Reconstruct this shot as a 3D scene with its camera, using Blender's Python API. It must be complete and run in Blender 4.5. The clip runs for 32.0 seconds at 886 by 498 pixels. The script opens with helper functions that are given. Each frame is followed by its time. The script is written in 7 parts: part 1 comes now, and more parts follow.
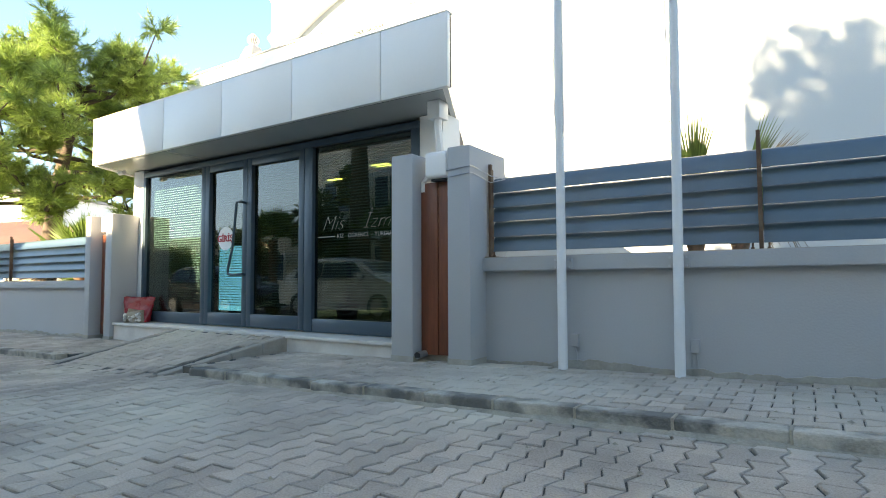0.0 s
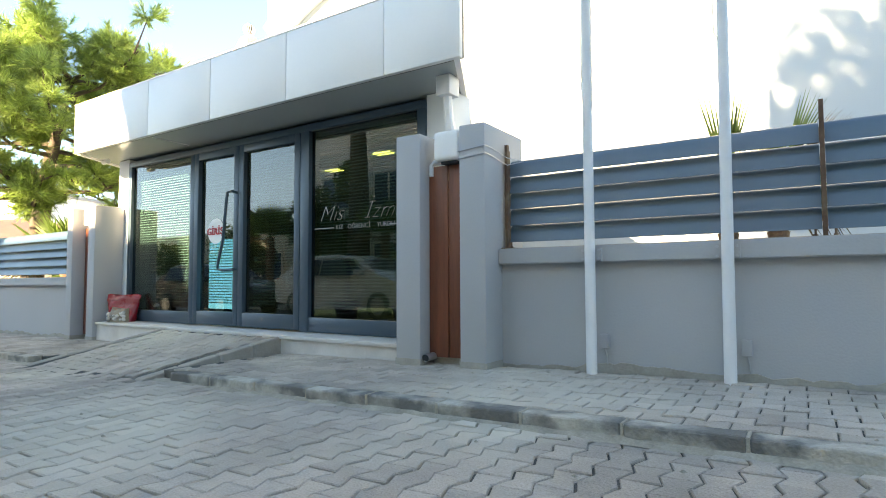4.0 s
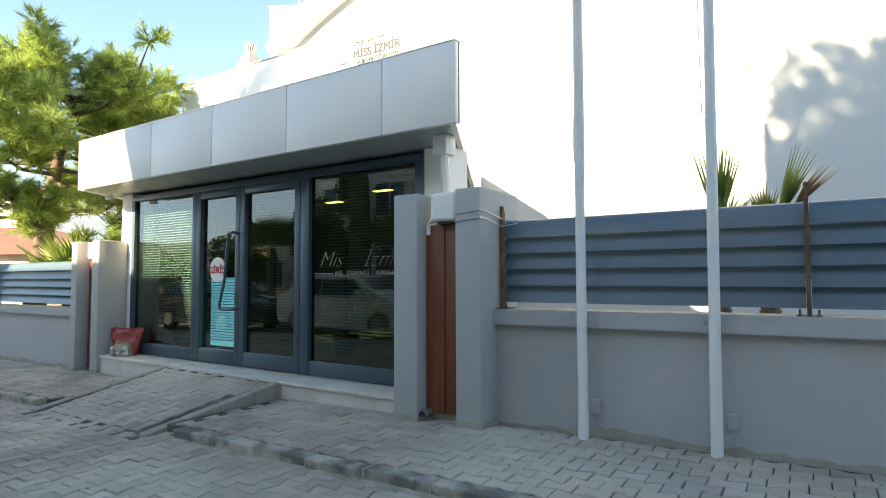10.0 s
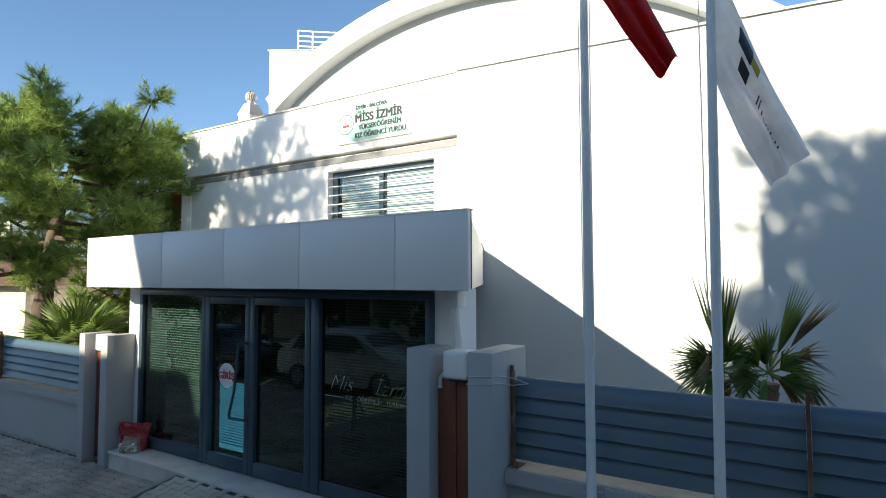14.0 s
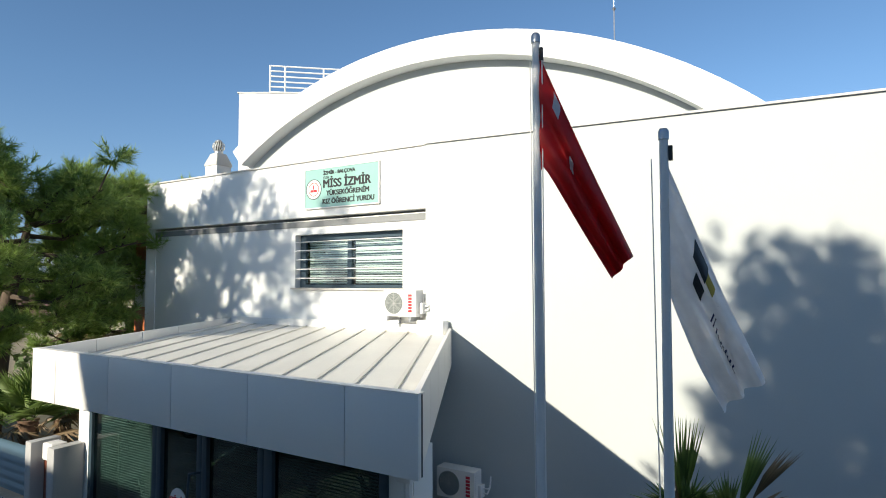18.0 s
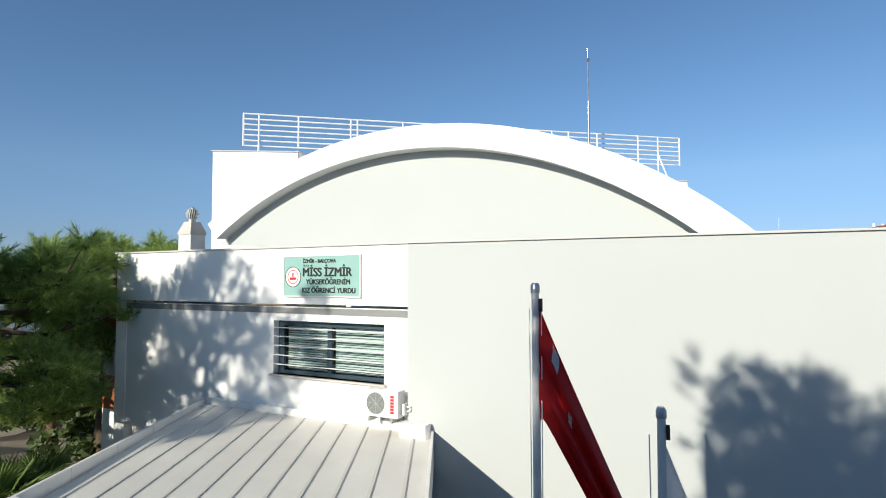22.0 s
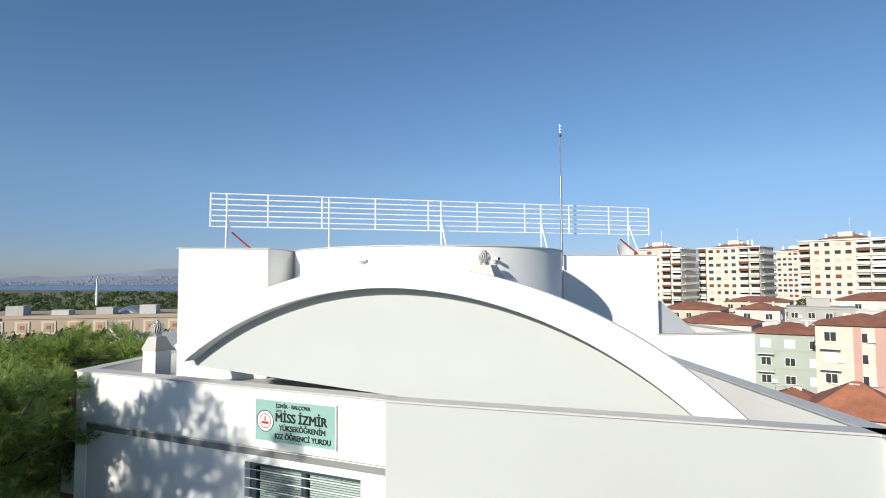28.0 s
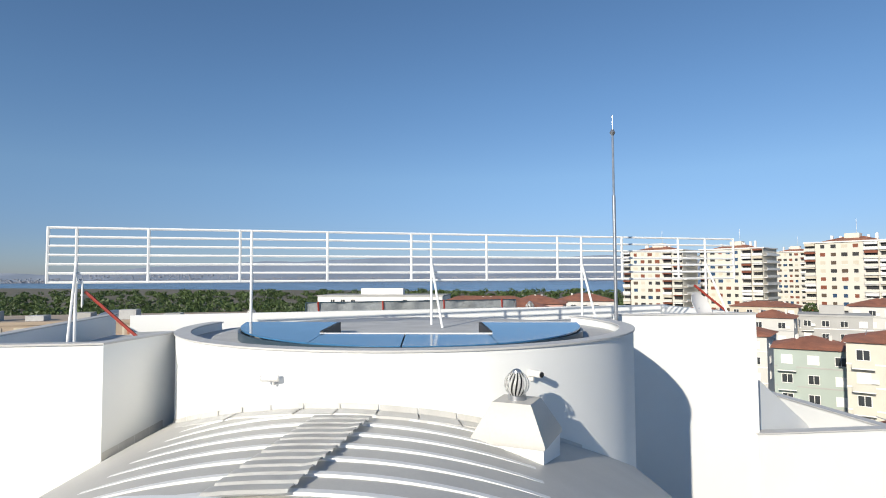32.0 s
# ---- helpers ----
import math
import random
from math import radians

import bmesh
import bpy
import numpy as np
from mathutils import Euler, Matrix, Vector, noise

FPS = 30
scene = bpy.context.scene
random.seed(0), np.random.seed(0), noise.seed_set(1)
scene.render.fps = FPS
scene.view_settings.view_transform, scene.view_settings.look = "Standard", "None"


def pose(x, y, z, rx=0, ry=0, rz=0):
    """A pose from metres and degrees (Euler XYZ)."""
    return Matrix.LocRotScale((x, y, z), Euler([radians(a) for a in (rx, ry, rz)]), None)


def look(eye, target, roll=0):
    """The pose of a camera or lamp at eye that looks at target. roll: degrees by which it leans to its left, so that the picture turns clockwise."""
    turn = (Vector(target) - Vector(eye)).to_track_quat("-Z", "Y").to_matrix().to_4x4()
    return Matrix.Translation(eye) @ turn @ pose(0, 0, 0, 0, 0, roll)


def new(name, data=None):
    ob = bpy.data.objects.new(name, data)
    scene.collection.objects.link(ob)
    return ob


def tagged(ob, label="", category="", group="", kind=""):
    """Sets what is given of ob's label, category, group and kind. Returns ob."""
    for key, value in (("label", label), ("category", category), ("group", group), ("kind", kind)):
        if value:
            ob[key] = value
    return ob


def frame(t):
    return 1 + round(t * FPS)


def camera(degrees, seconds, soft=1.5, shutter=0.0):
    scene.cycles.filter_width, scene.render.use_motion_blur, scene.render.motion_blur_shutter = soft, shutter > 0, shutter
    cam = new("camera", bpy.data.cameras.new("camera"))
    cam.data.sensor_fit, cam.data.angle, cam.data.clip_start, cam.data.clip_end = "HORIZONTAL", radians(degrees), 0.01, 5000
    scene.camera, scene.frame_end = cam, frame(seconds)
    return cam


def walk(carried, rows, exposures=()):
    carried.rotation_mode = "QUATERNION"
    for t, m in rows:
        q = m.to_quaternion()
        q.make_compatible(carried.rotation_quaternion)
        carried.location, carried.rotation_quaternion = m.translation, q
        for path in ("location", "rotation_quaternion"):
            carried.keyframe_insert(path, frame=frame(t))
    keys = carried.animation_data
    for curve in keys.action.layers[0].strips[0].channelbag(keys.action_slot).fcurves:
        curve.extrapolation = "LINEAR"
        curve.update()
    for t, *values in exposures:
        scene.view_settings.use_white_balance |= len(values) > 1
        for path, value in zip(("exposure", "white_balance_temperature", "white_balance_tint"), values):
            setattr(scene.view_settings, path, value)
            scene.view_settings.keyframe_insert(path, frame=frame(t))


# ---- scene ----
# seconds, stops, white balance
EXPOSURES = [(0.0, 2.62, 11000, 9), (3.0, 2.84, 11600, 10), (6.0, 3.07, 12200, 10), (8.0, 3.05, 12435, 10), (9.0, 2.89, 12540, 10), (10.0, 2.4, 11286, 10), (11.0, 1.75, 9927, 10), (13.0, 1.2, 8255, 6), (15.0, 0.83, 7837, 6), (17.0, 0.55, 7523, 6), (19.0, 0.35, 7314, 6), (21.0, 0.18, 7158, 6), (23.0, 0.08, 7105, 7), (26.0, 0.03, 7085, 8), (32.0, 0.02, 7085, 8)]
cam = camera(76.0, 32.0, 1.0)
# seconds, x, y, z, yaw, pitch, roll
ROWS = [
    (0.0, 0.057, 0.588, 0.878, 33.12, 3.08, -0.25),
    (0.5, 0.051, 0.700, 0.879, 33.11, 3.07, -0.26),
    (1.0, 0.067, 0.773, 0.878, 33.15, 3.05, -0.25),
    (1.5, 0.099, 0.739, 0.890, 33.12, 3.04, -0.25),
    (2.0, 0.042, 0.686, 0.875, 33.19, 3.05, -0.25),
    (2.5, 0.007, 0.707, 0.853, 33.16, 3.06, -0.25),
    (3.0, -0.111, 0.810, 0.842, 33.09, 3.07, -0.25),
    (3.5, -0.245, 0.931, 0.835, 32.98, 3.07, -0.26),
    (5.5, -0.374, 1.014, 0.829, 33.00, 3.01, -0.25),
    (6.0, -0.398, 1.050, 0.859, 33.01, 3.00, -0.23),
    (6.5, -0.403, 1.097, 0.860, 33.01, 3.00, -0.22),
    (7.0, -0.424, 1.101, 0.840, 32.99, 3.01, -0.21),
    (7.5, -0.441, 1.090, 0.833, 32.96, 3.02, -0.22),
    (8.0, -0.410, 1.087, 0.837, 33.05, 3.01, -0.21),
    (8.5, -0.340, 1.081, 0.931, 33.16, 2.98, -0.20),
    (9.0, -0.257, 1.036, 1.089, 33.15, 2.95, -0.21),
    (9.5, -0.218, 0.954, 1.212, 33.12, 2.93, -0.23),
    (10.0, -0.207, 0.891, 1.320, 33.14, 2.92, -0.21),
    (10.5, -0.217, 0.844, 1.445, 33.09, 2.94, -0.18),
    (11.0, -0.216, 0.798, 1.590, 33.06, 2.99, -0.17),
    (11.5, -0.213, 0.766, 1.787, 33.00, 3.03, -0.18),
    (12.0, -0.249, 0.720, 1.961, 32.89, 3.05, -0.18),
    (12.5, -0.354, 0.626, 2.107, 32.72, 3.06, -0.17),
    (13.0, -0.409, 0.570, 2.279, 32.64, 3.07, -0.15),
    (13.5, -0.315, 0.592, 2.447, 32.62, 3.06, -0.15),
    (14.0, -0.225, 0.642, 2.634, 32.52, 3.05, -0.16),
    (14.5, -0.186, 0.661, 2.826, 32.31, 3.02, -0.18),
    (16.5, -0.141, 0.763, 3.551, 31.55, 2.98, -0.26),
    (17.0, -0.122, 0.774, 3.732, 31.28, 2.98, -0.26),
    (17.5, -0.081, 0.823, 3.915, 30.99, 3.00, -0.24),
    (18.0, -0.074, 0.876, 4.104, 30.64, 3.02, -0.21),
    (18.5, -0.080, 0.893, 4.304, 30.24, 3.04, -0.18),
    (19.0, -0.086, 0.910, 4.540, 29.82, 3.05, -0.16),
    (19.5, -0.070, 0.902, 4.752, 29.57, 3.07, -0.16),
    (20.0, -0.105, 0.854, 4.999, 29.27, 3.09, -0.15),
    (20.5, -0.125, 0.811, 5.252, 28.84, 3.07, -0.15),
    (21.0, -0.176, 0.712, 5.514, 28.27, 3.01, -0.16),
    (21.5, -0.202, 0.685, 5.762, 27.97, 2.95, -0.18),
    (22.0, -0.211, 0.641, 6.013, 27.55, 2.90, -0.19),
    (22.5, -0.255, 0.618, 6.274, 27.12, 2.89, -0.18),
    (23.0, -0.227, 0.524, 6.547, 26.62, 2.88, -0.18),
    (23.5, -0.209, 0.539, 6.808, 26.34, 2.88, -0.19),
    (24.0, -0.216, 0.543, 7.061, 26.14, 2.90, -0.21),
    (24.5, -0.273, 0.551, 7.312, 25.84, 2.94, -0.22),
    (25.0, -0.352, 0.525, 7.560, 25.47, 2.99, -0.22),
    (25.5, -0.449, 0.527, 7.779, 25.02, 3.04, -0.23),
    (27.5, -0.330, 0.412, 8.701, 24.31, 3.08, -0.26),
    (28.0, -0.402, 0.585, 8.940, 24.29, 3.08, -0.28),
    (28.5, -0.497, 0.798, 9.216, 24.01, 3.06, -0.27),
    (29.0, -0.662, 1.196, 9.473, 23.81, 3.04, -0.28),
    (29.5, -0.901, 1.764, 9.710, 23.75, 3.03, -0.29),
    (30.0, -1.232, 2.576, 9.958, 23.90, 3.01, -0.30),
    (30.5, -1.621, 3.571, 10.212, 24.02, 2.99, -0.28),
    (31.0, -2.109, 4.728, 10.473, 24.12, 2.97, -0.27),
    (31.5, -2.753, 6.107, 10.739, 24.07, 2.92, -0.27),
    (32.0, -3.528, 7.738, 10.928, 23.73, 2.83, -0.29),
]
walk(cam, [(t, pose(x, y, z, 90 + pitch, 0, yaw) @ pose(0, 0, 0, 0, 0, roll)) for t, x, y, z, yaw, pitch, roll in ROWS], EXPOSURES)

# ---- world, sun, exposure ----
SUN = Vector((0.16, 1.0, -0.43)).normalized()
world = bpy.data.worlds.new("world")
scene.world = world
world.use_nodes = True
wn = world.node_tree.nodes
sky = wn.new("ShaderNodeTexSky")
sky.sky_type, sky.sun_disc = "NISHITA", False
sky.sun_elevation = math.asin(-SUN.z)
sky.sun_rotation = math.atan2(-SUN.x, -SUN.y)
sky.altitude, sky.air_density, sky.dust_density, sky.ozone_density = 0, 0.8, 0.28, 5.2
wn["Background"].inputs["Strength"].default_value = 0.136
# haze that dulls the sky evenly all round towards the horizon
wdir, wsep, haze, hmix = wn.new("ShaderNodeTexCoord"), wn.new("ShaderNodeSeparateXYZ"), wn.new("ShaderNodeValToRGB"), wn.new("ShaderNodeMix")
for at_z, tint in ((0.0, (0.57, 0.565, 0.70)), (0.07, (0.66, 0.66, 0.77)), (0.17, (0.90, 0.89, 0.885)), (0.30, (0.89, 0.95, 0.955)), (0.5, (0.87, 0.965, 0.975))):
    stop = haze.color_ramp.elements[0] if at_z == 0.0 else haze.color_ramp.elements.new(at_z)
    stop.color = (*tint, 1)
haze.color_ramp.elements[-1].color = (0.87, 0.965, 0.975, 1)
hmix.data_type, hmix.blend_type = "RGBA", "MULTIPLY"
hmix.inputs["Factor"].default_value = 1.0
wl = world.node_tree.links
wl.new(wdir.outputs["Generated"], wsep.inputs[0])
wl.new(wsep.outputs["Z"], haze.inputs[0])
wl.new(sky.outputs[0], hmix.inputs[6])
wl.new(haze.outputs[0], hmix.inputs[7])
wl.new(hmix.outputs[2], wn["Background"].inputs["Color"])
sun = new("sun", bpy.data.lights.new("sun", "SUN"))
sun.data.energy, sun.data.angle, sun.data.color = 4.9, radians(0.55), (1.0, 0.965, 0.91)
sun.matrix_world = look((0, 0, 60), Vector((0, 0, 60)) + SUN)


# ---- materials ----
def mat(name, color, rough=0.6, metal=0.0, vary=0.12, scale=3.0, fine=60.0, bump=0.1, dirt=None, dirt_amount=0.0, spec=0.5, obj_vary=0.0, stretch=None, placed=False, dirt_from=(0.5, 0.72)):
    """A surface with soft variation at two scales, relief, and dirt patches."""
    m = bpy.data.materials.new(name)
    m.use_nodes = True
    n, l = m.node_tree.nodes, m.node_tree.links
    b = n["Principled BSDF"]
    b.inputs["Metallic"].default_value, b.inputs["Specular IOR Level"].default_value = metal, spec
    co = n.new("ShaderNodeTexCoord")
    vec = n.new("ShaderNodeNewGeometry").outputs["Position"] if placed else co.outputs["Object"]
    if stretch:
        mp = n.new("ShaderNodeMapping")
        mp.inputs["Scale"].default_value = stretch
        l.new(vec, mp.inputs["Vector"])
        vec = mp.outputs["Vector"]

    def noise_node(sc, detail=5.0):
        t = n.new("ShaderNodeTexNoise")
        t.inputs["Scale"].default_value, t.inputs["Detail"].default_value = sc, detail
        l.new(vec, t.inputs["Vector"])
        return t

    big, small = noise_node(scale), noise_node(fine, 3.0)
    add = n.new("ShaderNodeMath")
    add.operation = "MULTIPLY_ADD"
    l.new(small.outputs["Fac"], add.inputs[0])
    add.inputs[1].default_value = 0.5
    l.new(big.outputs["Fac"], add.inputs[2])
    ramp = n.new("ShaderNodeMapRange")
    ramp.inputs["From Min"].default_value, ramp.inputs["From Max"].default_value = 0.4, 1.1
    ramp.inputs["To Min"].default_value, ramp.inputs["To Max"].default_value = 1 - vary, 1 + vary
    l.new(add.outputs[0], ramp.inputs["Value"])
    fac = ramp.outputs[0]
    if obj_vary:
        info = n.new("ShaderNodeObjectInfo")
        r2 = n.new("ShaderNodeMapRange")
        r2.inputs["To Min"].default_value, r2.inputs["To Max"].default_value = 1 - obj_vary, 1 + obj_vary
        l.new(info.outputs["Random"], r2.inputs["Value"])
        mul = n.new("ShaderNodeMath")
        mul.operation = "MULTIPLY"
        l.new(fac, mul.inputs[0])
        l.new(r2.outputs[0], mul.inputs[1])
        fac = mul.outputs[0]
    vm = n.new("ShaderNodeVectorMath")
    vm.operation = "SCALE"
    vm.inputs[0].default_value = color
    l.new(fac, vm.inputs["Scale"])
    out = vm.outputs[0]
    if dirt:
        d = noise_node(scale * 0.45, 8.0)
        cr = n.new("ShaderNodeMapRange")
        cr.inputs["From Min"].default_value, cr.inputs["From Max"].default_value = dirt_from
        cr.inputs["To Max"].default_value = dirt_amount
        l.new(d.outputs["Fac"], cr.inputs["Value"])
        mix = n.new("ShaderNodeMix")
        mix.data_type = "RGBA"
        l.new(cr.outputs[0], mix.inputs["Factor"])
        l.new(out, mix.inputs[6])
        mix.inputs[7].default_value = (*dirt, 1)
        out = mix.outputs[2]
    l.new(out, b.inputs["Base Color"])
    rr = n.new("ShaderNodeMapRange")
    rr.inputs["To Min"].default_value, rr.inputs["To Max"].default_value = max(0.02, rough - 0.12), min(1, rough + 0.12)
    l.new(big.outputs["Fac"], rr.inputs["Value"])
    l.new(rr.outputs[0], b.inputs["Roughness"])
    if bump:
        bp = n.new("ShaderNodeBump")
        bp.inputs["Strength"].default_value, bp.inputs["Distance"].default_value = bump, 0.01
        l.new(small.outputs["Fac"], bp.inputs["Height"])
        l.new(bp.outputs[0], b.inputs["Normal"])
    return m


def glass(name, tint, rough=0.01):
    """A tinted pane: half clear, with a true surface reflection."""
    m = bpy.data.materials.new(name)
    m.use_nodes = True
    n, l = m.node_tree.nodes, m.node_tree.links
    out = n["Material Output"]
    tr, gl, mx, fr = n.new("ShaderNodeBsdfTransparent"), n.new("ShaderNodeBsdfGlossy"), n.new("ShaderNodeMixShader"), n.new("ShaderNodeLayerWeight")
    pw, ma = n.new("ShaderNodeMath"), n.new("ShaderNodeMath")
    pw.operation, ma.operation = "POWER", "MULTIPLY_ADD"
    pw.inputs[1].default_value, ma.inputs[1].default_value, ma.inputs[2].default_value = 3.0, 0.85, 0.062
    tr.inputs["Color"].default_value = (*tint, 1)
    gl.inputs["Roughness"].default_value = rough
    l.new(fr.outputs["Facing"], pw.inputs[0])
    l.new(pw.outputs[0], ma.inputs[0])
    l.new(ma.outputs[0], mx.inputs[0])
    l.new(tr.outputs[0], mx.inputs[1])
    l.new(gl.outputs[0], mx.inputs[2])
    l.new(mx.outputs[0], out.inputs["Surface"])
    return m


def leafy(name, color, trans=0.25, vary=0.35):
    """Foliage with variation from piece to piece and light passing through."""
    m = mat(name, color, 0.55, vary=0.2, scale=1.2, fine=9, bump=0)
    n, l = m.node_tree.nodes, m.node_tree.links
    b = n["Principled BSDF"]
    geo, mr, sc = n.new("ShaderNodeNewGeometry"), n.new("ShaderNodeMapRange"), n.new("ShaderNodeVectorMath")
    mr.inputs["To Min"].default_value, mr.inputs["To Max"].default_value = 1 - vary, 1 + vary
    l.new(geo.outputs["Random Per Island"], mr.inputs["Value"])
    sc.operation = "SCALE"
    l.new(b.inputs["Base Color"].links[0].from_socket, sc.inputs[0])
    l.new(mr.outputs[0], sc.inputs["Scale"])
    l.new(sc.outputs[0], b.inputs["Base Color"])
    tl, mx = n.new("ShaderNodeBsdfTranslucent"), n.new("ShaderNodeMixShader")
    l.new(sc.outputs[0], tl.inputs["Color"])
    mx.inputs[0].default_value = trans
    l.new(b.outputs[0], mx.inputs[1])
    l.new(tl.outputs[0], mx.inputs[2])
    l.new(mx.outputs[0], n["Material Output"].inputs["Surface"])
    return m


def glow(name, color, strength):
    m = bpy.data.materials.new(name)
    m.use_nodes = True
    b = m.node_tree.nodes["Principled BSDF"]
    b.inputs["Base Color"].default_value = (*color, 1)
    b.inputs["Emission Color"].default_value, b.inputs["Emission Strength"].default_value = (*color, 1), strength
    return m


WHITE = mat("white_render", (0.84, 0.84, 0.82), 0.75, vary=0.025, scale=0.7, fine=90, bump=0.12, dirt=(0.72, 0.71, 0.68), dirt_amount=0.18)
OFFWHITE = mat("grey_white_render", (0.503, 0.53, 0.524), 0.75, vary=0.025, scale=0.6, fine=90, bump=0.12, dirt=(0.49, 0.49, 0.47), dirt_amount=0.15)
PANEL = mat("white_panel", (0.80, 0.775, 0.74), 0.35, vary=0.02, scale=0.8, fine=40, bump=0.02, dirt=(0.65, 0.65, 0.63), dirt_amount=0.1)
GREY = mat("grey_blue_paint", (0.39, 0.386, 0.382), 0.7, vary=0.06, scale=1.2, fine=70, bump=0.2, dirt=(0.32, 0.325, 0.32), dirt_amount=0.4)
STAIN = mat("bare_cement", (0.34, 0.31, 0.26), 0.9, vary=0.25, scale=5, fine=60, bump=0.5, dirt=(0.45, 0.43, 0.38), dirt_amount=0.6)
SLAT = mat("blue_grey_slat", (0.072, 0.120, 0.150), 0.35, metal=0.1, vary=0.08, scale=2, fine=50, bump=0.04, dirt=(0.16, 0.17, 0.19), dirt_amount=0.35)
RUST = mat("rusty_steel", (0.12, 0.06, 0.035), 0.8, vary=0.4, scale=14, fine=90, bump=0.5, dirt=(0.28, 0.20, 0.12), dirt_amount=0.6)
FRAME = mat("anthracite_aluminium", (0.048, 0.08, 0.104), 0.38, metal=0.2, vary=0.06, scale=2, fine=60, bump=0.02)
WOOD = mat("red_brown_wood", (0.20, 0.055, 0.025), 0.45, vary=0.35, scale=3, fine=22, bump=0.1, stretch=(6, 6, 0.5))
ORANGE_WOOD = mat("orange_wood_cladding", (0.36, 0.10, 0.03), 0.5, vary=0.25, scale=3, fine=22, bump=0.1, stretch=(4, 4, 0.5))
PLASTIC = mat("white_plastic", (0.78, 0.76, 0.73), 0.4, vary=0.03, bump=0.02)
STEEL = mat("grey_painted_pole", (0.70, 0.69, 0.675), 0.42, metal=0.0, vary=0.05, scale=4, fine=40, bump=0.03)
STEEL2 = mat("galvanised_steel", (0.45, 0.46, 0.48), 0.35, metal=0.8, vary=0.15, scale=8, fine=60, bump=0.05)
MARBLE = mat("pale_stone_slab", (0.60, 0.56, 0.51), 0.45, vary=0.12, scale=6, fine=50, bump=0.08, dirt=(0.42, 0.38, 0.34), dirt_amount=0.5)
PAVER = mat("concrete_paver", (0.415, 0.34, 0.282), 0.85, vary=0.42, scale=1.5, fine=110, bump=1.0, dirt=(0.60, 0.515, 0.41), dirt_amount=0.8, obj_vary=0.14, placed=True, dirt_from=(0.47, 0.66))
JOINT = mat("sandy_joint", (0.065, 0.06, 0.053), 0.95, vary=0.3, scale=4, fine=80, bump=0.6, dirt=(0.28, 0.25, 0.21), dirt_amount=0.45)
MORTAR = mat("pale_mortar", (0.35, 0.295, 0.23), 0.95, vary=0.4, scale=9, fine=80, bump=0.7, placed=True)
KERB = mat("concrete_kerb", (0.44, 0.39, 0.325), 0.9, vary=0.3, scale=9, fine=60, bump=0.9, dirt=(0.09, 0.086, 0.08), dirt_amount=0.85, obj_vary=0.15, placed=True, dirt_from=(0.42, 0.6))
ROOFM = mat("white_sheet_roof", (0.52, 0.50, 0.46), 0.5, vary=0.10, scale=1.5, fine=30, bump=0.05, dirt=(0.42, 0.40, 0.37), dirt_amount=0.45)
FANMESH = mat("fan_mesh", (0.13, 0.155, 0.145), 0.6, vary=0.15, bump=0)
MUSTARD = mat("mustard_print", (0.45, 0.33, 0.06), 0.8, vary=0.05, bump=0)
NAVY = mat("navy_print", (0.03, 0.035, 0.10), 0.8, vary=0.05, bump=0)
SEAM = mat("white_seam", (0.80, 0.79, 0.76), 0.5, vary=0.06, scale=3, bump=0.05)
MEMBRANE = mat("grey_membrane", (0.50, 0.495, 0.485), 0.8, vary=0.15, scale=2, fine=40, bump=0.2, dirt=(0.33, 0.32, 0.31), dirt_amount=0.5)
FLASH = mat("metal_flashing", (0.56, 0.545, 0.525), 0.55, metal=0.0, vary=0.1, scale=3, bump=0.05)
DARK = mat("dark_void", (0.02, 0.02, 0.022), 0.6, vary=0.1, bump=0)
RUBBER = mat("black_rubber", (0.02, 0.02, 0.02), 0.7, vary=0.1, bump=0.05)
INK = mat("black_ink", (0.015, 0.015, 0.016), 0.5, vary=0.05, bump=0)
GREENSIGN = mat("green_sign_face", (0.27, 0.47, 0.43), 0.4, vary=0.05, bump=0)
# composite underside greyed in colour for the dark ground it mirrors
SOFFIT = mat("reflection_greyed_soffit", (0.40, 0.43, 0.42), 0.22, vary=0.03, scale=0.8, fine=40, bump=0.02)
CANOPYROOF = mat("pale_roof_sheet", (0.66, 0.64, 0.59), 0.5, vary=0.07, scale=1.5, fine=30, bump=0.05, dirt=(0.50, 0.47, 0.42), dirt_amount=0.35)
CANOPYSEAM = mat("pale_roof_seam", (0.58, 0.56, 0.51), 0.5, vary=0.08, scale=3, bump=0.05)
REDINK = mat("red_ink", (0.50, 0.02, 0.03), 0.5, vary=0.05, bump=0)
REDCLOTH = leafy("red_cloth", (0.56, 0.022, 0.026), 0.45, 0.0)
WHITECLOTH = leafy("white_cloth", (0.84, 0.83, 0.83), 0.45, 0.0)
TILE = mat("red_roof_tile", (0.40, 0.155, 0.088), 0.8, vary=0.42, scale=0.6, fine=7, bump=0.4, dirt=(0.20, 0.10, 0.07), dirt_amount=0.6)
CREAM = mat("cream_render", (0.56, 0.50, 0.40), 0.85, vary=0.08, scale=0.3, fine=8, bump=0.1)
PINK = mat("pink_render", (0.56, 0.34, 0.29), 0.85, vary=0.08, scale=0.3, fine=8, bump=0.1)
PALEGREEN = mat("pale_green_render", (0.40, 0.455, 0.41), 0.85, vary=0.08, scale=0.3, fine=8, bump=0.1)
YELLOW = mat("pale_yellow_render", (0.62, 0.59, 0.50), 0.85, vary=0.08, scale=0.3, fine=8, bump=0.1)
TOWERWALL = mat("ivory_render", (0.63, 0.595, 0.52), 0.85, vary=0.06, scale=0.1, fine=3, bump=0.05)
BUFF = mat("buff_mall_wall", (0.42, 0.33, 0.25), 0.85, vary=0.06, scale=0.1, fine=3, bump=0.05)
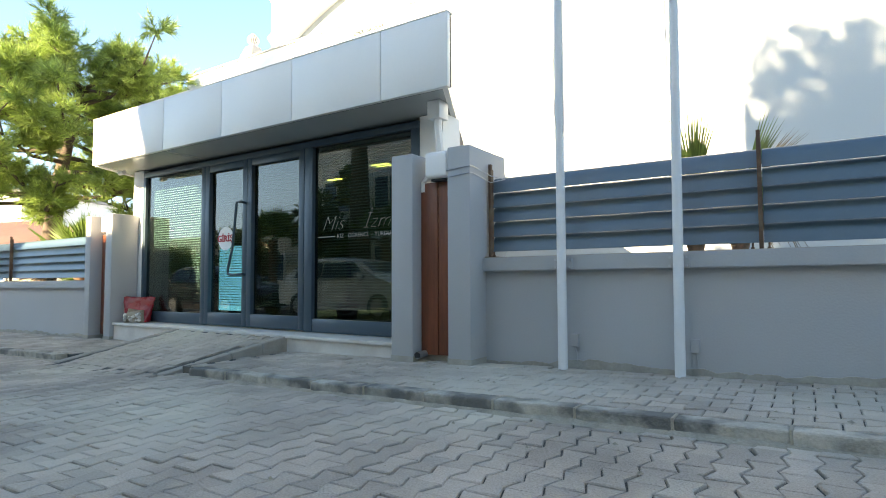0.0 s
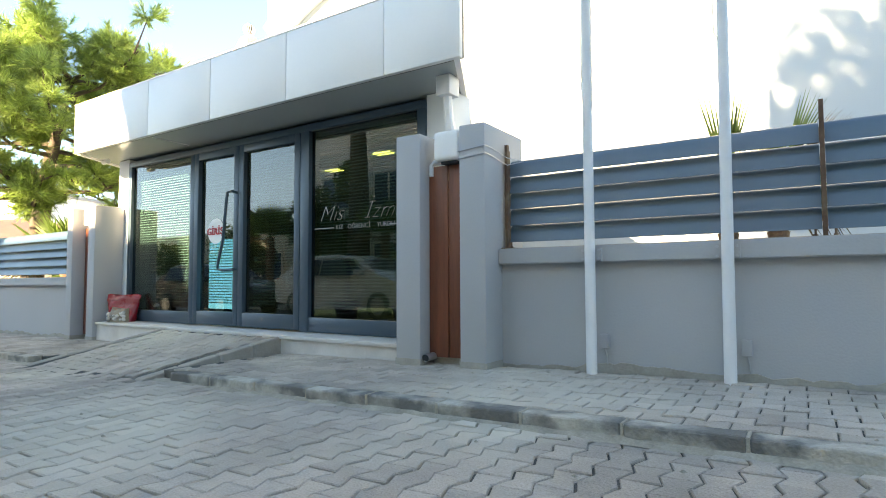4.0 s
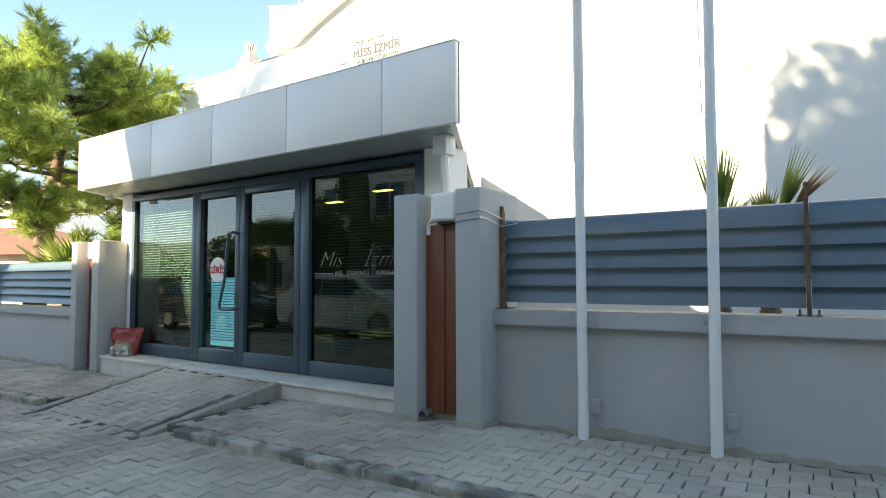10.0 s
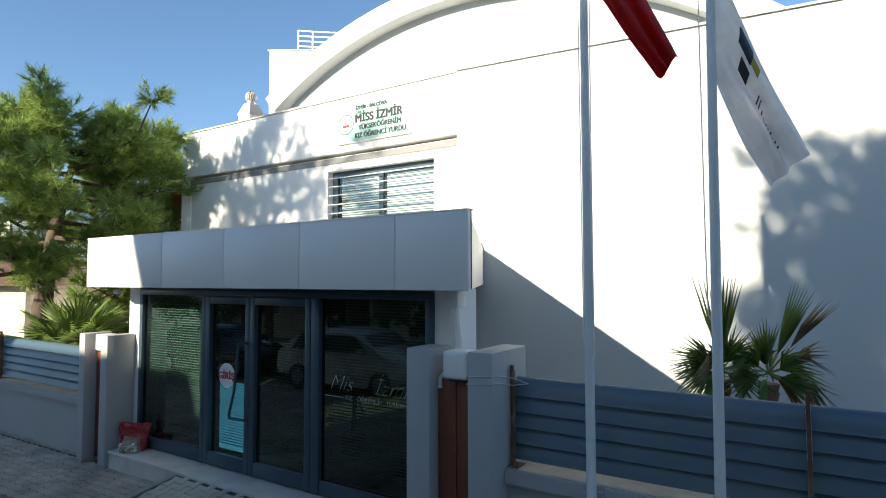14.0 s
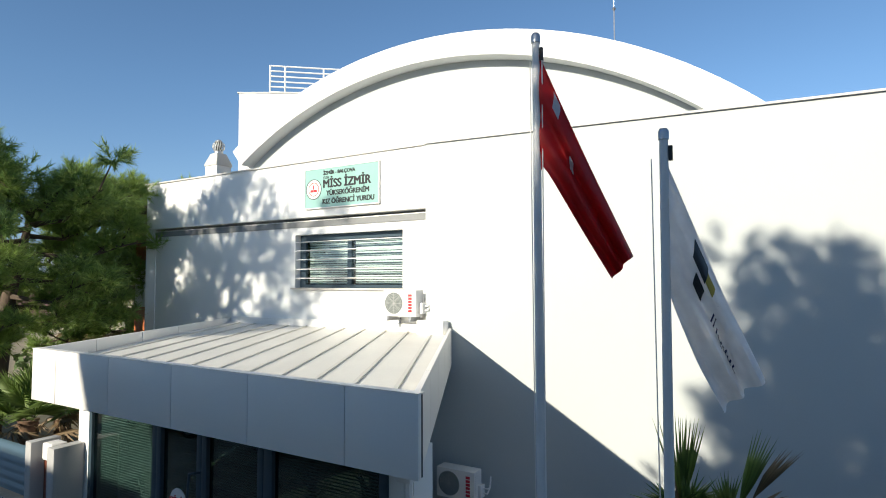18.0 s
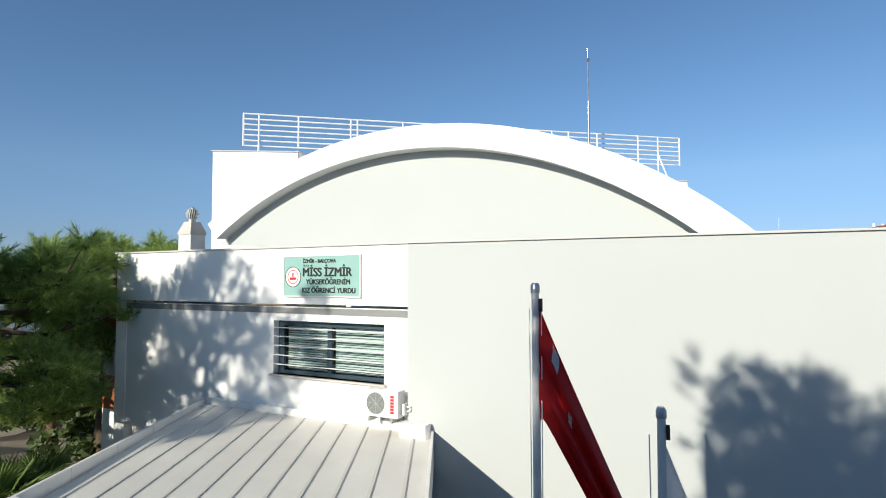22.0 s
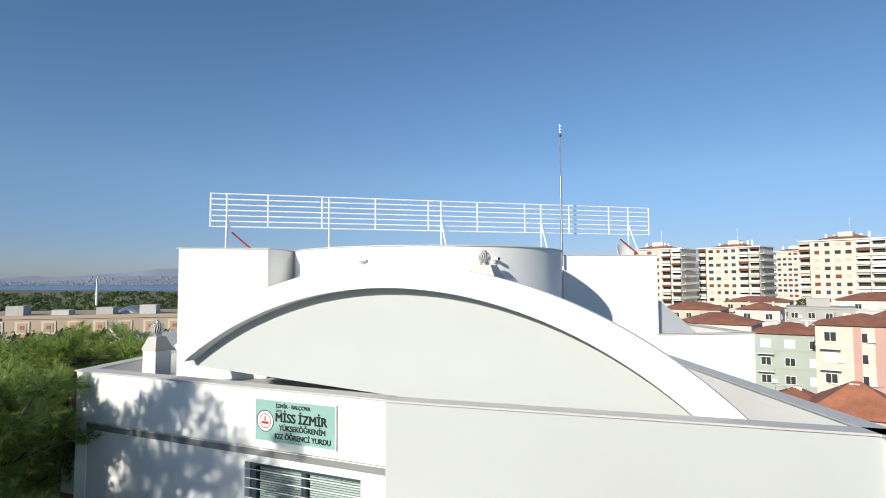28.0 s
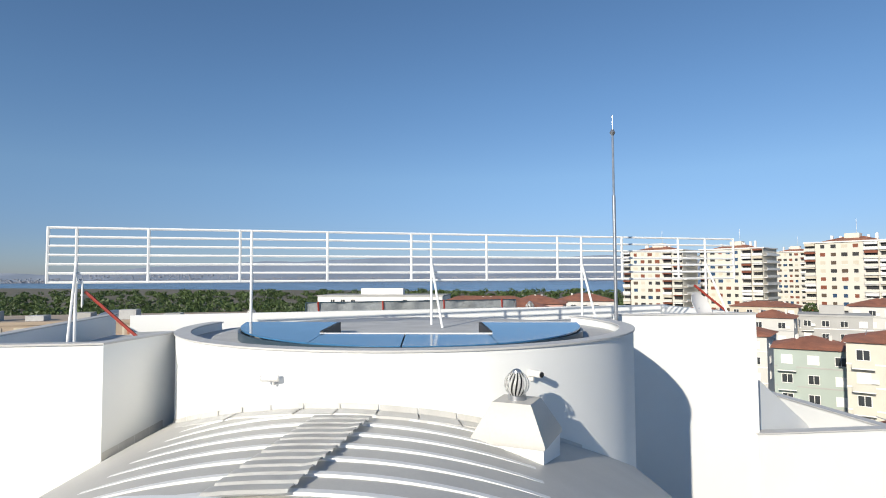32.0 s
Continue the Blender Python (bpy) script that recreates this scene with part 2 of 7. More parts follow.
CONCRETE = mat("city_concrete", (0.42, 0.41, 0.39), 0.9, vary=0.15, scale=0.3, fine=8, bump=0.1)
TILEBROWN = mat("old_brown_tile", (0.17, 0.085, 0.06), 0.85, vary=0.35, scale=0.8, fine=9, bump=0.5)
EDGE = mat("pale_edge_stone", (0.35, 0.30, 0.25), 0.9, vary=0.25, scale=5, fine=60, bump=0.6, dirt=(0.22, 0.215, 0.205), dirt_amount=0.6, placed=True)
SOIL = mat("dry_soil", (0.16, 0.135, 0.10), 0.95, vary=0.3, scale=0.15, fine=4, bump=0.3, dirt=(0.07, 0.09, 0.045), dirt_amount=0.8)
WATER = mat("sea_water", (0.03, 0.10, 0.20), 0.2, vary=0.08, scale=0.01, fine=0.2, bump=0.0)
# distance haze is put into the hill colour as a pale blue
HILL = mat("haze_tinted_hill", (0.165, 0.205, 0.27), 0.95, vary=0.14, scale=0.004, fine=0.05, bump=0.0, dirt=(0.26, 0.29, 0.35), dirt_amount=0.6)
BARK = mat("pine_bark", (0.10, 0.072, 0.052), 0.95, vary=0.4, scale=5, fine=30, bump=0.8, stretch=(1, 1, 0.4))
PALMBARK = mat("palm_trunk", (0.20, 0.12, 0.075), 0.95, vary=0.4, scale=8, fine=40, bump=0.8)
NEEDLE = leafy("pine_needles", (0.28, 0.385, 0.105), 0.5)
FROND = leafy("palm_leaf", (0.18, 0.26, 0.075), 0.4, 0.25)
DRYFROND = leafy("dry_palm_leaf", (0.22, 0.15, 0.08), 0.2, 0.25)
LEAF = leafy("broad_leaf", (0.075, 0.115, 0.035), 0.25)
PANE = glass("tinted_pane", (0.29, 0.405, 0.375))
CLEAR = glass("window_pane", (0.82, 0.88, 0.88))
BLIND = mat("grey_blind", (0.66, 0.74, 0.72), 0.5, vary=0.05, bump=0.02)
LAMPGLOW = glow("lit_ceiling_lamp", (1.0, 0.78, 0.22), 5.0)
# glow added to the blue notice so it shows through the tinted pane
BLUEPOSTER = glow("glowing_blue_notice", (0.12, 0.46, 0.85), 1.2)
# blue of the reflected sky is mixed into the pane colour
SKYGLASS = mat("sky_tinted_glass", (0.035, 0.075, 0.14), 0.06, vary=0.12, scale=1.5, fine=9, bump=0.01, spec=0.9)
HOUSEWHITE = mat("old_white_render", (0.60, 0.585, 0.55), 0.85, vary=0.10, scale=0.3, fine=8, bump=0.1, dirt=(0.45, 0.43, 0.40), dirt_amount=0.4)
HOUSEPANE = mat("dim_house_pane", (0.05, 0.055, 0.06), 0.12, vary=0.3, scale=0.7, fine=5, bump=0)
# skylight panes: a brighter reflected-sky blue set as base colour
SKYPANE = mat("bright_sky_tinted_glass", (0.05, 0.17, 0.32), 0.08, vary=0.10, scale=1.5, fine=9, bump=0.01, spec=0.6)
RAIL = mat("white_rail_paint", (0.82, 0.82, 0.81), 0.5, vary=0.05, scale=3, bump=0.03)
# ledge grey taken darker to include partial shade below the parapet
LEDGE = mat("shade_darkened_ledge_grey", (0.24, 0.245, 0.245), 0.8, vary=0.15, scale=2, fine=60, bump=0.1)
CARPAINT = mat("silver_car_paint", (0.72, 0.73, 0.73), 0.25, metal=0.2, vary=0.03, bump=0)
DARKCAR = mat("dark_car_paint", (0.03, 0.035, 0.045), 0.2, metal=0.3, vary=0.03, bump=0)
REDBAR = mat("red_oxide_steel", (0.33, 0.04, 0.025), 0.6, vary=0.2, scale=6, bump=0.1)
INTERIOR = mat("interior_wall", (0.34, 0.33, 0.26), 0.8, vary=0.06, bump=0.05)
TILEFLOOR = mat("interior_floor", (0.28, 0.27, 0.22), 0.3, vary=0.08, bump=0.03)


# ---- mesh helpers ----
def link_mesh(name, me, material, parent=None, label=""):
    ob = new(name, me)
    if material:
        me.materials.append(material)
    if parent:
        ob.parent = parent
    if label:
        ob["label"] = label
    return ob


def part(name, bm, material, parent=None, label="", smooth=False):
    me = bpy.data.meshes.new(name)
    if smooth:
        for fc in bm.faces:
            fc.smooth = True
    bm.normal_update()
    bm.to_mesh(me)
    bm.free()
    me.set_sharp_from_angle(angle=radians(42))
    return link_mesh(name, me, material, parent, label)


def raw(name, verts, faces, material, parent=None, label="", smooth=False):
    me = bpy.data.meshes.new(name)
    me.from_pydata(verts, [], faces)
    if smooth:
        me.polygons.foreach_set("use_smooth", [True] * len(me.polygons))
    me.update()
    return link_mesh(name, me, material, parent, label)


def thing(name, label, category, group="", at=(0, 0, 0), kind=""):
    ob = new(name)
    ob.empty_display_size = 0.1
    ob.matrix_world = Matrix.Translation(at)
    return tagged(ob, label, category, group, kind)


def add_box(bm, x0, x1, y0, y1, z0, z1, m=None, bevel=0.0):
    vs = [bm.verts.new((x, y, z)) for z in (z0, z1) for x, y in ((x0, y0), (x1, y0), (x1, y1), (x0, y1))]
    fs = [bm.faces.new([vs[i] for i in f]) for f in ((3, 2, 1, 0), (4, 5, 6, 7), (0, 1, 5, 4), (1, 2, 6, 5), (2, 3, 7, 6), (3, 0, 4, 7))]
    if bevel:
        es = list({e for fc in fs for e in fc.edges})
        r = bmesh.ops.bevel(bm, geom=es, offset=bevel, segments=2, affect="EDGES", profile=0.5)
        vs = list({v for fc in r["faces"] for v in fc.verts} | {v for v in vs if v.is_valid})
    if m:
        bmesh.ops.transform(bm, matrix=m, verts=vs)
    return vs


def box(name, x0, x1, y0, y1, z0, z1, material, parent=None, label="", bevel=0.0, m=None):
    bm = bmesh.new()
    add_box(bm, x0, x1, y0, y1, z0, z1, m, bevel)
    return part(name, bm, material, parent, label)


def add_rod(bm, a, b, r0, r1=None, seg=10, caps=True):
    a, b = Vector(a), Vector(b)
    r1 = r0 if r1 is None else r1
    q = (b - a).to_track_quat("Z", "Y").to_matrix()
    rings = []
    for p, r in ((a, r0), (b, r1)):
        rings.append([bm.verts.new(p + q @ Vector((r * math.cos(2 * math.pi * i / seg), r * math.sin(2 * math.pi * i / seg), 0))) for i in range(seg)])
    for i in range(seg):
        j = (i + 1) % seg
        f = bm.faces.new((rings[0][i], rings[0][j], rings[1][j], rings[1][i]))
        f.smooth = seg > 6
    if caps:
        bm.faces.new(rings[0][::-1])
        bm.faces.new(rings[1])


def rod(name, a, b, r0, material, parent=None, r1=None, seg=10, label=""):
    bm = bmesh.new()
    add_rod(bm, a, b, r0, r1, seg)
    return part(name, bm, material, parent, label)


def add_tube(bm, pts, r, seg=8):
    """A bent tube through the points; r is one radius or one for each point."""
    pts = [Vector(p) for p in pts]
    rs = r if isinstance(r, (list, tuple)) else [r] * len(pts)
    rings = []
    side = None
    for i, p in enumerate(pts):
        d = (pts[min(i + 1, len(pts) - 1)] - pts[max(i - 1, 0)]).normalized()
        if side is None:
            side = d.orthogonal().normalized()
        side = (side - d * side.dot(d)).normalized()
        up = d.cross(side)
        rings.append([bm.verts.new(p + rs[i] * (side * math.cos(2 * math.pi * k / seg) + up * math.sin(2 * math.pi * k / seg))) for k in range(seg)])
    for a, b in zip(rings, rings[1:]):
        for k in range(seg):
            f = bm.faces.new((a[k], a[(k + 1) % seg], b[(k + 1) % seg], b[k]))
            f.smooth = True
    bm.faces.new(rings[0][::-1])
    bm.faces.new(rings[-1])


def tube(name, pts, r, material, parent=None, seg=8, label=""):
    bm = bmesh.new()
    add_tube(bm, pts, r, seg)
    return part(name, bm, material, parent, label)


def add_prism(bm, poly, z0, z1):
    """An upright prism over a plan polygon; z0 and z1 may be functions of x, y."""
    za = z0 if callable(z0) else (lambda x, y: z0)
    zb = z1 if callable(z1) else (lambda x, y: z1)
    lo = [bm.verts.new((x, y, za(x, y))) for x, y in poly]
    hi = [bm.verts.new((x, y, zb(x, y))) for x, y in poly]
    n = len(poly)
    for i in range(n):
        j = (i + 1) % n
        bm.faces.new((lo[i], lo[j], hi[j], hi[i]))
    bm.faces.new(lo[::-1])
    bm.faces.new(hi)


def prism(name, poly, z0, z1, material, parent=None, label=""):
    bm = bmesh.new()
    add_prism(bm, poly, z0, z1)
    bmesh.ops.recalc_face_normals(bm, faces=bm.faces)
    return part(name, bm, material, parent, label)


def wall_strip(a, b, t):
    """Plan polygon of a wall from a to b with thickness t to its left."""
    a, b = Vector(a), Vector(b)
    n = Vector((-(b - a).y, (b - a).x)).normalized() * t
    return [tuple(a), tuple(b), tuple(b + n), tuple(a + n)]


def words(name, body, size, m, material, parent, extrude=0.003, align="LEFT", shear=0.0, width=1.0, bold=0.0):
    """Flat letters as a mesh, in the plane of m."""
    cu = bpy.data.curves.new(name, "FONT")
    cu.body, cu.size, cu.extrude, cu.align_x, cu.shear, cu.offset = body, size, extrude, align, shear, min(0.0, bold)
    tmp = bpy.data.objects.new(name, cu)
    scene.collection.objects.link(tmp)
    dg = bpy.context.evaluated_depsgraph_get()
    me = bpy.data.meshes.new_from_object(tmp.evaluated_get(dg))
    bpy.data.objects.remove(tmp)
    if bold > 0:
        both = bmesh.new()
        for k, (dx, dy) in enumerate(((0, 0), (bold, 0), (-bold, 0), (0, bold * 0.6), (0, -bold * 0.6))):
            one = me.copy()
            one.transform(Matrix.Translation((dx, dy, 0.0005 * k)))
            both.from_mesh(one)
            bpy.data.meshes.remove(one)
        both.to_mesh(me)
        both.free()
    me.transform(m @ Matrix.Diagonal((width, 1, 1, 1)))
    me.materials.clear()
    return link_mesh(name, me, material, parent)


def gz(x):
    """Height of the road, which falls gently along the street."""
    return 0.125 + 0.02 * max(-40.0, min(25.0, x))


def pz(x, y=3.66):
    """Height of the pavement."""
    return gz(x) + 0.075 + 0.004 * max(0.0, min(1.0, (y - 3.66) / 1.3))

# ---- ground and street ----
def ground():
    """The plain under the town, one sheet to the shore."""
    bm = bmesh.new()
    xs = [-4800, -2000, -900, -400, -200, -100, -60, -40, 25, 60, 120, 300, 900, 2000, 4800]
    ys = [-4800, -900, -200, -60, -20, 3.5, 10, 22, 34, 60, 100, 200, 500, 900]
    rows = []
    for y in ys:
        fall = 0.0 if y <= 12 else min(12.0, (y - 12) * 0.16)
        rows.append([bm.verts.new((x, y, gz(x) - 0.035 - fall)) for x in xs])
    for a, b in zip(rows, rows[1:]):
        for i in range(len(xs) - 1):
            bm.faces.new((a[i], a[i + 1], b[i + 1], b[i]))
    return part("ground", bm, SOIL)


tagged(ground(), "dry earth of the plain under the whole town", "ground", kind="structure")
box("water", -4900, 4900, 880, 4600, -16, -14.0, WATER)
tagged(bpy.data.objects["water"], "calm blue sea of the bay beyond the trees", "sea", kind="structure")


def sheet(name, poly, zf, material, thick=0.25, nx=1):
    bm = bmesh.new()
    add_prism(bm, poly, lambda x, y: zf(x) - thick, lambda x, y: zf(x))
    bmesh.ops.recalc_face_normals(bm, faces=bm.faces)
    return part(name, bm, material)


road = tagged(sheet("road", [(-40, -4.2), (25, -4.2), (25, 3.58), (-40, 3.58)], lambda x: gz(x) - 0.016, JOINT), "worn interlocking concrete paver street with sandy joints", "road", kind="structure")
pave = tagged(sheet("pavement", [(-4.85, 3.7), (25, 3.7), (25, 5.05), (-4.82, 5.05)], lambda x: pz(x) - 0.012, JOINT), "grey paved footway along the fence wall", "pavement", kind="structure")
tagged(sheet("pavement_west", [(-40, 3.7), (-6.97, 3.7), (-6.88, 5.05), (-40, 5.05)], lambda x: pz(x) - 0.012, JOINT), "grey paved footway past the ramp", "pavement", kind="structure")
tagged(sheet("pavement_opposite", [(-40, -8.0), (25, -8.0), (25, -4.2), (-40, -4.2)], lambda x: gz(x) + 0.1, CONCRETE), "plain footway across the street", "pavement", kind="structure")

# ---- large structure: facade of the dormitory ----
ROOF = 6.67
building = thing("wall_building", "white rendered two-storey dormitory with an arched roof", "building", kind="structure")


# left wall with the window opening
WX0, WX1, WZ0, WZ1 = -9.36, -6.45, 3.92, 5.09
bm = bmesh.new()
add_box(bm, -14.75, WX0, 10.08, 10.38, 2.25, 5.40)
add_box(bm, WX1, -5.80, 10.08, 10.38, 2.25, 5.40)
add_box(bm, WX0, WX1, 10.08, 10.38, 2.25, WZ0)
add_box(bm, WX0, WX1, 10.08, 10.38, WZ1, 5.40)
part("wall_upper", bm, WHITE, building)
box("wall_band", -14.75, -5.80, 10.06, 10.40, 5.25, 5.38, LEDGE, building, "thin grey step under the parapet, darkened for its shade")
box("wall_parapet", -14.80, -5.80, 9.97, 10.30, 5.46, ROOF, WHITE, building, "smooth white parapet band")
box("wall_ground_floor", -14.45, -5.80, 10.25, 10.5, -0.3, 2.25, WHITE, building)
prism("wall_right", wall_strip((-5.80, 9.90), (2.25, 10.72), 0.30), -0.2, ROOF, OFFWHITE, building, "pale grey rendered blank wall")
prism("wall_side", wall_strip((2.25, 10.72), (-1.98, 20.05), 0.30), -8, ROOF, WHITE, building)
prism("wall_side_return", wall_strip((-1.98, 20.05), (-5.5, 18.0), 0.30), 2, ROOF, WHITE, building)
prism("wall_west", wall_strip((-16.4, 15.4), (-14.80, 9.97), 0.30), -1, ROOF, WHITE, building)
# metal copings on the parapets
prism("coping_front", wall_strip((-14.84, 9.93), (-5.80, 9.93), 0.40), ROOF, ROOF + 0.035, FLASH, building)
prism("coping_right", wall_strip((-5.80, 9.86), (2.29, 10.68), 0.38), ROOF, ROOF + 0.035, FLASH, building)
prism("coping_side", wall_strip((2.29, 10.72), (-1.96, 20.10), 0.38), ROOF, ROOF + 0.035, FLASH, building)
prism("coping_return", wall_strip((-1.96, 20.10), (-5.5, 18.05), 0.36), ROOF + 0.002, ROOF + 0.037, FLASH, building)
prism("coping_west", wall_strip((-16.44, 15.4), (-14.84, 9.96), 0.38), ROOF + 0.002, ROOF + 0.037, FLASH, building)
prism("roof_deck_right", [(-4.0, 10.3), (2.0, 10.9), (-2.1, 19.8), (-5, 18)], 4.4, 4.6, WHITE, building, "white lower roof beside the arch")
prism("roof_deck", [(-14.6, 10.25), (-4.0, 10.3), (-5, 18), (-12, 15.5), (-16.2, 15.2)], 5.9, 6.05, MEMBRANE, building, "grey roof membrane behind the parapet")

# arch: band, recessed gable wall, barrel roof behind
AX, AZ, RO, AY = -6.349, -0.212, 9.474, 10.95
IX, IZ, IR = -6.418, -0.103, 8.873
SKEW, TURN = 0.47, 0.08


def arc_solid(bm, r0, r1, y0, y1, a0=43.0, a1=137.0, n=72, skew=0.0):
    rings = []
    for k in range(n + 1):
        a = radians(a0 + (a1 - a0) * k / n)
        c, s = math.cos(a), math.sin(a)
        cx, cz = (AX, AZ) if r0 != IR else (IX, IZ)
        rings.append([bm.verts.new((x + r * c - skew * (y - AY), y + TURN * (x + r * c + 6.4), z + r * s)) for x, z, r, y in ((cx, cz, r0, y0), (AX, AZ, r1, y0), (AX, AZ, r1, y1), (cx, cz, r0, y1))])
    for p, q in zip(rings, rings[1:]):
        for i in range(4):
            j = (i + 1) % 4
            f = bm.faces.new((p[i], q[i], q[j], p[j]))
            f.smooth = i in (1, 3)
    bm.faces.new(rings[0])
    bm.faces.new(rings[-1][::-1])
    bmesh.ops.recalc_face_normals(bm, faces=bm.faces)


bm = bmesh.new()
arc_solid(bm, IR, RO, AY, AY + 0.20, 35, 126.8)
part("arch_band", bm, WHITE, building, "white projecting arched band over the gable")
bm = bmesh.new()
arc_solid(bm, IR, RO - 0.25, AY + 0.20, AY + 0.42, 35, 126.8)
part("arch_soffit", bm, WHITE, building, "white reveal under the arched band")
bm = bmesh.new()
pts = [(IX + (IR + 0.05) * math.cos(radians(a)), IZ + (IR + 0.05) * math.sin(radians(a))) for a in np.linspace(43, 128.5, 60)]
lo = [bm.verts.new((x, AY + 0.36 + TURN * (x + 6.4), z)) for x, z in pts]
hi = [bm.verts.new((x, AY + 0.50 + TURN * (x + 6.4), z)) for x, z in pts]
for loop in (lo, hi[::-1]):
    bm.faces.new(loop)
for i in range(len(lo)):
    j = (i + 1) % len(lo)
    bm.faces.new((lo[i], hi[i], hi[j], lo[j]))
bmesh.ops.recalc_face_normals(bm, faces=bm.faces)
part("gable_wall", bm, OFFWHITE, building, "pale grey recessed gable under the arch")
RV = RO - 0.19
bm = bmesh.new()
arc_solid(bm, RV - 0.03, RV, AY + 0.19, 18.4, 44, 127, 72, SKEW)
part("barrel_roof", bm, ROOFM, building, "white sheet-metal barrel roof, dusty and stained")
AXIS = Vector((-SKEW, 1.0)).normalized()
ACROSS = Vector((1.0, 0.38)).normalized()


def vault(w, along, lift=0.0):
    """A place on the barrel: metres across its axis, metres along it from the front."""
    p = Vector((AX, AY)) + AXIS * along + ACROSS * w
    u = p.x + SKEW * (p.y - AY) - AX
    return Vector((p.x, p.y, AZ + math.sqrt(max(0.1, (RV + lift) ** 2 - u * u))))


def rib(along, width, height, w0, w1, n=40):
    """A low flat rib bent square across the barrel."""
    bm = bmesh.new()
    rows = []
    for k in range(n + 1):
        w = w0 + (w1 - w0) * k / n
        rows.append([bm.verts.new(vault(w, along + a, h)) for a, h in ((-width / 2, -0.01), (-width * 0.36, height), (width * 0.36, height), (width / 2, -0.01))])
    for p, q in zip(rows, rows[1:]):
        for i in range(3):
            bm.faces.new((p[i], p[i + 1], q[i + 1], q[i]))
    bm.faces.new(rows[0])
    bm.faces.new(rows[-1][::-1])
    bmesh.ops.recalc_face_normals(bm, faces=bm.faces)
    return bm


for k in range(16):
    along = 0.45 + 0.46 * k
    # each rib starts behind the front band
    left = max(-5.2, -(along * AXIS.y - 0.24) / (ACROSS.y - TURN * ACROSS.x))
    part("seam", rib(along, 0.12, 0.028, left, 5.3), SEAM, building)
# ribbed sheet laid along the crown, its open edge lifted
bm = bmesh.new()
prev = None
for k in range(121):
    along = 0.78 + k * 0.0225
    ph = (k % 10) / 10
    lift = 0.035 + 0.03 * max(0.0, min(1.0, 3.2 * math.sin(math.pi * ph) - 0.9))
    row = [bm.verts.new(vault(0.02 - 0.76 * i / 6 + 0.172 * (along - 1.0), along, lift + 0.015 * max(0, 1 - i) + 0.012 * math.sin(along * 5) * (i == 0))) for i in range(7)]
    if prev:
        for i in range(6):
            bm.faces.new((prev[i], prev[i + 1], row[i + 1], row[i]))
    prev = row
bmesh.ops.solidify(bm, geom=bm.faces[:], thickness=0.012)
part("ribbed_sheet", bm, SEAM, building, "white ribbed metal sheet with a lifted edge over the roof seams")


def roof_z(x, y):
    u = x + SKEW * (y - AY) - AX
    return AZ + math.sqrt(max(0.1, RV * RV - u * u))


# drum, stair box, rear walls
CX, CY, CR, TOP = -9.32, 19.06, 4.72, 9.88


def ring_wall(bm, r0, r1, z0, z1, a0=0.0, a1=360.0, n=96):
    rows = []
    for k in range(n + 1):
        a = radians(a0 + (a1 - a0) * k / n)
        c, s = math.cos(a), math.sin(a)
        rows.append([bm.verts.new((CX + r * c, CY + r * s, z)) for r, z in ((r1, z0), (r1, z1), (r0, z1), (r0, z0))])
    for p, q in zip(rows, rows[1:]):
        for i in range(4):
            f = bm.faces.new((p[i], q[i], q[(i + 1) % 4], p[(i + 1) % 4]))
            f.smooth = i in (0, 2)
    bmesh.ops.recalc_face_normals(bm, faces=bm.faces)


bm = bmesh.new()
ring_wall(bm, CR - 0.22, CR, 5.9, TOP, 195, 410)
part("drum_wall", bm, WHITE, building, "white curved wall of the roof drum")
bm = bmesh.new()
ring_wall(bm, CR - 0.26, CR + 0.03, TOP, TOP + 0.03, 195, 410)
part("drum_coping", bm, FLASH, building)
bm = bmesh.new()
add_prism(bm, [(CX + (CR - 0.2) * math.cos(2 * math.pi * k / 64), CY + (CR - 0.2) * math.sin(2 * math.pi * k / 64)) for k in range(64)], 9.3, 9.72)
part("drum_deck", bm, MEMBRANE, building, "pale membrane deck inside the drum")
# pale flashing sheets dressed round the foot of the drum and along the stair box
FLASHING = mat("pale_lead_flashing", (0.60, 0.585, 0.55), 0.55, vary=0.12, scale=4, fine=40, bump=0.15, dirt=(0.45, 0.43, 0.40), dirt_amount=0.5)
for k in range(16):
    bm = bmesh.new()
    a0, a1 = 226 + 6.6 * k, 226 + 6.6 * (k + 1) - 0.25
    rows = []
    for i in range(5):
        a = radians(a0 + (a1 - a0) * i / 4)
        row = []
        for r, up in ((CR + 0.012, 0.11), (CR + 0.02, 0.03), (CR + 0.12, 0.045), (CR + 0.30 + 0.03 * (k % 3), 0.035), (CR + 0.31 + 0.03 * (k % 3), 0.0)):
            x, y = CX + r * math.cos(a), CY + r * math.sin(a)
            row.append(bm.verts.new((x, y, roof_z(x, y) + up + (0.004 if k % 2 else 0))))
        rows.append(row)
    for p, q in zip(rows, rows[1:]):
        for i in range(4):
            bm.faces.new((p[i], q[i], q[i + 1], p[i + 1]))
    part("flashing", bm, FLASHING, building)
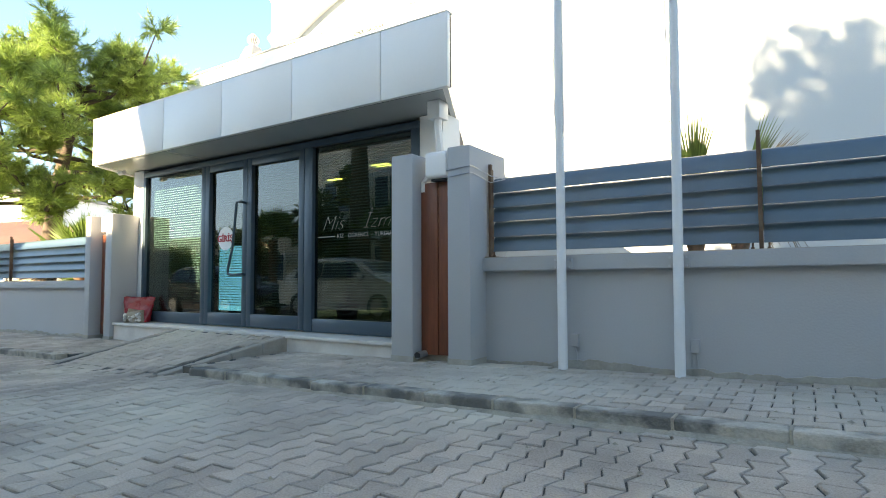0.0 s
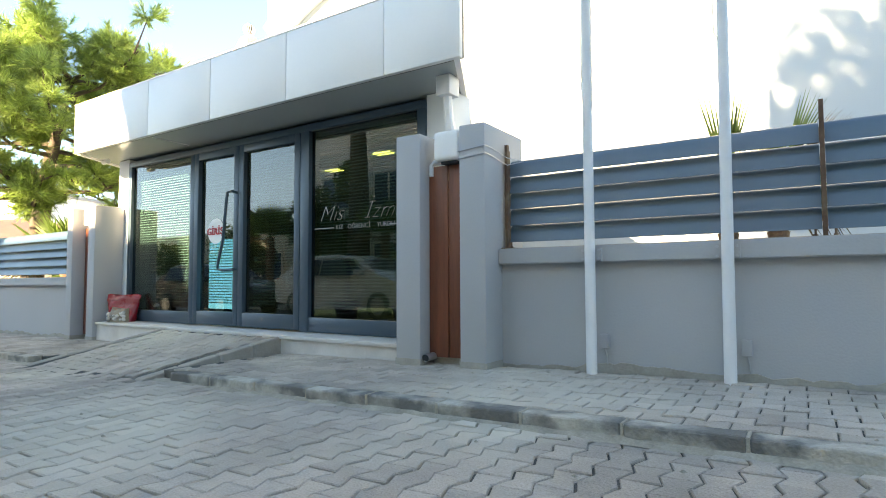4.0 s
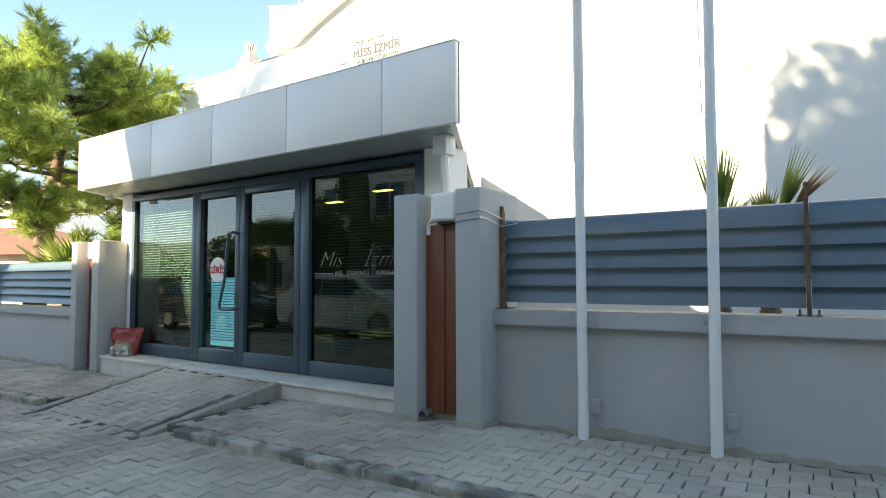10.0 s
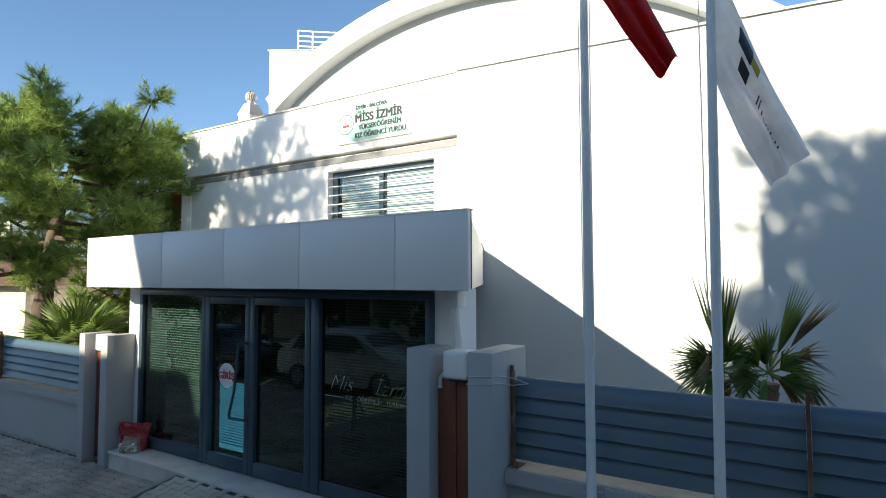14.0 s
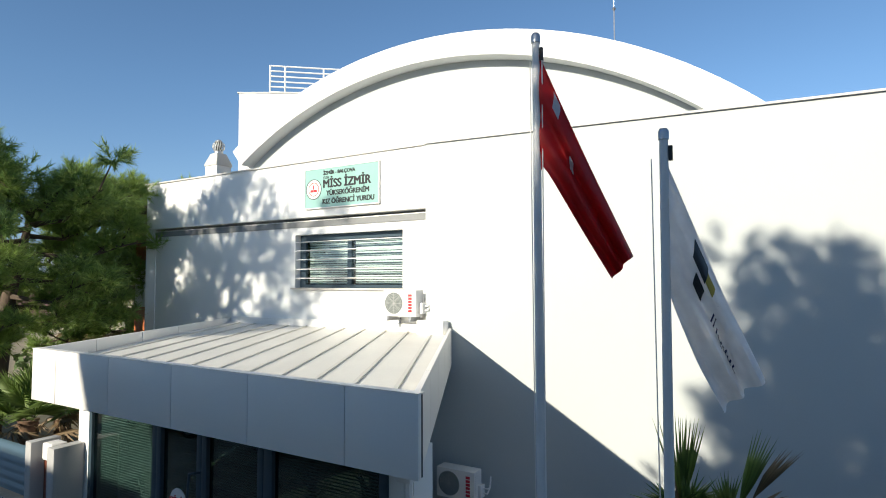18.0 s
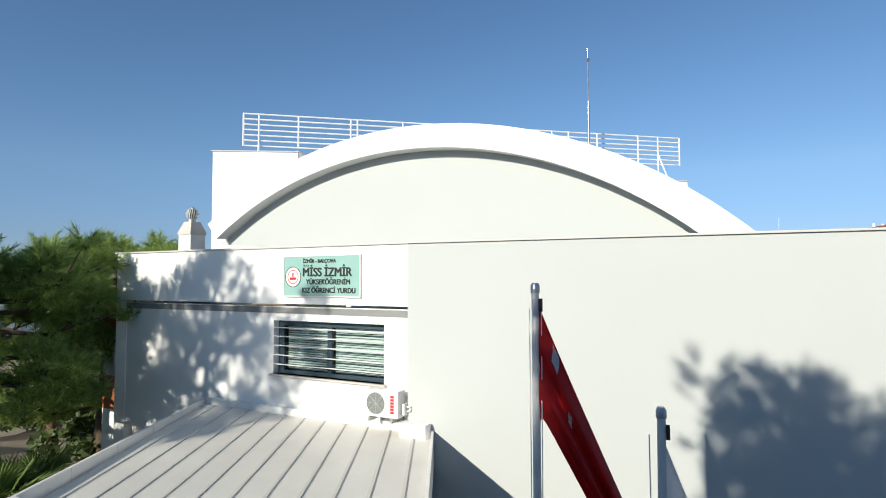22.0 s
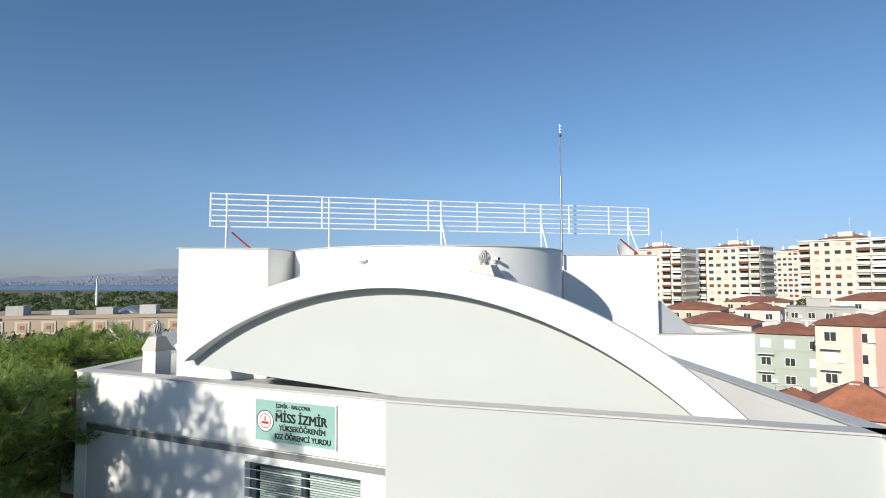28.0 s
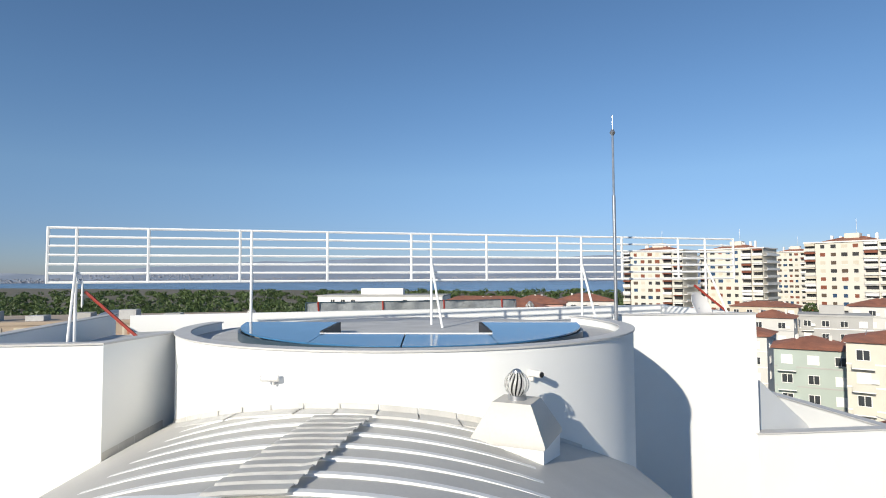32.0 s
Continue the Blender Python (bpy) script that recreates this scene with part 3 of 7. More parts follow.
for k in range(4):
    bm = bmesh.new()
    rows = []
    for i in range(4):
        f = (k + i / 3 * 0.985) / 4
        p = Vector((-12.14, 13.88)).lerp(Vector((-12.55, 15.35)), f)
        q = Vector((0.963, 0.268))
        row = []
        for d, up in ((0.015, 0.22), (0.02, 0.04), (0.24, 0.035), (0.25, -0.01)):
            c = p + q * d
            row.append(bm.verts.new((c.x, c.y, roof_z(c.x, c.y) + up)))
        rows.append(row)
    for a, b in zip(rows, rows[1:]):
        for i in range(3):
            bm.faces.new((a[i], b[i], b[i + 1], a[i + 1]))
    part("flashing", bm, FLASHING, building)
prism("stair_box_front", wall_strip((-14.31, 12.55), (-12.14, 13.88), 0.2), 5.9, TOP, WHITE, building)
prism("stair_box_side", wall_strip((-12.14, 13.88), (-12.66, 15.75), 0.2), 5.9, TOP, WHITE, building)
prism("stair_box_outer", wall_strip((-19.0, 18.9), (-14.31, 12.55), 0.2), 5.0, TOP, WHITE, building)
prism("stair_box_coping", wall_strip((-14.35, 12.50), (-12.10, 13.86), 0.26), TOP, TOP + 0.03, FLASH, building)
prism("stair_side_coping", wall_strip((-12.10, 13.88), (-12.62, 15.75), 0.26), TOP + 0.002, TOP + 0.032, FLASH, building)
prism("stair_outer_coping", wall_strip((-19.04, 18.9), (-14.35, 12.52), 0.26), TOP + 0.002, TOP + 0.032, FLASH, building)
prism("stair_deck", [(-14.2, 12.8), (-12.3, 14.0), (-13.2, 15.6), (-13.5, 19), (-17.5, 18)], 9.1, 9.45, MEMBRANE, building)
prism("wall_back_right", wall_strip((-5.4, 23.45), (-1.97, 25.45), 0.25), -10, TOP, WHITE, building)
prism("wall_back_return", wall_strip((-1.97, 25.45), (-4.4, 29.6), 0.25), -10, TOP, WHITE, building)
prism("coping_back_right", wall_strip((-5.4, 23.42), (-1.93, 25.44), 0.30), TOP, TOP + 0.03, FLASH, building)
prism("wall_low_right", wall_strip((-2.02, 25.35), (1.62, 27.45), 0.25), -10, 6.64, WHITE, building)
prism("wall_low_return", wall_strip((1.62, 27.45), (-2.0, 33.5), 0.25), -10, 6.64, WHITE, building)
prism("coping_low", wall_strip((-2.02, 25.31), (1.68, 27.43), 0.34), 6.64, 6.68, FLASH, building)
prism("coping_low_return", wall_strip((1.68, 27.43), (-1.96, 33.5), 0.34), 6.642, 6.682, FLASH, building)
prism("low_deck", [(-2.0, 25.6), (1.3, 27.5), (-2.2, 33.4), (-4.4, 29.5)], 5.7, 5.9, MEMBRANE, building)
bm = bmesh.new()
for a, b, h0, h1 in (((-1.9, 26.0), (-0.3, 28.9), 8.0, 6.3),):
    add_prism(bm, wall_strip(a, b, 0.2), 5.9, lambda x, y: 8.0 + (6.2 - 8.0) * (y - 26.0) / 2.9)
bmesh.ops.recalc_face_normals(bm, faces=bm.faces)
part("stepped_gable", bm, WHITE, building, "sloping white wall on the lower roof")
prism("wall_back", wall_strip((-17.9, 18.75), (-4.4, 29.6), 0.2), 8.0, TOP + 0.02, WHITE, building, "white rear parapet of the roof")
prism("rear_deck", [(-17.3, 18.3), (-13.5, 16.5), (-5.5, 23.6), (-3, 26.3), (-4.6, 29.2)], 9.1, 9.5, MEMBRANE, building)
prism("wall_west_low", wall_strip((-30, 21.6), (-16.0, 13.2), 0.3), -3, 6.62, WHITE, building)
prism("coping_west_low", wall_strip((-30, 21.55), (-16.0, 13.15), 0.4), 6.62, 6.66, FLASH, building)
prism("west_low_deck", [(-29.5, 22), (-16.2, 13.6), (-18.8, 18.9), (-28, 26)], 5.8, 6.0, MEMBRANE, building)
# wood-clad balconies at the side of the building
for z0, z1, m in ((-0.5, 2.42, WHITE), (2.42, 3.34, ORANGE_WOOD), (3.34, 4.42, WHITE), (4.42, 5.25, ORANGE_WOOD)):
    box("balcony_front", -16.08, -14.80, 10.45, 13.0, z0, z1, m, building)

# ---- window of the first floor ----
win = thing("window_1", "wide sliding window behind five white security bars", "window", at=(0, 0, 0), kind="structure")
FY = 10.24
for n, x0, x1, z0, z1 in (("frame_bottom", WX0, WX1, WZ0, WZ0 + 0.07), ("frame_top", WX0, WX1, WZ1 - 0.12, WZ1), ("frame_left", WX0, WX0 + 0.16, WZ0 + 0.07, WZ1 - 0.12), ("frame_right", WX1 - 0.07, WX1, WZ0 + 0.07, WZ1 - 0.12), ("frame_middle", -7.99, -7.88, WZ0 + 0.07, WZ1 - 0.12)):
    box(n, x0, x1, FY, FY + 0.07, z0, z1, FRAME, win)
for x0, x1, y in ((WX0 + 0.16, -7.99, FY + 0.03), (-7.88, WX1 - 0.07, FY + 0.035)):
    p = box("pane", x0, x1, y, y + 0.008, WZ0 + 0.07, WZ1 - 0.12, CLEAR, win)
    p.visible_shadow = False
for x0, x1 in ((WX0 + 0.18, -8.02), (-7.86, WX1 - 0.1)):
    bm = bmesh.new()
    k = WZ0 + 0.09
    while k < WZ1 - 0.14:
        add_box(bm, x0, x1, FY + 0.12, FY + 0.14, k, k + 0.034)
        k += 0.05
    part("blind_slats", bm, BLIND, win, "closed pale grey-green slat blind")
# near-black sheet stands in for the unlit room behind the blind
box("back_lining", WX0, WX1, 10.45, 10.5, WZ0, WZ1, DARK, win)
box("window_sill", WX0 - 0.06, WX1 + 0.06, 10.0, FY, WZ0 - 0.035, WZ0, MARBLE, win)
for z in (4.13, 4.33, 4.54, 4.74, 4.93):
    rod("security_bar", (WX0, 10.11, z), (WX1, 10.11, z), 0.012, PANEL, win)

# ---- sign on the parapet ----
sign = thing("wall_sign", "pale green dormitory name board with black lettering and a round emblem", "sign")
SX0, SX1, SZ0, SZ1 = -8.92, -6.93, 5.64, 6.47
box("board", SX0, SX1, 9.925, 9.965, SZ0, SZ1, GREENSIGN, sign)
for n, x0, x1, z0, z1 in (("edge_top", SX0 - 0.02, SX1 + 0.02, SZ1, SZ1 + 0.02), ("edge_bottom", SX0 - 0.02, SX1 + 0.02, SZ0 - 0.02, SZ0), ("edge_left", SX0 - 0.02, SX0, SZ0, SZ1), ("edge_right", SX1, SX1 + 0.02, SZ0, SZ1)):
    box(n, x0, x1, 9.915, 9.967, z0, z1, PANEL, sign)


def facing(x, y, z):
    """A plane for letters on a wall that faces the street."""
    return pose(x, y, z, 90, 0, 0)


words("line_place", "İZMİR - BALÇOVA", 0.105, facing(-8.40, 9.921, 6.335), INK, sign, bold=0.005)
words("line_private", "ÖZEL", 0.07, facing(-8.40, 9.921, 6.245), INK, sign)
words("line_name", "MİSS İZMİR", 0.25, facing(-8.41, 9.921, 6.055), INK, sign, width=0.97, bold=0.011)
words("line_kind", "YÜKSEKÖĞRENİM", 0.15, facing(-8.31, 9.921, 5.885), INK, sign, width=0.93, bold=0.006)
words("line_dorm", "KIZ ÖĞRENCİ YURDU", 0.15, facing(-8.42, 9.921, 5.71), INK, sign, width=0.92, bold=0.006)


def disc(bm, cx, cz, r0, r1, y, n=40):
    """A flat ring in a wall plane."""
    a = [bm.verts.new((cx + r1 * math.cos(2 * math.pi * k / n), y, cz + r1 * math.sin(2 * math.pi * k / n))) for k in range(n)]
    if r0 <= 0:
        bm.faces.new(a)
    else:
        b = [bm.verts.new((cx + r0 * math.cos(2 * math.pi * k / n), y, cz + r0 * math.sin(2 * math.pi * k / n))) for k in range(n)]
        for k in range(n):
            j = (k + 1) % n
            bm.faces.new((a[k], a[j], b[j], b[k]))
    r = bmesh.ops.extrude_face_region(bm, geom=bm.faces[:])
    bmesh.ops.translate(bm, vec=(0, -0.003, 0), verts=[v for v in r["geom"] if isinstance(v, bmesh.types.BMVert)])
    bmesh.ops.recalc_face_normals(bm, faces=bm.faces)


bm = bmesh.new()
disc(bm, -8.67, 6.04, 0, 0.215, 9.923)
part("emblem_ground", bm, PANEL, sign)
bm = bmesh.new()
disc(bm, -8.67, 6.04, 0.205, 0.22, 9.919)
part("emblem_rim", bm, INK, sign)
bm = bmesh.new()
disc(bm, -8.67, 6.04, 0.135, 0.15, 9.919)
part("emblem_ring", bm, REDINK, sign)
bm = bmesh.new()
add_box(bm, -8.76, -8.675, 9.914, 9.919, 5.98, 6.03)
add_box(bm, -8.665, -8.58, 9.914, 9.919, 5.98, 6.03)
add_box(bm, -8.685, -8.655, 9.912, 9.918, 6.04, 6.13)
part("emblem_mark", bm, REDINK, sign)


# ---- outdoor units of the air conditioning ----
def ac_unit(x0, y0, z0, label):
    ac = thing("air_conditioner", label, "air conditioner", "outdoor units", at=(x0, y0, z0))
    w, d, h = 0.74, 0.27, 0.50
    box("casing", 0, w, 0, d, 0, h, PLASTIC, ac, "white enamelled casing", bevel=0.015)
    bm = bmesh.new()
    for k in range(1, 8):
        disc_r = 0.2 * k / 7
        n = 32
        ring = []
        for r in (disc_r - 0.007, disc_r):
            ring.append([bm.verts.new((0.245 + r * math.cos(2 * math.pi * i / n), -0.006, 0.25 + r * math.sin(2 * math.pi * i / n))) for i in range(n)])
        for i in range(n):
            j = (i + 1) % n
            bm.faces.new((ring[0][i], ring[0][j], ring[1][j], ring[1][i]))
    for i in range(8):
        a = 2 * math.pi * i / 8
        add_rod(bm, (0.245, -0.004, 0.25), (0.245 + 0.2 * math.cos(a), -0.004, 0.25 + 0.2 * math.sin(a)), 0.004, seg=5)
    part("fan_grille", bm, GREY, ac)
    bm = bmesh.new()
    disc(bm, 0.245, 0.25, 0, 0.205, 0.0, 32)
    part("fan_opening", bm, FANMESH, ac, "grey-green round fan opening")
    for i in range(6):
        box("brand_bar", 0.575, 0.655, -0.004, 0.001, 0.085 + 0.058 * i, 0.13 + 0.058 * i, REDINK, ac)
    bm = bmesh.new()
    for k in range(12):
        add_box(bm, w, w + 0.008, 0.03, d - 0.05, 0.06 + 0.032 * k, 0.075 + 0.032 * k)
    part("side_louvre", bm, PLASTIC, ac)
    box("valve_cover", w + 0.002, w + 0.07, 0.12, d - 0.02, 0.05, 0.26, PLASTIC, ac, bevel=0.01)
    for fx in (0.10, 0.60):
        box("foot", fx, fx + 0.05, -0.03, d + 0.03, -0.05, 0.0, STEEL2, ac)
        box("bracket_arm", fx, fx + 0.035, -0.04, d + 0.13, -0.085, -0.05, STEEL2, ac)
        box("bracket_upright", fx, fx + 0.035, d + 0.10, d + 0.13, -0.35, -0.05, STEEL2, ac)
    for k in range(2):
        tube("pipe", [(w + 0.05, 0.2, 0.12 + 0.08 * k), (w + 0.14, 0.2, 0.12 + 0.08 * k), (w + 0.15, 0.28, 0.2), (w + 0.12, 0.38, 0.30 + 0.05 * k)], 0.014, PLASTIC, ac)
    return ac


ac_unit(-6.61, 9.66, 3.40, "white outdoor air conditioner on brackets beside the window")
ac_unit(-5.30, 9.45, 0.36, "white outdoor air conditioner on the shaded wall by the entrance")
ac_unit(-5.30, 9.43, -0.40, "lower white outdoor air conditioner near the ground by the entrance")

# ---- entrance canopy ----
KX0, KX1, KY0, KZ0, KZ1 = -8.62, -2.52, 4.62, 2.54, 3.20
BXL, BXR, KY1 = -11.45, -5.30, 10.0
can = thing("entrance_canopy", "white composite-panel canopy with a seamed metal roof", "canopy")
joints = [KX0, -8.02, -6.83, -5.64, -4.46, -3.265, KX1]
for a, b in zip(joints, joints[1:]):
    box("fascia_panel", a + 0.004, b - 0.004, KY0, KY0 + 0.05, KZ0, KZ1, PANEL, can, bevel=0.004)
box("fascia_backing", KX0 + 0.01, KX1 - 0.01, KY0 + 0.05, KY0 + 0.08, KZ0 + 0.01, KZ1 - 0.004, DARK, can)


def side_panels(xf, xb, sgn):
    d = Vector((xb - xf, KY1 - KY0))
    for k in range(5):
        a, b = Vector((xf, KY0)) + d * (k / 5 + 0.0012), Vector((xf, KY0)) + d * ((k + 1) / 5 - 0.0012)
        if k == 0:
            a += d.normalized() * 0.055
        prism("side_panel", wall_strip(a, b, 0.05 * sgn), KZ0, KZ1, PANEL, can)


side_panels(KX0, BXL, -1)
side_panels(KX1, BXR, 1)


def slant(x, y):
    return x + (y - KY0) / (KY1 - KY0) * (BXL - KX0)


prism("soffit", [(KX0 + 0.05, KY0 + 0.08), (KX1 - 0.1, KY0 + 0.08), (BXR - 0.08, KY1), (BXL + 0.05, KY1)], KZ0 + 0.01, KZ0 + 0.05, SOFFIT, can)
bm = bmesh.new()
add_prism(bm, [(KX0 + 0.07, KY0 + 0.09), (KX1 - 0.09, KY0 + 0.09), (BXR - 0.07, KY1), (BXL + 0.07, KY1)], 2.9, lambda x, y: 3.0 + 0.09 * (y - KY0) / (KY1 - KY0))
bmesh.ops.recalc_face_normals(bm, faces=bm.faces)
part("roof_sheet", bm, CANOPYROOF, can, "white standing-seam roof sheet, dusty")
for k in range(11):
    x = KX0 + 0.42 + k * 0.53
    bm = bmesh.new()
    y0, y1 = KY0 + 0.12, KY1 - 0.05
    add_prism(bm, [(slant(x, y0) - 0.026, y0), (slant(x, y0) + 0.026, y0), (slant(x, y1) + 0.026, y1), (slant(x, y1) - 0.026, y1)], lambda x, y: 2.98 + 0.09 * (y - KY0) / (KY1 - KY0), lambda x, y: 3.02 + 0.09 * (y - KY0) / (KY1 - KY0))
    bmesh.ops.recalc_face_normals(bm, faces=bm.faces)
    part("standing_seam", bm, CANOPYSEAM, can)
prism("wall_flashing", wall_strip((BXL + 0.1, KY1 - 0.02), (BXR - 0.1, KY1 - 0.02), 0.10), 3.02, 3.24, SEAM, can)
box("end_upstand", -5.86, -5.30, 9.68, 9.88, 3.05, 3.34, WHITE, can, "white boxed end of the wall flashing")
box("front_trim", KX0, KX1, KY0 - 0.004, KY0 + 0.09, KZ1, KZ1 + 0.012, PANEL, can)
box("soffit_joint", -6.9, -6.89, KY0 + 0.1, 5.2, KZ0 + 0.004, KZ0 + 0.011, FLASH, can)
tube("downpipe", [(-2.86, 4.98, 2.54), (-2.86, 4.98, 2.3), (-2.86, 5.02, 2.1), (-2.86, 5.02, 0.3)], 0.04, PLASTIC, can, label="white plastic downpipe")
box("pipe_head", -2.93, -2.79, 4.90, 5.06, 2.38, 2.55, PLASTIC, can, bevel=0.01)
tube("bulkhead_lamp", [(-8.5, 4.95, 2.47), (-8.38, 4.95, 2.47)], 0.035, PLASTIC, can)

# ---- vestibule: glazing, side walls, inside ----
GY = 5.23
FLOOR = 0.28
slab = tagged(box("entrance_slab", -8.43, -3.05, 4.885, 10.0, -0.3, FLOOR - 0.036, MARBLE), "pale worn stone entrance slab", "step", kind="structure")
for a, b in ((-8.435, -6.76), (-6.755, -5.75), (-5.745, -4.80), (-4.795, -3.23)):
    box("slab_top", a, b, 4.86, 5.36, FLOOR - 0.035, FLOOR, MARBLE, slab, bevel=0.005)
box("wall_column_left", -8.62, -8.36, GY, GY + 0.32, FLOOR, KZ0, WHITE)
tagged(bpy.data.objects["wall_column_left"], "white rendered column at the glazing", "column", kind="structure")
box("wall_column_right", -3.26, -2.98, GY + 0.02, GY + 0.34, FLOOR, KZ0, WHITE)
tagged(bpy.data.objects["wall_column_right"], "white rendered column beside the downpipe", "column", kind="structure")
# side walls take the grey paint to carry the shade under the canopy
for n, a, b in (("wall_vestibule_west", (-8.62, GY + 0.32), (-11.1, 10.05)), ("wall_vestibule_east", (-6.12, 10.05), (-3.27, GY + 0.34))):
    tagged(prism(n, wall_strip(a, b, 0.16), FLOOR, KZ0, GREY), "plain rendered side wall of the entrance hall, greyed for canopy shade", "wall", kind="structure")
tagged(prism("floor", [(-8.4, GY + 0.1), (-3.36, GY + 0.1), (-6.18, 9.98), (-10.9, 9.98)], FLOOR + 0.002, FLOOR + 0.012, TILEFLOOR), "polished beige floor of the hall", "floor", kind="structure")
tagged(prism("wall_hall_back", wall_strip((-11.0, 9.9), (-6.15, 9.9), 0.06), FLOOR, KZ0, INTERIOR), "beige back wall of the hall", "wall", kind="structure")
tagged(prism("ceiling", [(-8.4, GY + 0.1), (-3.36, GY + 0.1), (-6.18, 9.98), (-10.9, 9.98)], 2.50, 2.53, INTERIOR), "plain ceiling of the hall", "ceiling", kind="structure")
for lx, ly in ((-6.3, 7.2), (-4.95, 6.7)):
    lamp = thing("ceiling_lamp", "lit square recessed ceiling lamp", "lamp", "hall lamps", at=(lx, ly, 2.49))
    box("housing", -0.16, 0.16, -0.09, 0.09, -0.01, 0.008, PLASTIC, lamp)
    box("diffuser", -0.13, 0.13, -0.06, 0.06, -0.018, -0.011, LAMPGLOW, lamp)

glz = thing("door_1", "anthracite aluminium glass front with a double door", "glass front", kind="structure")
ZB, ZT = FLOOR + 0.006, 2.50


def fr(n, x0, x1, z0, z1, y0=GY, y1=GY + 0.09, par=None):
    return box(n, x0, x1, y0, y1, z0, z1, FRAME, par or glz, bevel=0.004)


def pane_in(x0, x1, z0, z1, par=None):
    p = box("pane", x0, x1, GY + 0.04, GY + 0.048, z0, z1, PANE, par or glz, "dark tinted reflective pane")
    p.visible_shadow = False
    return p


fr("head", -8.36, -3.26, ZT - 0.075, ZT)
fr("jamb_left", -8.36, -8.29, ZB, ZT - 0.075)
fr("mullion", -6.89, -6.80, ZB, ZT - 0.075, GY - 0.008)
fr("mullion", -4.90, -4.77, ZB, ZT - 0.075, GY - 0.008)
fr("jamb_right", -3.36, -3.26, ZB, ZT - 0.075)
fr("sill_left", -8.29, -6.89, ZB, ZB + 0.15)
fr("sill_right", -4.77, -3.36, ZB, ZB + 0.15)
pane_in(-8.29, -6.89, ZB + 0.15, ZT - 0.075)
pane_in(-4.77, -3.36, ZB + 0.15, ZT - 0.075)
for nm, x0, x1 in (("door_leaf", -6.795, -5.93), ("fixed_leaf", -5.925, -4.905)):
    leaf = fr(nm, x0, x0 + 0.085, ZB + 0.01, ZT - 0.08, GY - 0.012, GY + 0.06)
    fr("stile", x1 - 0.085, x1, ZB + 0.01, ZT - 0.08, GY - 0.012, GY + 0.06, leaf)
    fr("rail_top", x0 + 0.085, x1 - 0.085, ZT - 0.17, ZT - 0.08, GY - 0.012, GY + 0.06, leaf)
    fr("rail_bottom", x0 + 0.085, x1 - 0.085, ZB + 0.01, ZB + 0.17, GY - 0.012, GY + 0.06, leaf)
    pane_in(x0 + 0.085, x1 - 0.085, ZB + 0.17, ZT - 0.17, leaf)
hx = -5.955
tube("door_handle", [(hx, GY - 0.012, 1.86), (hx, GY - 0.085, 1.87), (hx - 0.06, GY - 0.10, 1.86), (hx - 0.075, GY - 0.10, 1.75), (hx - 0.13, GY - 0.10, 1.3), (hx - 0.22, GY - 0.10, 1.02), (hx - 0.215, GY - 0.10, 0.96), (hx - 0.14, GY - 0.095, 0.95), (hx, GY - 0.06, 0.955), (hx, GY - 0.012, 0.955)], 0.017, FRAME, glz, label="long bent dark door pull")
# writing on the panes
st = thing("door_sticker", "round white entrance sticker with red letters on the door pane", "sticker")
bm = bmesh.new()
disc(bm, -6.41, 1.43, 0, 0.155, GY + 0.036)
part("disc", bm, PANEL, st)
words("word", "GİRİŞ", 0.115, pose(-6.41, GY + 0.031, 1.39, 90, 0, 0), REDINK, st, align="CENTER", bold=0.004)
let = thing("glass_lettering", "white script lettering on the glass front", "lettering")
WHITEINK = mat("white_vinyl", (0.46, 0.47, 0.47), 0.5, vary=0.03, bump=0)
words("script_first", "Mis", 0.24, pose(-4.66, GY + 0.037, 1.44, 90, 0, 0), WHITEINK, let, 0.001, shear=0.45, bold=-0.0078)
words("script_second", "İzmir", 0.24, pose(-4.05, GY + 0.037, 1.44, 90, 0, 0), WHITEINK, let, 0.001, shear=0.45, bold=-0.0078)
for body, cx in (("KIZ", -4.42), ("ÖĞRENCİ", -4.255), ("YURDU", -3.87)):
    words("caption_word", body, 0.066, pose(cx, GY + 0.037, 1.35, 90, 0, 0), WHITEINK, let, 0.001, bold=-0.0012)
for x0, x1 in ((-4.72, -4.45), (-3.72, -3.45)):
    box("rule", x0, x1, GY + 0.036, GY + 0.039, 1.365, 1.372, WHITEINK, let)
for k, (x0, x1) in enumerate(((-8.27, -6.91), (-6.69, -6.03), (-5.82, -5.01), (-4.75, -3.38))):
    bl = thing("venetian_blind", "half-open grey slat blind behind the glass", "blind", "hall blinds", at=(0, 0, 0))
    bm = bmesh.new()
    z = 0.55
    while z < 2.38:
        add_box(bm, x0 + 0.02, x1 - 0.02, GY + 0.115, GY + 0.117, z, z + 0.014)
        z += 0.034
    tagged(part("slats", bm, BLIND, bl), kind="stuff")
    box("head_rail", x0 + 0.01, x1 - 0.01, GY + 0.10, GY + 0.14, 2.385, 2.42, BLIND, bl)


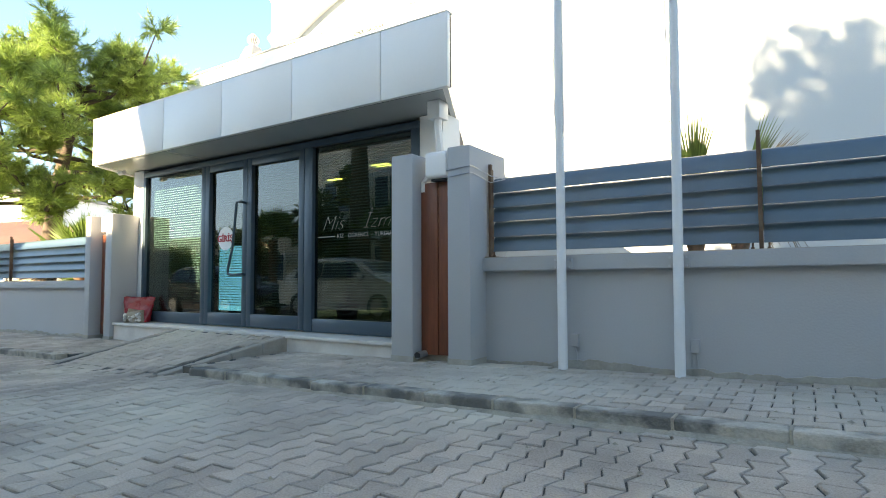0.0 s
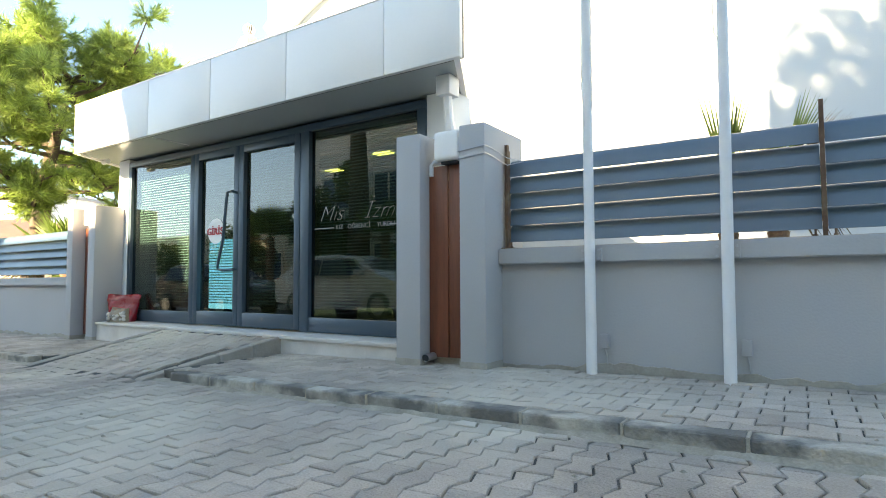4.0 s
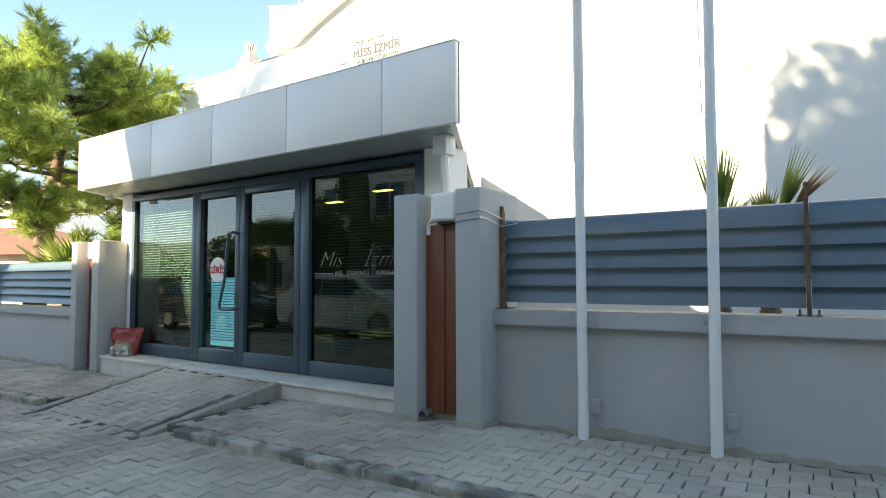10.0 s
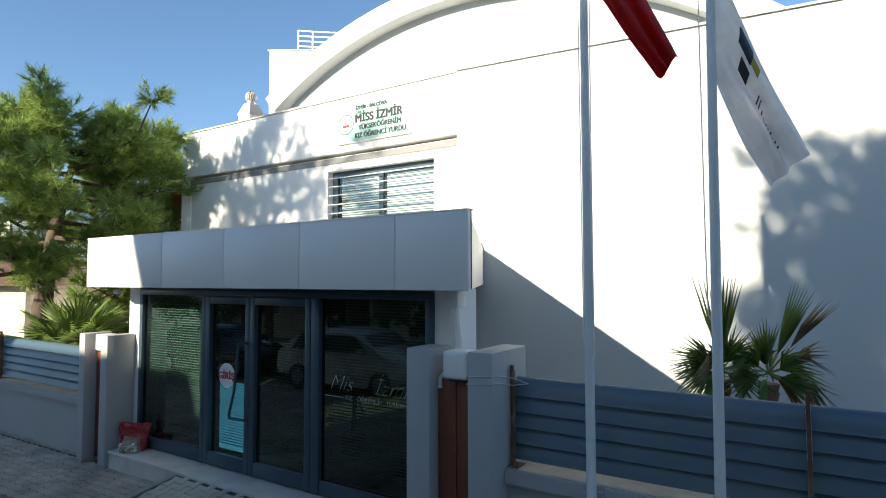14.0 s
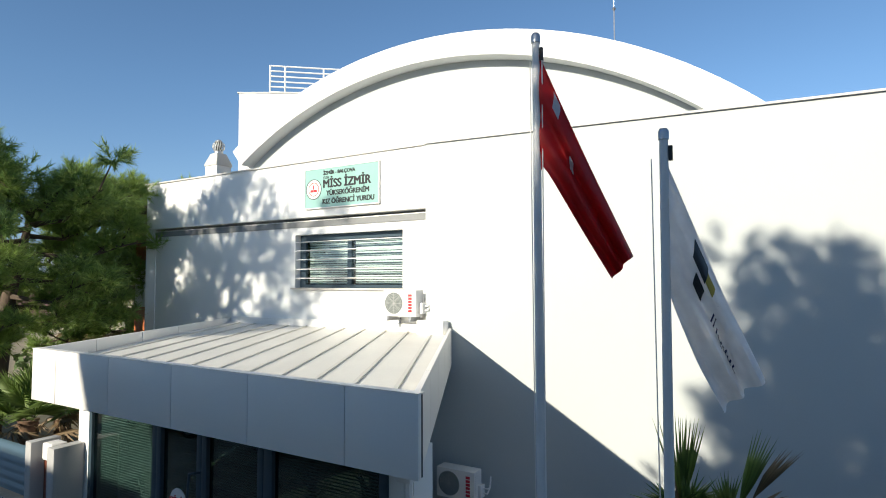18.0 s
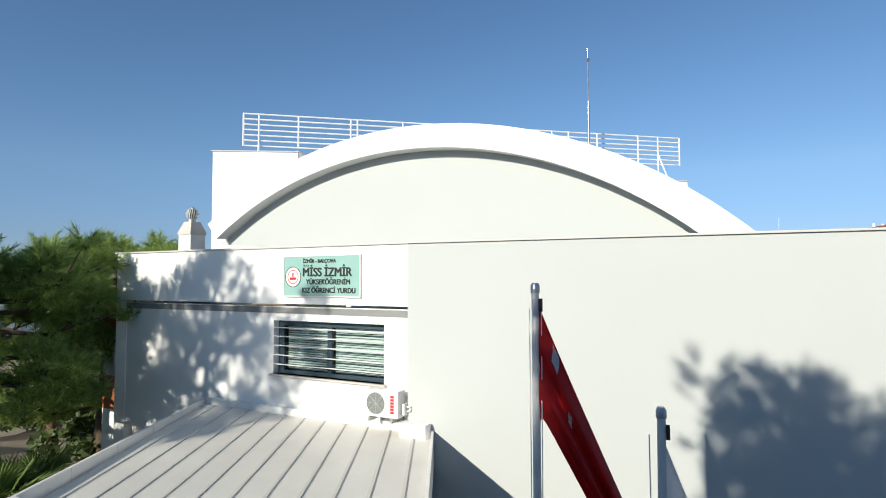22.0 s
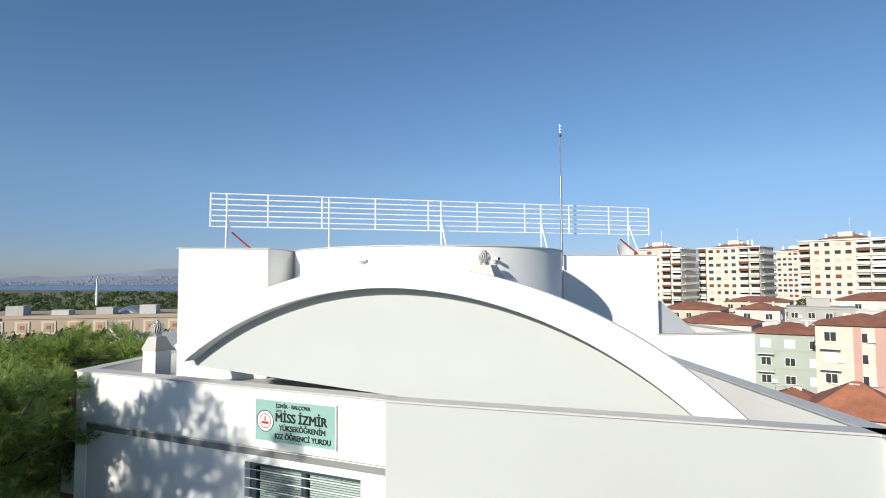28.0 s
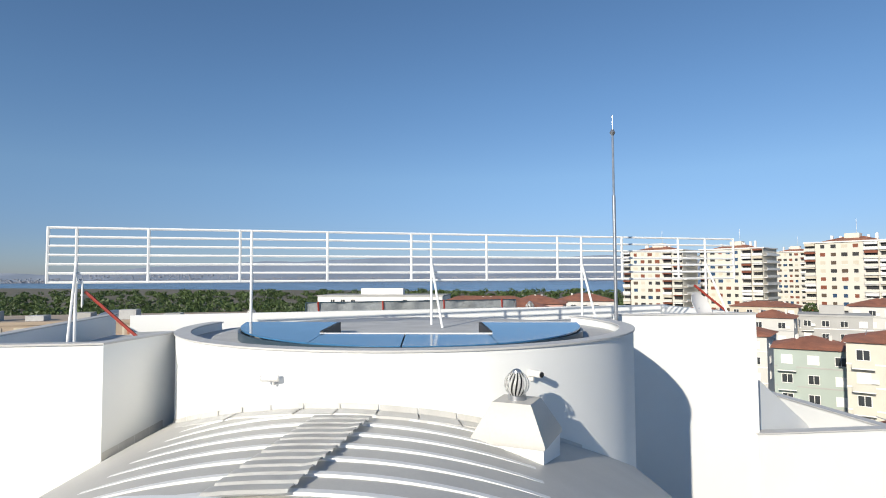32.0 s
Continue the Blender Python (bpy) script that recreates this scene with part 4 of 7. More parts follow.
def indoor_palm(x, y, stem, blades, size, seed, label):
    """A potted plant of stiff narrow leaves behind the glass."""
    rnd = np.random.default_rng(seed)
    t = thing("potted_plant", label, "plant", "hall plants", at=(x, y, FLOOR + 0.012))
    bm = bmesh.new()
    add_tube(bm, [(0, 0, 0), (0, 0, 0.26), (0, 0, 0.28)], [0.12, 0.17, 0.16], 16)
    part("pot", bm, DARKPOT, t, "dark red plant pot")
    tube("stem", [(0, 0, 0.26), (0.02, 0.01, stem * 0.6), (0, 0, stem)], [0.035, 0.03, 0.025], BARK, t, 8)
    for k in range(blades):
        a, el = 2.39996 * k, radians(rnd.uniform(-5, 80))
        d = np.array([math.cos(a) * math.cos(el), math.sin(a) * math.cos(el), math.sin(el)])
        side = np.array([-math.sin(a), math.cos(a), 0]) * 0.022
        o = np.array([0, 0, stem * rnd.uniform(0.72, 1.0)])
        L = size * rnd.uniform(0.7, 1.0)
        V, F = [], []
        for j in range(5):
            f = j / 4
            c = o + d * L * f - np.array([0, 0, 0.45 * L * f * f * (1 - math.sin(el))])
            wd = 1.0 - 0.92 * f ** 2
            V += [tuple(c - side * wd), tuple(c + side * wd)]
        F = [(2 * j, 2 * j + 1, 2 * j + 3, 2 * j + 2) for j in range(4)]
        raw("leaf", V, F, LEAF, t)


DARKPOT = mat("dark_red_pot", (0.10, 0.02, 0.015), 0.5, vary=0.1, bump=0.02)
indoor_palm(-8.0, 5.85, 0.75, 34, 0.62, 71, "dark spiky potted plant beside the hall wall")
indoor_palm(-7.3, 6.1, 0.6, 26, 0.5, 72, "smaller spiky potted plant in the hall")
indoor_palm(-4.05, 6.0, 1.45, 46, 0.75, 73, "tall potted dragon tree behind the large pane")
indoor_palm(-5.4, 6.5, 1.1, 34, 0.6, 74, "potted dragon tree behind the fixed leaf")
poster = thing("door_poster", "pale blue notice with an added glow, hanging behind the door pane", "poster")
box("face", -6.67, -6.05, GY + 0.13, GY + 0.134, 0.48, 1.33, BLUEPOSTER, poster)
box("hanging_bar", -6.68, -6.04, GY + 0.126, GY + 0.138, 1.33, 1.345, FRAME, poster)

# ---- pillars, gates and lamps at the entrance ----
def pillar(x0, x1, y0, y1, z0, z1):
    p = tagged(box("wall_pillar", x0, x1, y0, y1, z0, z1, GREY, bevel=0.012), "grey-blue painted masonry pillar with hairline cracks", "pillar", kind="structure")
    box("base_stain", x0 - 0.003, x1 + 0.003, y0 - 0.003, y1, z0, pz(x0, 4.7) + 0.05, STAIN, p)
    return p


pillar(-3.22, -2.975, 4.73, 5.10, -0.1, 2.03)
pillar(-2.60, -2.37, 4.73, 5.40, -0.1, 2.035)
pillar(-9.22, -9.06, 4.83, 5.22, -0.3, 1.86)
pillar(-8.62, -8.44, 4.83, 5.22, -0.3, 1.86)


def gate(x0, x1, y, z0, z1):
    g = thing("wooden_gate", "red-brown vertical board panel between two pillars", "gate", "gates", at=(x0, y, z0))
    w = (x1 - x0) / 2
    for k in range(2):
        box("board", k * w + 0.002, (k + 1) * w - 0.002, 0.012 * k, 0.03 + 0.012 * k, 0, z1 - z0, WOOD, g, bevel=0.003)
    box("foot_strip", 0, x1 - x0, 0.045, 0.08, -0.1, 0.04, STAIN, g)
    return g


gate(-2.972, -2.603, 4.86, 0.20, 1.765)
gate(-9.057, -8.623, 5.0, 0.08, 1.58)


def post_lamp(x0, y0, z0):
    """A rounded milk-white lamp body on a short bent pipe."""
    lm = thing("pillar_lamp", "milk-white rounded plastic lamp above the gate", "lamp", "gate lamps", at=(x0, y0, z0))
    bm = bmesh.new()
    add_box(bm, 0, 0.25, 0, 0.22, 0, 0.24)
    bmesh.ops.bevel(bm, geom=bm.edges[:], offset=0.04, segments=4, affect="EDGES", profile=0.6)
    part("body", bm, PLASTIC, lm, smooth=True)
    box("collar", 0.05, 0.2, 0.04, 0.18, -0.02, 0.004, RUBBER, lm)
    tube("pipe", [(-0.08, 0.10, -0.10), (-0.08, 0.10, -0.01), (-0.05, 0.10, 0.02), (0.01, 0.10, 0.02)], 0.02, PLASTIC, lm)
    return lm


post_lamp(-2.865, 4.76, 1.785)
post_lamp(-8.98, 4.93, 1.61)
cam_pipe = thing("drain_pipe", "short grey pipe stub at the foot of the gate", "pipe", at=(-2.93, 4.79, 0.205))
tube("stub", [(0, 0.08, 0.0), (0, 0.0, 0.0), (0, -0.05, -0.005)], 0.030, STEEL2, cam_pipe, 12)
tube("bore", [(0, -0.045, -0.0035), (0, -0.053, -0.0055)], 0.03, RUBBER, cam_pipe, 12)


# ---- fence walls, slats and posts ----
def fence_wall(name, x0, x1, dz):
    def f(x):
        return dz + 0.004 * (x - x0)
    w = tagged(prism(name, [(x0, 5.0), (x1, 5.0), (x1, 5.2), (x0, 5.2)], -0.6, lambda x, y: 0.95 + f(x), GREY), "grey-blue painted low wall with a projecting cap", "wall", kind="structure")
    bm = bmesh.new()
    add_prism(bm, [(x0, 4.935), (x1, 4.935), (x1, 5.26), (x0, 5.26)], lambda x, y: 0.945 + f(x), lambda x, y: 1.065 + f(x))
    bmesh.ops.recalc_face_normals(bm, faces=bm.faces)
    bmesh.ops.bevel(bm, geom=bm.edges[:], offset=0.008, segments=2, affect="EDGES")
    part("cap", bm, GREY, w)
    prism("cap_top", [(x0, 4.96), (x1, 4.96), (x1, 5.25), (x0, 5.25)], lambda x, y: 1.0655 + f(x), lambda x, y: 1.069 + f(x), STAIN, w, "bare dusty top of the cap")
    # ragged strip of bare cement along the foot
    bm = bmesh.new()
    n = int((x1 - x0) * 24)
    rnd = random.Random(7)
    lo, hi = [], []
    for k in range(n + 1):
        x = x0 + (x1 - x0) * k / n
        h = pz(x, 5) + 0.028 + 0.014 * rnd.random() + 0.05 * noise.noise(Vector((x * 1.1, 3, 0))) + 0.045 * noise.noise(Vector((x * 5.3, 9, 0)))
        lo.append([bm.verts.new((x, y, pz(x) - 0.05)) for y in (4.992, 5.01)])
        hi.append([bm.verts.new((x, y, h + e)) for y, e in ((4.992, 0), (5.01, 0.004))])
    for k in range(n):
        bm.faces.new((lo[k][0], lo[k + 1][0], hi[k + 1][0], hi[k][0]))
        bm.faces.new((hi[k][0], hi[k + 1][0], hi[k + 1][1], hi[k][1]))
    part("foot_strip", bm, STAIN, w, "bare flaking cement at the wall foot")
    return w


def slat_mesh(length, h=0.144, depth=0.10):
    bm = bmesh.new()
    prof = []
    for k in range(9):
        a = math.pi * k / 8
        prof.append((-depth * (1 - k / 8) ** 1.2 - 0.03 * math.sin(a), h * (1 - math.cos(a)) / 2))
    rings = [[bm.verts.new((x, y, z)) for y, z in prof] for x in (0, length)]
    for i in range(8):
        f = bm.faces.new((rings[0][i], rings[1][i], rings[1][i + 1], rings[0][i + 1]))
        f.smooth = True
    bmesh.ops.recalc_face_normals(bm, faces=bm.faces)
    bmesh.ops.solidify(bm, geom=bm.faces[:], thickness=0.004)
    return bm


def slat_fence(xs, dz, ends):
    """Slats between posts at the given places; ends: where the slats start and stop."""
    fence = thing("slat_fence", "blue-grey curved metal slats on rusty steel posts", "fence", "slat fences")
    y = 5.09
    cuts = [ends[0]] + [x for x in xs if ends[0] + 0.1 < x < ends[1] - 0.1] + [ends[1]]
    for a, b in zip(cuts, cuts[1:]):
        for k in range(5):
            s = part("slat", slat_mesh(b - a - 0.03), SLAT, fence)
            s.location = (a + 0.015, y + 0.075, 1.125 + dz + 0.131 * k + 0.002 * ((k * 7) % 3))
    for x in xs:
        base = 1.07 + dz
        post = box("post", x - 0.012, x + 0.012, y - 0.062, y - 0.03, base, 1.905 + dz, RUST, fence, "rust-streaked flat steel post")
        box("rear_flat", x - 0.013, x + 0.013, y - 0.029, y - 0.012, base, 1.86 + dz, RUST, post)
        box("base_plate", x - 0.07, x + 0.07, y - 0.10, y + 0.05, base, base + 0.008, RUST, post)
        for bx in (-0.05, 0.05):
            rod("bolt", (x + bx, y - 0.075, base), (x + bx, y - 0.075, base + 0.05), 0.007, RUST, post, seg=6)
            rod("nut", (x + bx, y - 0.075, base + 0.008), (x + bx, y - 0.075, base + 0.02), 0.013, RUST, post, seg=6)
    return fence


fence_wall("wall_fence_right", -2.37, 16.0, 0.0)
fence_wall("wall_fence_left", -36.0, -9.22, -0.285)
slat_fence([-2.34, -0.235, 1.9, 4.0, 6.1, 8.2], 0.0, (-2.36, 10.0))
slat_fence([-12.5, -15.6, -18.7, -21.8, -24.9, -28.0], -0.19, (-30.0, -9.24))

wire = thing("tie_wire", "thin wire looped twice round the pillar and the fence post", "wire")
for z in (1.83, 1.77):
    tube("loop", [(-2.606, 4.8, z), (-2.605, 4.724, z), (-2.365, 4.722, z + 0.02), (-2.362, 4.8, z + 0.018), (-2.33, 5.03, z - 0.03), (-2.20, 5.06, 1.76)], 0.004, STEEL2, wire, 5)

# ---- flagpoles and flags ----
def flagpole(x, y, top, tie, lean=0.0):
    p = thing("flagpole", "tall pale grey tapered flagpole clamped to the wall cap", "flagpole", "flagpoles", at=(x, y, pz(x, 4.9)))
    h = top - pz(x, 4.9)
    tube("shaft", [(0, 0, -0.02), (lean * 0.55, 0, h * 0.55), (lean, 0, h - 0.07)], [0.037, 0.033, 0.029], STEEL, p, 16)
    tube("cap", [(lean, 0, h - 0.075), (lean, 0, h - 0.02), (lean, 0, h)], [0.036, 0.036, 0.024], STEEL2, p, 16)
    zc = 1.0 - pz(x, 4.9)
    clamp = box("clamp", -0.072, 0.072, 0.02, 0.055, zc - 0.045, zc + 0.045, GREY, p)
    for bx in (-0.056, 0.056):
        for bz in (-0.03, 0.03):
            rod("bolt", (bx, 0.02, zc + bz), (bx, 0.008, zc + bz), 0.009, STEEL2, clamp, seg=6)
    box("pulley", lean + 0.03, lean + 0.055, -0.012, 0.012, h - 0.22, h - 0.12, RUBBER, p)
    tube("halyard", [(0.05, -0.005, h - 0.15), (0.042, -0.01, h * 0.6), (0.041, -0.01, tie), (0.036, -0.02, tie - 0.05), (-0.034, -0.02, tie + 0.1), (-0.041, -0.01, h * 0.55), (-0.048, 0, h - 0.2)], 0.0045, PLASTIC, p, 5)
    return p


flagpole(-1.618, 4.88, 5.97, 1.9)
flagpole(-0.752, 4.885, 5.11, 2.1, 0.034)


def flag(name, label, hoist, hlen, tip_top, tip_bottom, material, marks, lettering="", gather=0.8):
    """A limp flag: hoist edge on the pole, folds gathered towards the drooping tip."""
    f = thing(name, label, "flag", "flags")
    nu, nv = 44, 26
    hoist, tt, tb = Vector(hoist), Vector(tip_top), Vector(tip_bottom)
    hb = hoist - Vector((0, 0, hlen))

    def at(u, v):
        p = hoist.lerp(tt, u) + (hb - hoist).lerp(tb - tt, u ** gather) * v
        sag = math.sin(u * math.pi) * 0.05
        fold = math.sin(v * 15 + u * 2.5) * (0.012 + 0.05 * u) * (1 - 0.2 * u)
        fold2 = math.sin(v * 7 - u * 9) * 0.02 * u
        dirn = (tt - hoist)
        nrm = Vector((-dirn.y, dirn.x, 0)).normalized() if abs(dirn.x) + abs(dirn.y) > 0.01 else Vector((0, 1, 0))
        return p + nrm * (fold + fold2) + Vector((0.01 * math.sin(v * 11 + 1) * u, 0, -sag * (0.4 + 0.6 * v)))

    def patch(nm, u0, u1, v0, v1, m, lift, label2=""):
        bm = bmesh.new()
        k, j = max(2, int(nu * (u1 - u0))), max(2, int(nv * (v1 - v0)))
        g = [[bm.verts.new(at(u0 + (u1 - u0) * a / k, v0 + (v1 - v0) * b / j)) for a in range(k + 1)] for b in range(j + 1)]
        for b in range(j):
            for a in range(k):
                fc = bm.faces.new((g[b][a], g[b][a + 1], g[b + 1][a + 1], g[b + 1][a]))
                fc.smooth = True
        bmesh.ops.recalc_face_normals(bm, faces=bm.faces)
        bmesh.ops.solidify(bm, geom=bm.faces[:], thickness=lift)
        return part(nm, bm, m, f, label2)

    patch("cloth", 0, 1, 0, 1, material, 0.003)
    for u0, u1, v0, v1, m in marks:
        patch("mark", u0, u1, v0, v1, m, 0.009)
    if lettering:
        # letters bent onto the cloth, reading outwards from the pole
        ob = words("lettering", lettering, 0.36, Matrix.Identity(4), NAVY, f, 0.0)
        side = (at(0.7, 0.5) - at(0.7, 0.4)).cross(at(0.8, 0.4) - at(0.7, 0.4)).normalized()
        side *= -0.008 if side.y > 0 else 0.008
        for v in ob.data.vertices:
            v.co = at(0.56 + 0.40 * v.co.x / 1.05, 0.46 - v.co.y * 0.95) + side
    return f


flag("red_flag", "limp red flag with a white mark, hanging from the pole", (-1.59, 4.87, 5.80), 0.94, (-0.97, 5.02, 4.26), (-1.10, 4.99, 4.10), REDCLOTH, [(0.17, 0.24, 0.04, 0.24, WHITECLOTH), (0.40, 0.44, 0.34, 0.52, WHITECLOTH)], "", 0.5)
flag("white_flag", "limp white flag with dark marks, hanging from the pole", (-0.695, 4.88, 4.86), 0.88, (-0.18, 5.08, 3.46), (-0.42, 5.02, 3.24), WHITECLOTH, [(0.30, 0.44, 0.10, 0.28, INK), (0.36, 0.46, 0.32, 0.44, INK), (0.44, 0.52, 0.16, 0.26, MUSTARD)], "inşaat")


def junction(x, z):
    j = thing("junction_box", "small white electrical box on the fence wall", "electrical box", "wall boxes", at=(x, 5.0, z))
    box("body", -0.03, 0.03, -0.04, 0, -0.05, 0.05, GREY, j, bevel=0.006)
    box("lid", -0.026, 0.026, -0.046, -0.04, -0.044, 0.044, GREY, j)
    tube("cable", [(0.0, -0.02, -0.05), (0.01, -0.012, -0.10), (0.015, -0.01, -0.16)], 0.006, GREY, j, 6)


junction(-1.555, 0.39)
junction(-0.665, 0.395)


# red bag of stones on the slab
def gravel_bag():
    b = thing("gravel_bag", "torn red and clear sack half full of stones on the slab", "bag")
    b.matrix_world = pose(-8.14, 5.06, FLOOR + 0.005, 0, 0, 32)

    def pouch(nm, z0, z1, w0, w1, d0, d1, lean, material, label2, seed):
        bm = bmesh.new()
        n, m = 28, 9
        rows = []
        for j in range(m + 1):
            f = j / m
            z, w, d = z0 + (z1 - z0) * f, w0 + (w1 - w0) * f, d0 + (d1 - d0) * f ** 0.7
            row = []
            for i in range(n):
                a = 2 * math.pi * i / n
                c, sn = math.cos(a), math.sin(a)
                x = math.copysign(abs(c) ** 0.5, c) * w / 2
                y = math.copysign(abs(sn) ** 0.7, sn) * d / 2
                wr = noise.noise(Vector((x * 14, z * 16, seed + y * 9)))
                row.append(bm.verts.new((x + 0.012 * wr, y + lean * z + 0.018 * wr, z + 0.014 * f * math.sin(x * 40 + seed) - 0.03 * f * f * (1 - (2 * x / w) ** 2))))
            rows.append(row)
        for p, q in zip(rows, rows[1:]):
            for i in range(n):
                bm.faces.new((p[i], p[(i + 1) % n], q[(i + 1) % n], q[i]))
        bm.faces.new(rows[0][::-1])
        bm.faces.new(rows[-1])
        part(nm, bm, material, b, label2, smooth=True)

    pouch("sack", 0.0, 0.37, 0.34, 0.47, 0.17, 0.035, 0.16, REDPLASTIC, "creased red plastic sack", 2)
    pouch("window", 0.0, 0.19, 0.30, 0.22, 0.30, 0.20, 0.04, CLEARSACK, "clear dusty lower part filled with stones", 7)
    rnd = random.Random(3)
    for k in range(26):
        bm = bmesh.new()
        bmesh.ops.create_icosphere(bm, subdivisions=1, radius=rnd.uniform(0.014, 0.03))
        for v in bm.verts:
            v.co *= 1 + 0.3 * noise.noise(v.co * 40 + Vector((k, 0, 0)))
        o = part("stone", bm, MARBLE if k % 3 else STAIN, b)
        o.location = (rnd.uniform(-0.11, 0.11), rnd.uniform(-0.15, -0.13), rnd.uniform(0.02, 0.12))


REDPLASTIC = mat("red_plastic_sack", (0.29, 0.012, 0.018), 0.28, vary=0.12, scale=9, fine=60, bump=0.15)
CLEARSACK = mat("dusty_clear_sack", (0.30, 0.23, 0.16), 0.3, vary=0.3, scale=14, fine=70, bump=0.4)
gravel_bag()


# ---- things on the roof ----
def turbine(name_label, x, y, z0, w, h_box, taper=0.55, shaft=0.62):
    """A chimney-like base with a bulbous wind turbine on it."""
    v = thing("roof_ventilator", name_label, "ventilator", "wind ventilators", at=(x, y, z0))
    hw = w / 2
    box("shaft", -hw, hw, -hw, hw, 0, h_box * shaft, WHITE, v)
    bm = bmesh.new()
    lo = [bm.verts.new((sx * (hw + 0.02), sy * (hw + 0.02), h_box * shaft)) for sx, sy in ((-1, -1), (1, -1), (1, 1), (-1, 1))]
    mid = [bm.verts.new((sx * (hw + 0.02), sy * (hw + 0.02), h_box * (shaft + 0.04))) for sx, sy in ((-1, -1), (1, -1), (1, 1), (-1, 1))]
    hi = [bm.verts.new((sx * hw * taper, sy * hw * taper, h_box)) for sx, sy in ((-1, -1), (1, -1), (1, 1), (-1, 1))]
    for a, b in ((lo, mid), (mid, hi)):
        for i in range(4):
            bm.faces.new((a[i], a[(i + 1) % 4], b[(i + 1) % 4], b[i]))
    bm.faces.new(lo[::-1])
    bm.faces.new(hi)
    part("hood", bm, ROOFM, v, "dusty sheet-metal hood")
    r, zc = 0.17, h_box + 0.20
    tube("neck", [(0, 0, h_box - 0.01), (0, 0, h_box + 0.06)], 0.12, STEEL2, v, 16)
    n = 18
    tb = tube("core", [(0, 0, h_box + 0.05), (0, 0, h_box + 0.34)], 0.09, DARK, v, 12)
    for i in range(n):
        bm = bmesh.new()
        prev = None
        for k in range(9):
            t = k / 8
            a = 2 * math.pi * i / n + 0.35 * t
            rr = r * math.sin(math.pi * (0.14 + 0.74 * t)) ** 0.8
            z = zc - 0.15 + 0.31 * t
            row = [bm.verts.new((rr * math.cos(a + d), rr * math.sin(a + d), z)) for d in (0, 0.2)]
            if prev:
                bm.faces.new((prev[0], prev[1], row[1], row[0]))
            prev = row
        bmesh.ops.solidify(bm, geom=bm.faces[:], thickness=0.004)
        part("vane", bm, SEAM, tb)
    tube("crown", [(0, 0, zc + 0.15), (0, 0, zc + 0.18), (0, 0, zc + 0.20)], [0.07, 0.06, 0.015], STEEL2, v, 12)
    return v


turbine("white boxed wind ventilator on the corner of the parapet roof", -13.12, 10.92, 6.0, 0.46, 1.52, 0.62, 0.77)
turbine("white boxed wind ventilator on the barrel roof", -5.68, 15.02, 8.05, 0.92, 1.27)
turbine("small wind ventilator on the far roof", -18.8, 24.5, 8.0, 0.5, 1.4)
turbine("small wind ventilator on the far roof", -9.2, 28.8, 8.4, 0.5, 1.2)


def cctv(x, y, z, ang):
    c = thing("security_camera", "small white bullet camera on the curved wall", "camera", "security cameras", at=(x, y, z))
    d = Vector((math.cos(radians(ang)), math.sin(radians(ang)), 0))
    nrm = (Vector((x - CX, y - CY, 0))).normalized()
    tube("arm", [(0, 0, -0.10), nrm * 0.06 + Vector((0, 0, -0.10)), nrm * 0.10], 0.022, PLASTIC, c)
    p0 = nrm * 0.12
    tube("body", [p0 - d * 0.10, p0 + d * 0.14], 0.05, PLASTIC, c, 14)
    tube("lens", [p0 + d * 0.141, p0 + d * 0.15], 0.04, RUBBER, c, 14)


def on_drum(ang):
    return CX + CR * math.cos(radians(ang)), CY + CR * math.sin(radians(ang))


cctv(*on_drum(273), 9.50, 205)
cctv(*on_drum(319), 9.52, 330)

# skylight of blue reflecting panes on the drum
sky_l = thing("roof_skylight", "flat horseshoe skylight of mirror-glass panes, sky blue in their colour", "skylight")


def in_drum(w, d):
    """Metres across and behind the drum's centre, square to the barrel."""
    return CX + ACROSS.x * w + AXIS.x * d, CY + ACROSS.y * w + AXIS.y * d


GR, GH, GW, GB, GF = 4.05, 3.6, 1.5, -0.35, -2.45


def sky_pane(w0, w1, back):
    """One pane: a stretch of the round front edge, straight at the back."""
    arc = [(w0 + (w1 - w0) * k / 16) for k in range(17)]
    poly = [in_drum(w, -GR * math.sqrt(max(0.0, 1 - (w / GH) ** 2))) for w in arc] + [in_drum(w1, back), in_drum(w0, back)]
    return prism("pane", poly, lambda x, y: 9.86 + 0.02 * (AXIS.x * (x - CX) + AXIS.y * (y - CY) + GR), lambda x, y: 9.885 + 0.02 * (AXIS.x * (x - CX) + AXIS.y * (y - CY) + GR), SKYPANE, sky_l)


sky_pane(-GH + 0.02, -GW - 0.012, GB)
sky_pane(GW + 0.012, GH - 0.02, GB)
for w0, w1 in ((-GW, -0.012), (0.012, GW)):
    sky_pane(w0, w1, GF)
bm = bmesh.new()
rows = []
for k in range(61):
    a = radians(180 + 180 * k / 60)
    rows.append([bm.verts.new((*in_drum((GH + e) * math.cos(a), (GR + e) * math.sin(a)), z)) for e, z in ((0.05, 9.70), (0.05, 9.87), (0.002, 9.87), (0.002, 9.70))])
for p, q in zip(rows, rows[1:]):
    for i in range(4):
        bm.faces.new((p[i], q[i], q[(i + 1) % 4], p[(i + 1) % 4]))
part("curb", bm, FRAME, sky_l, "dark sealed edge round the panes")
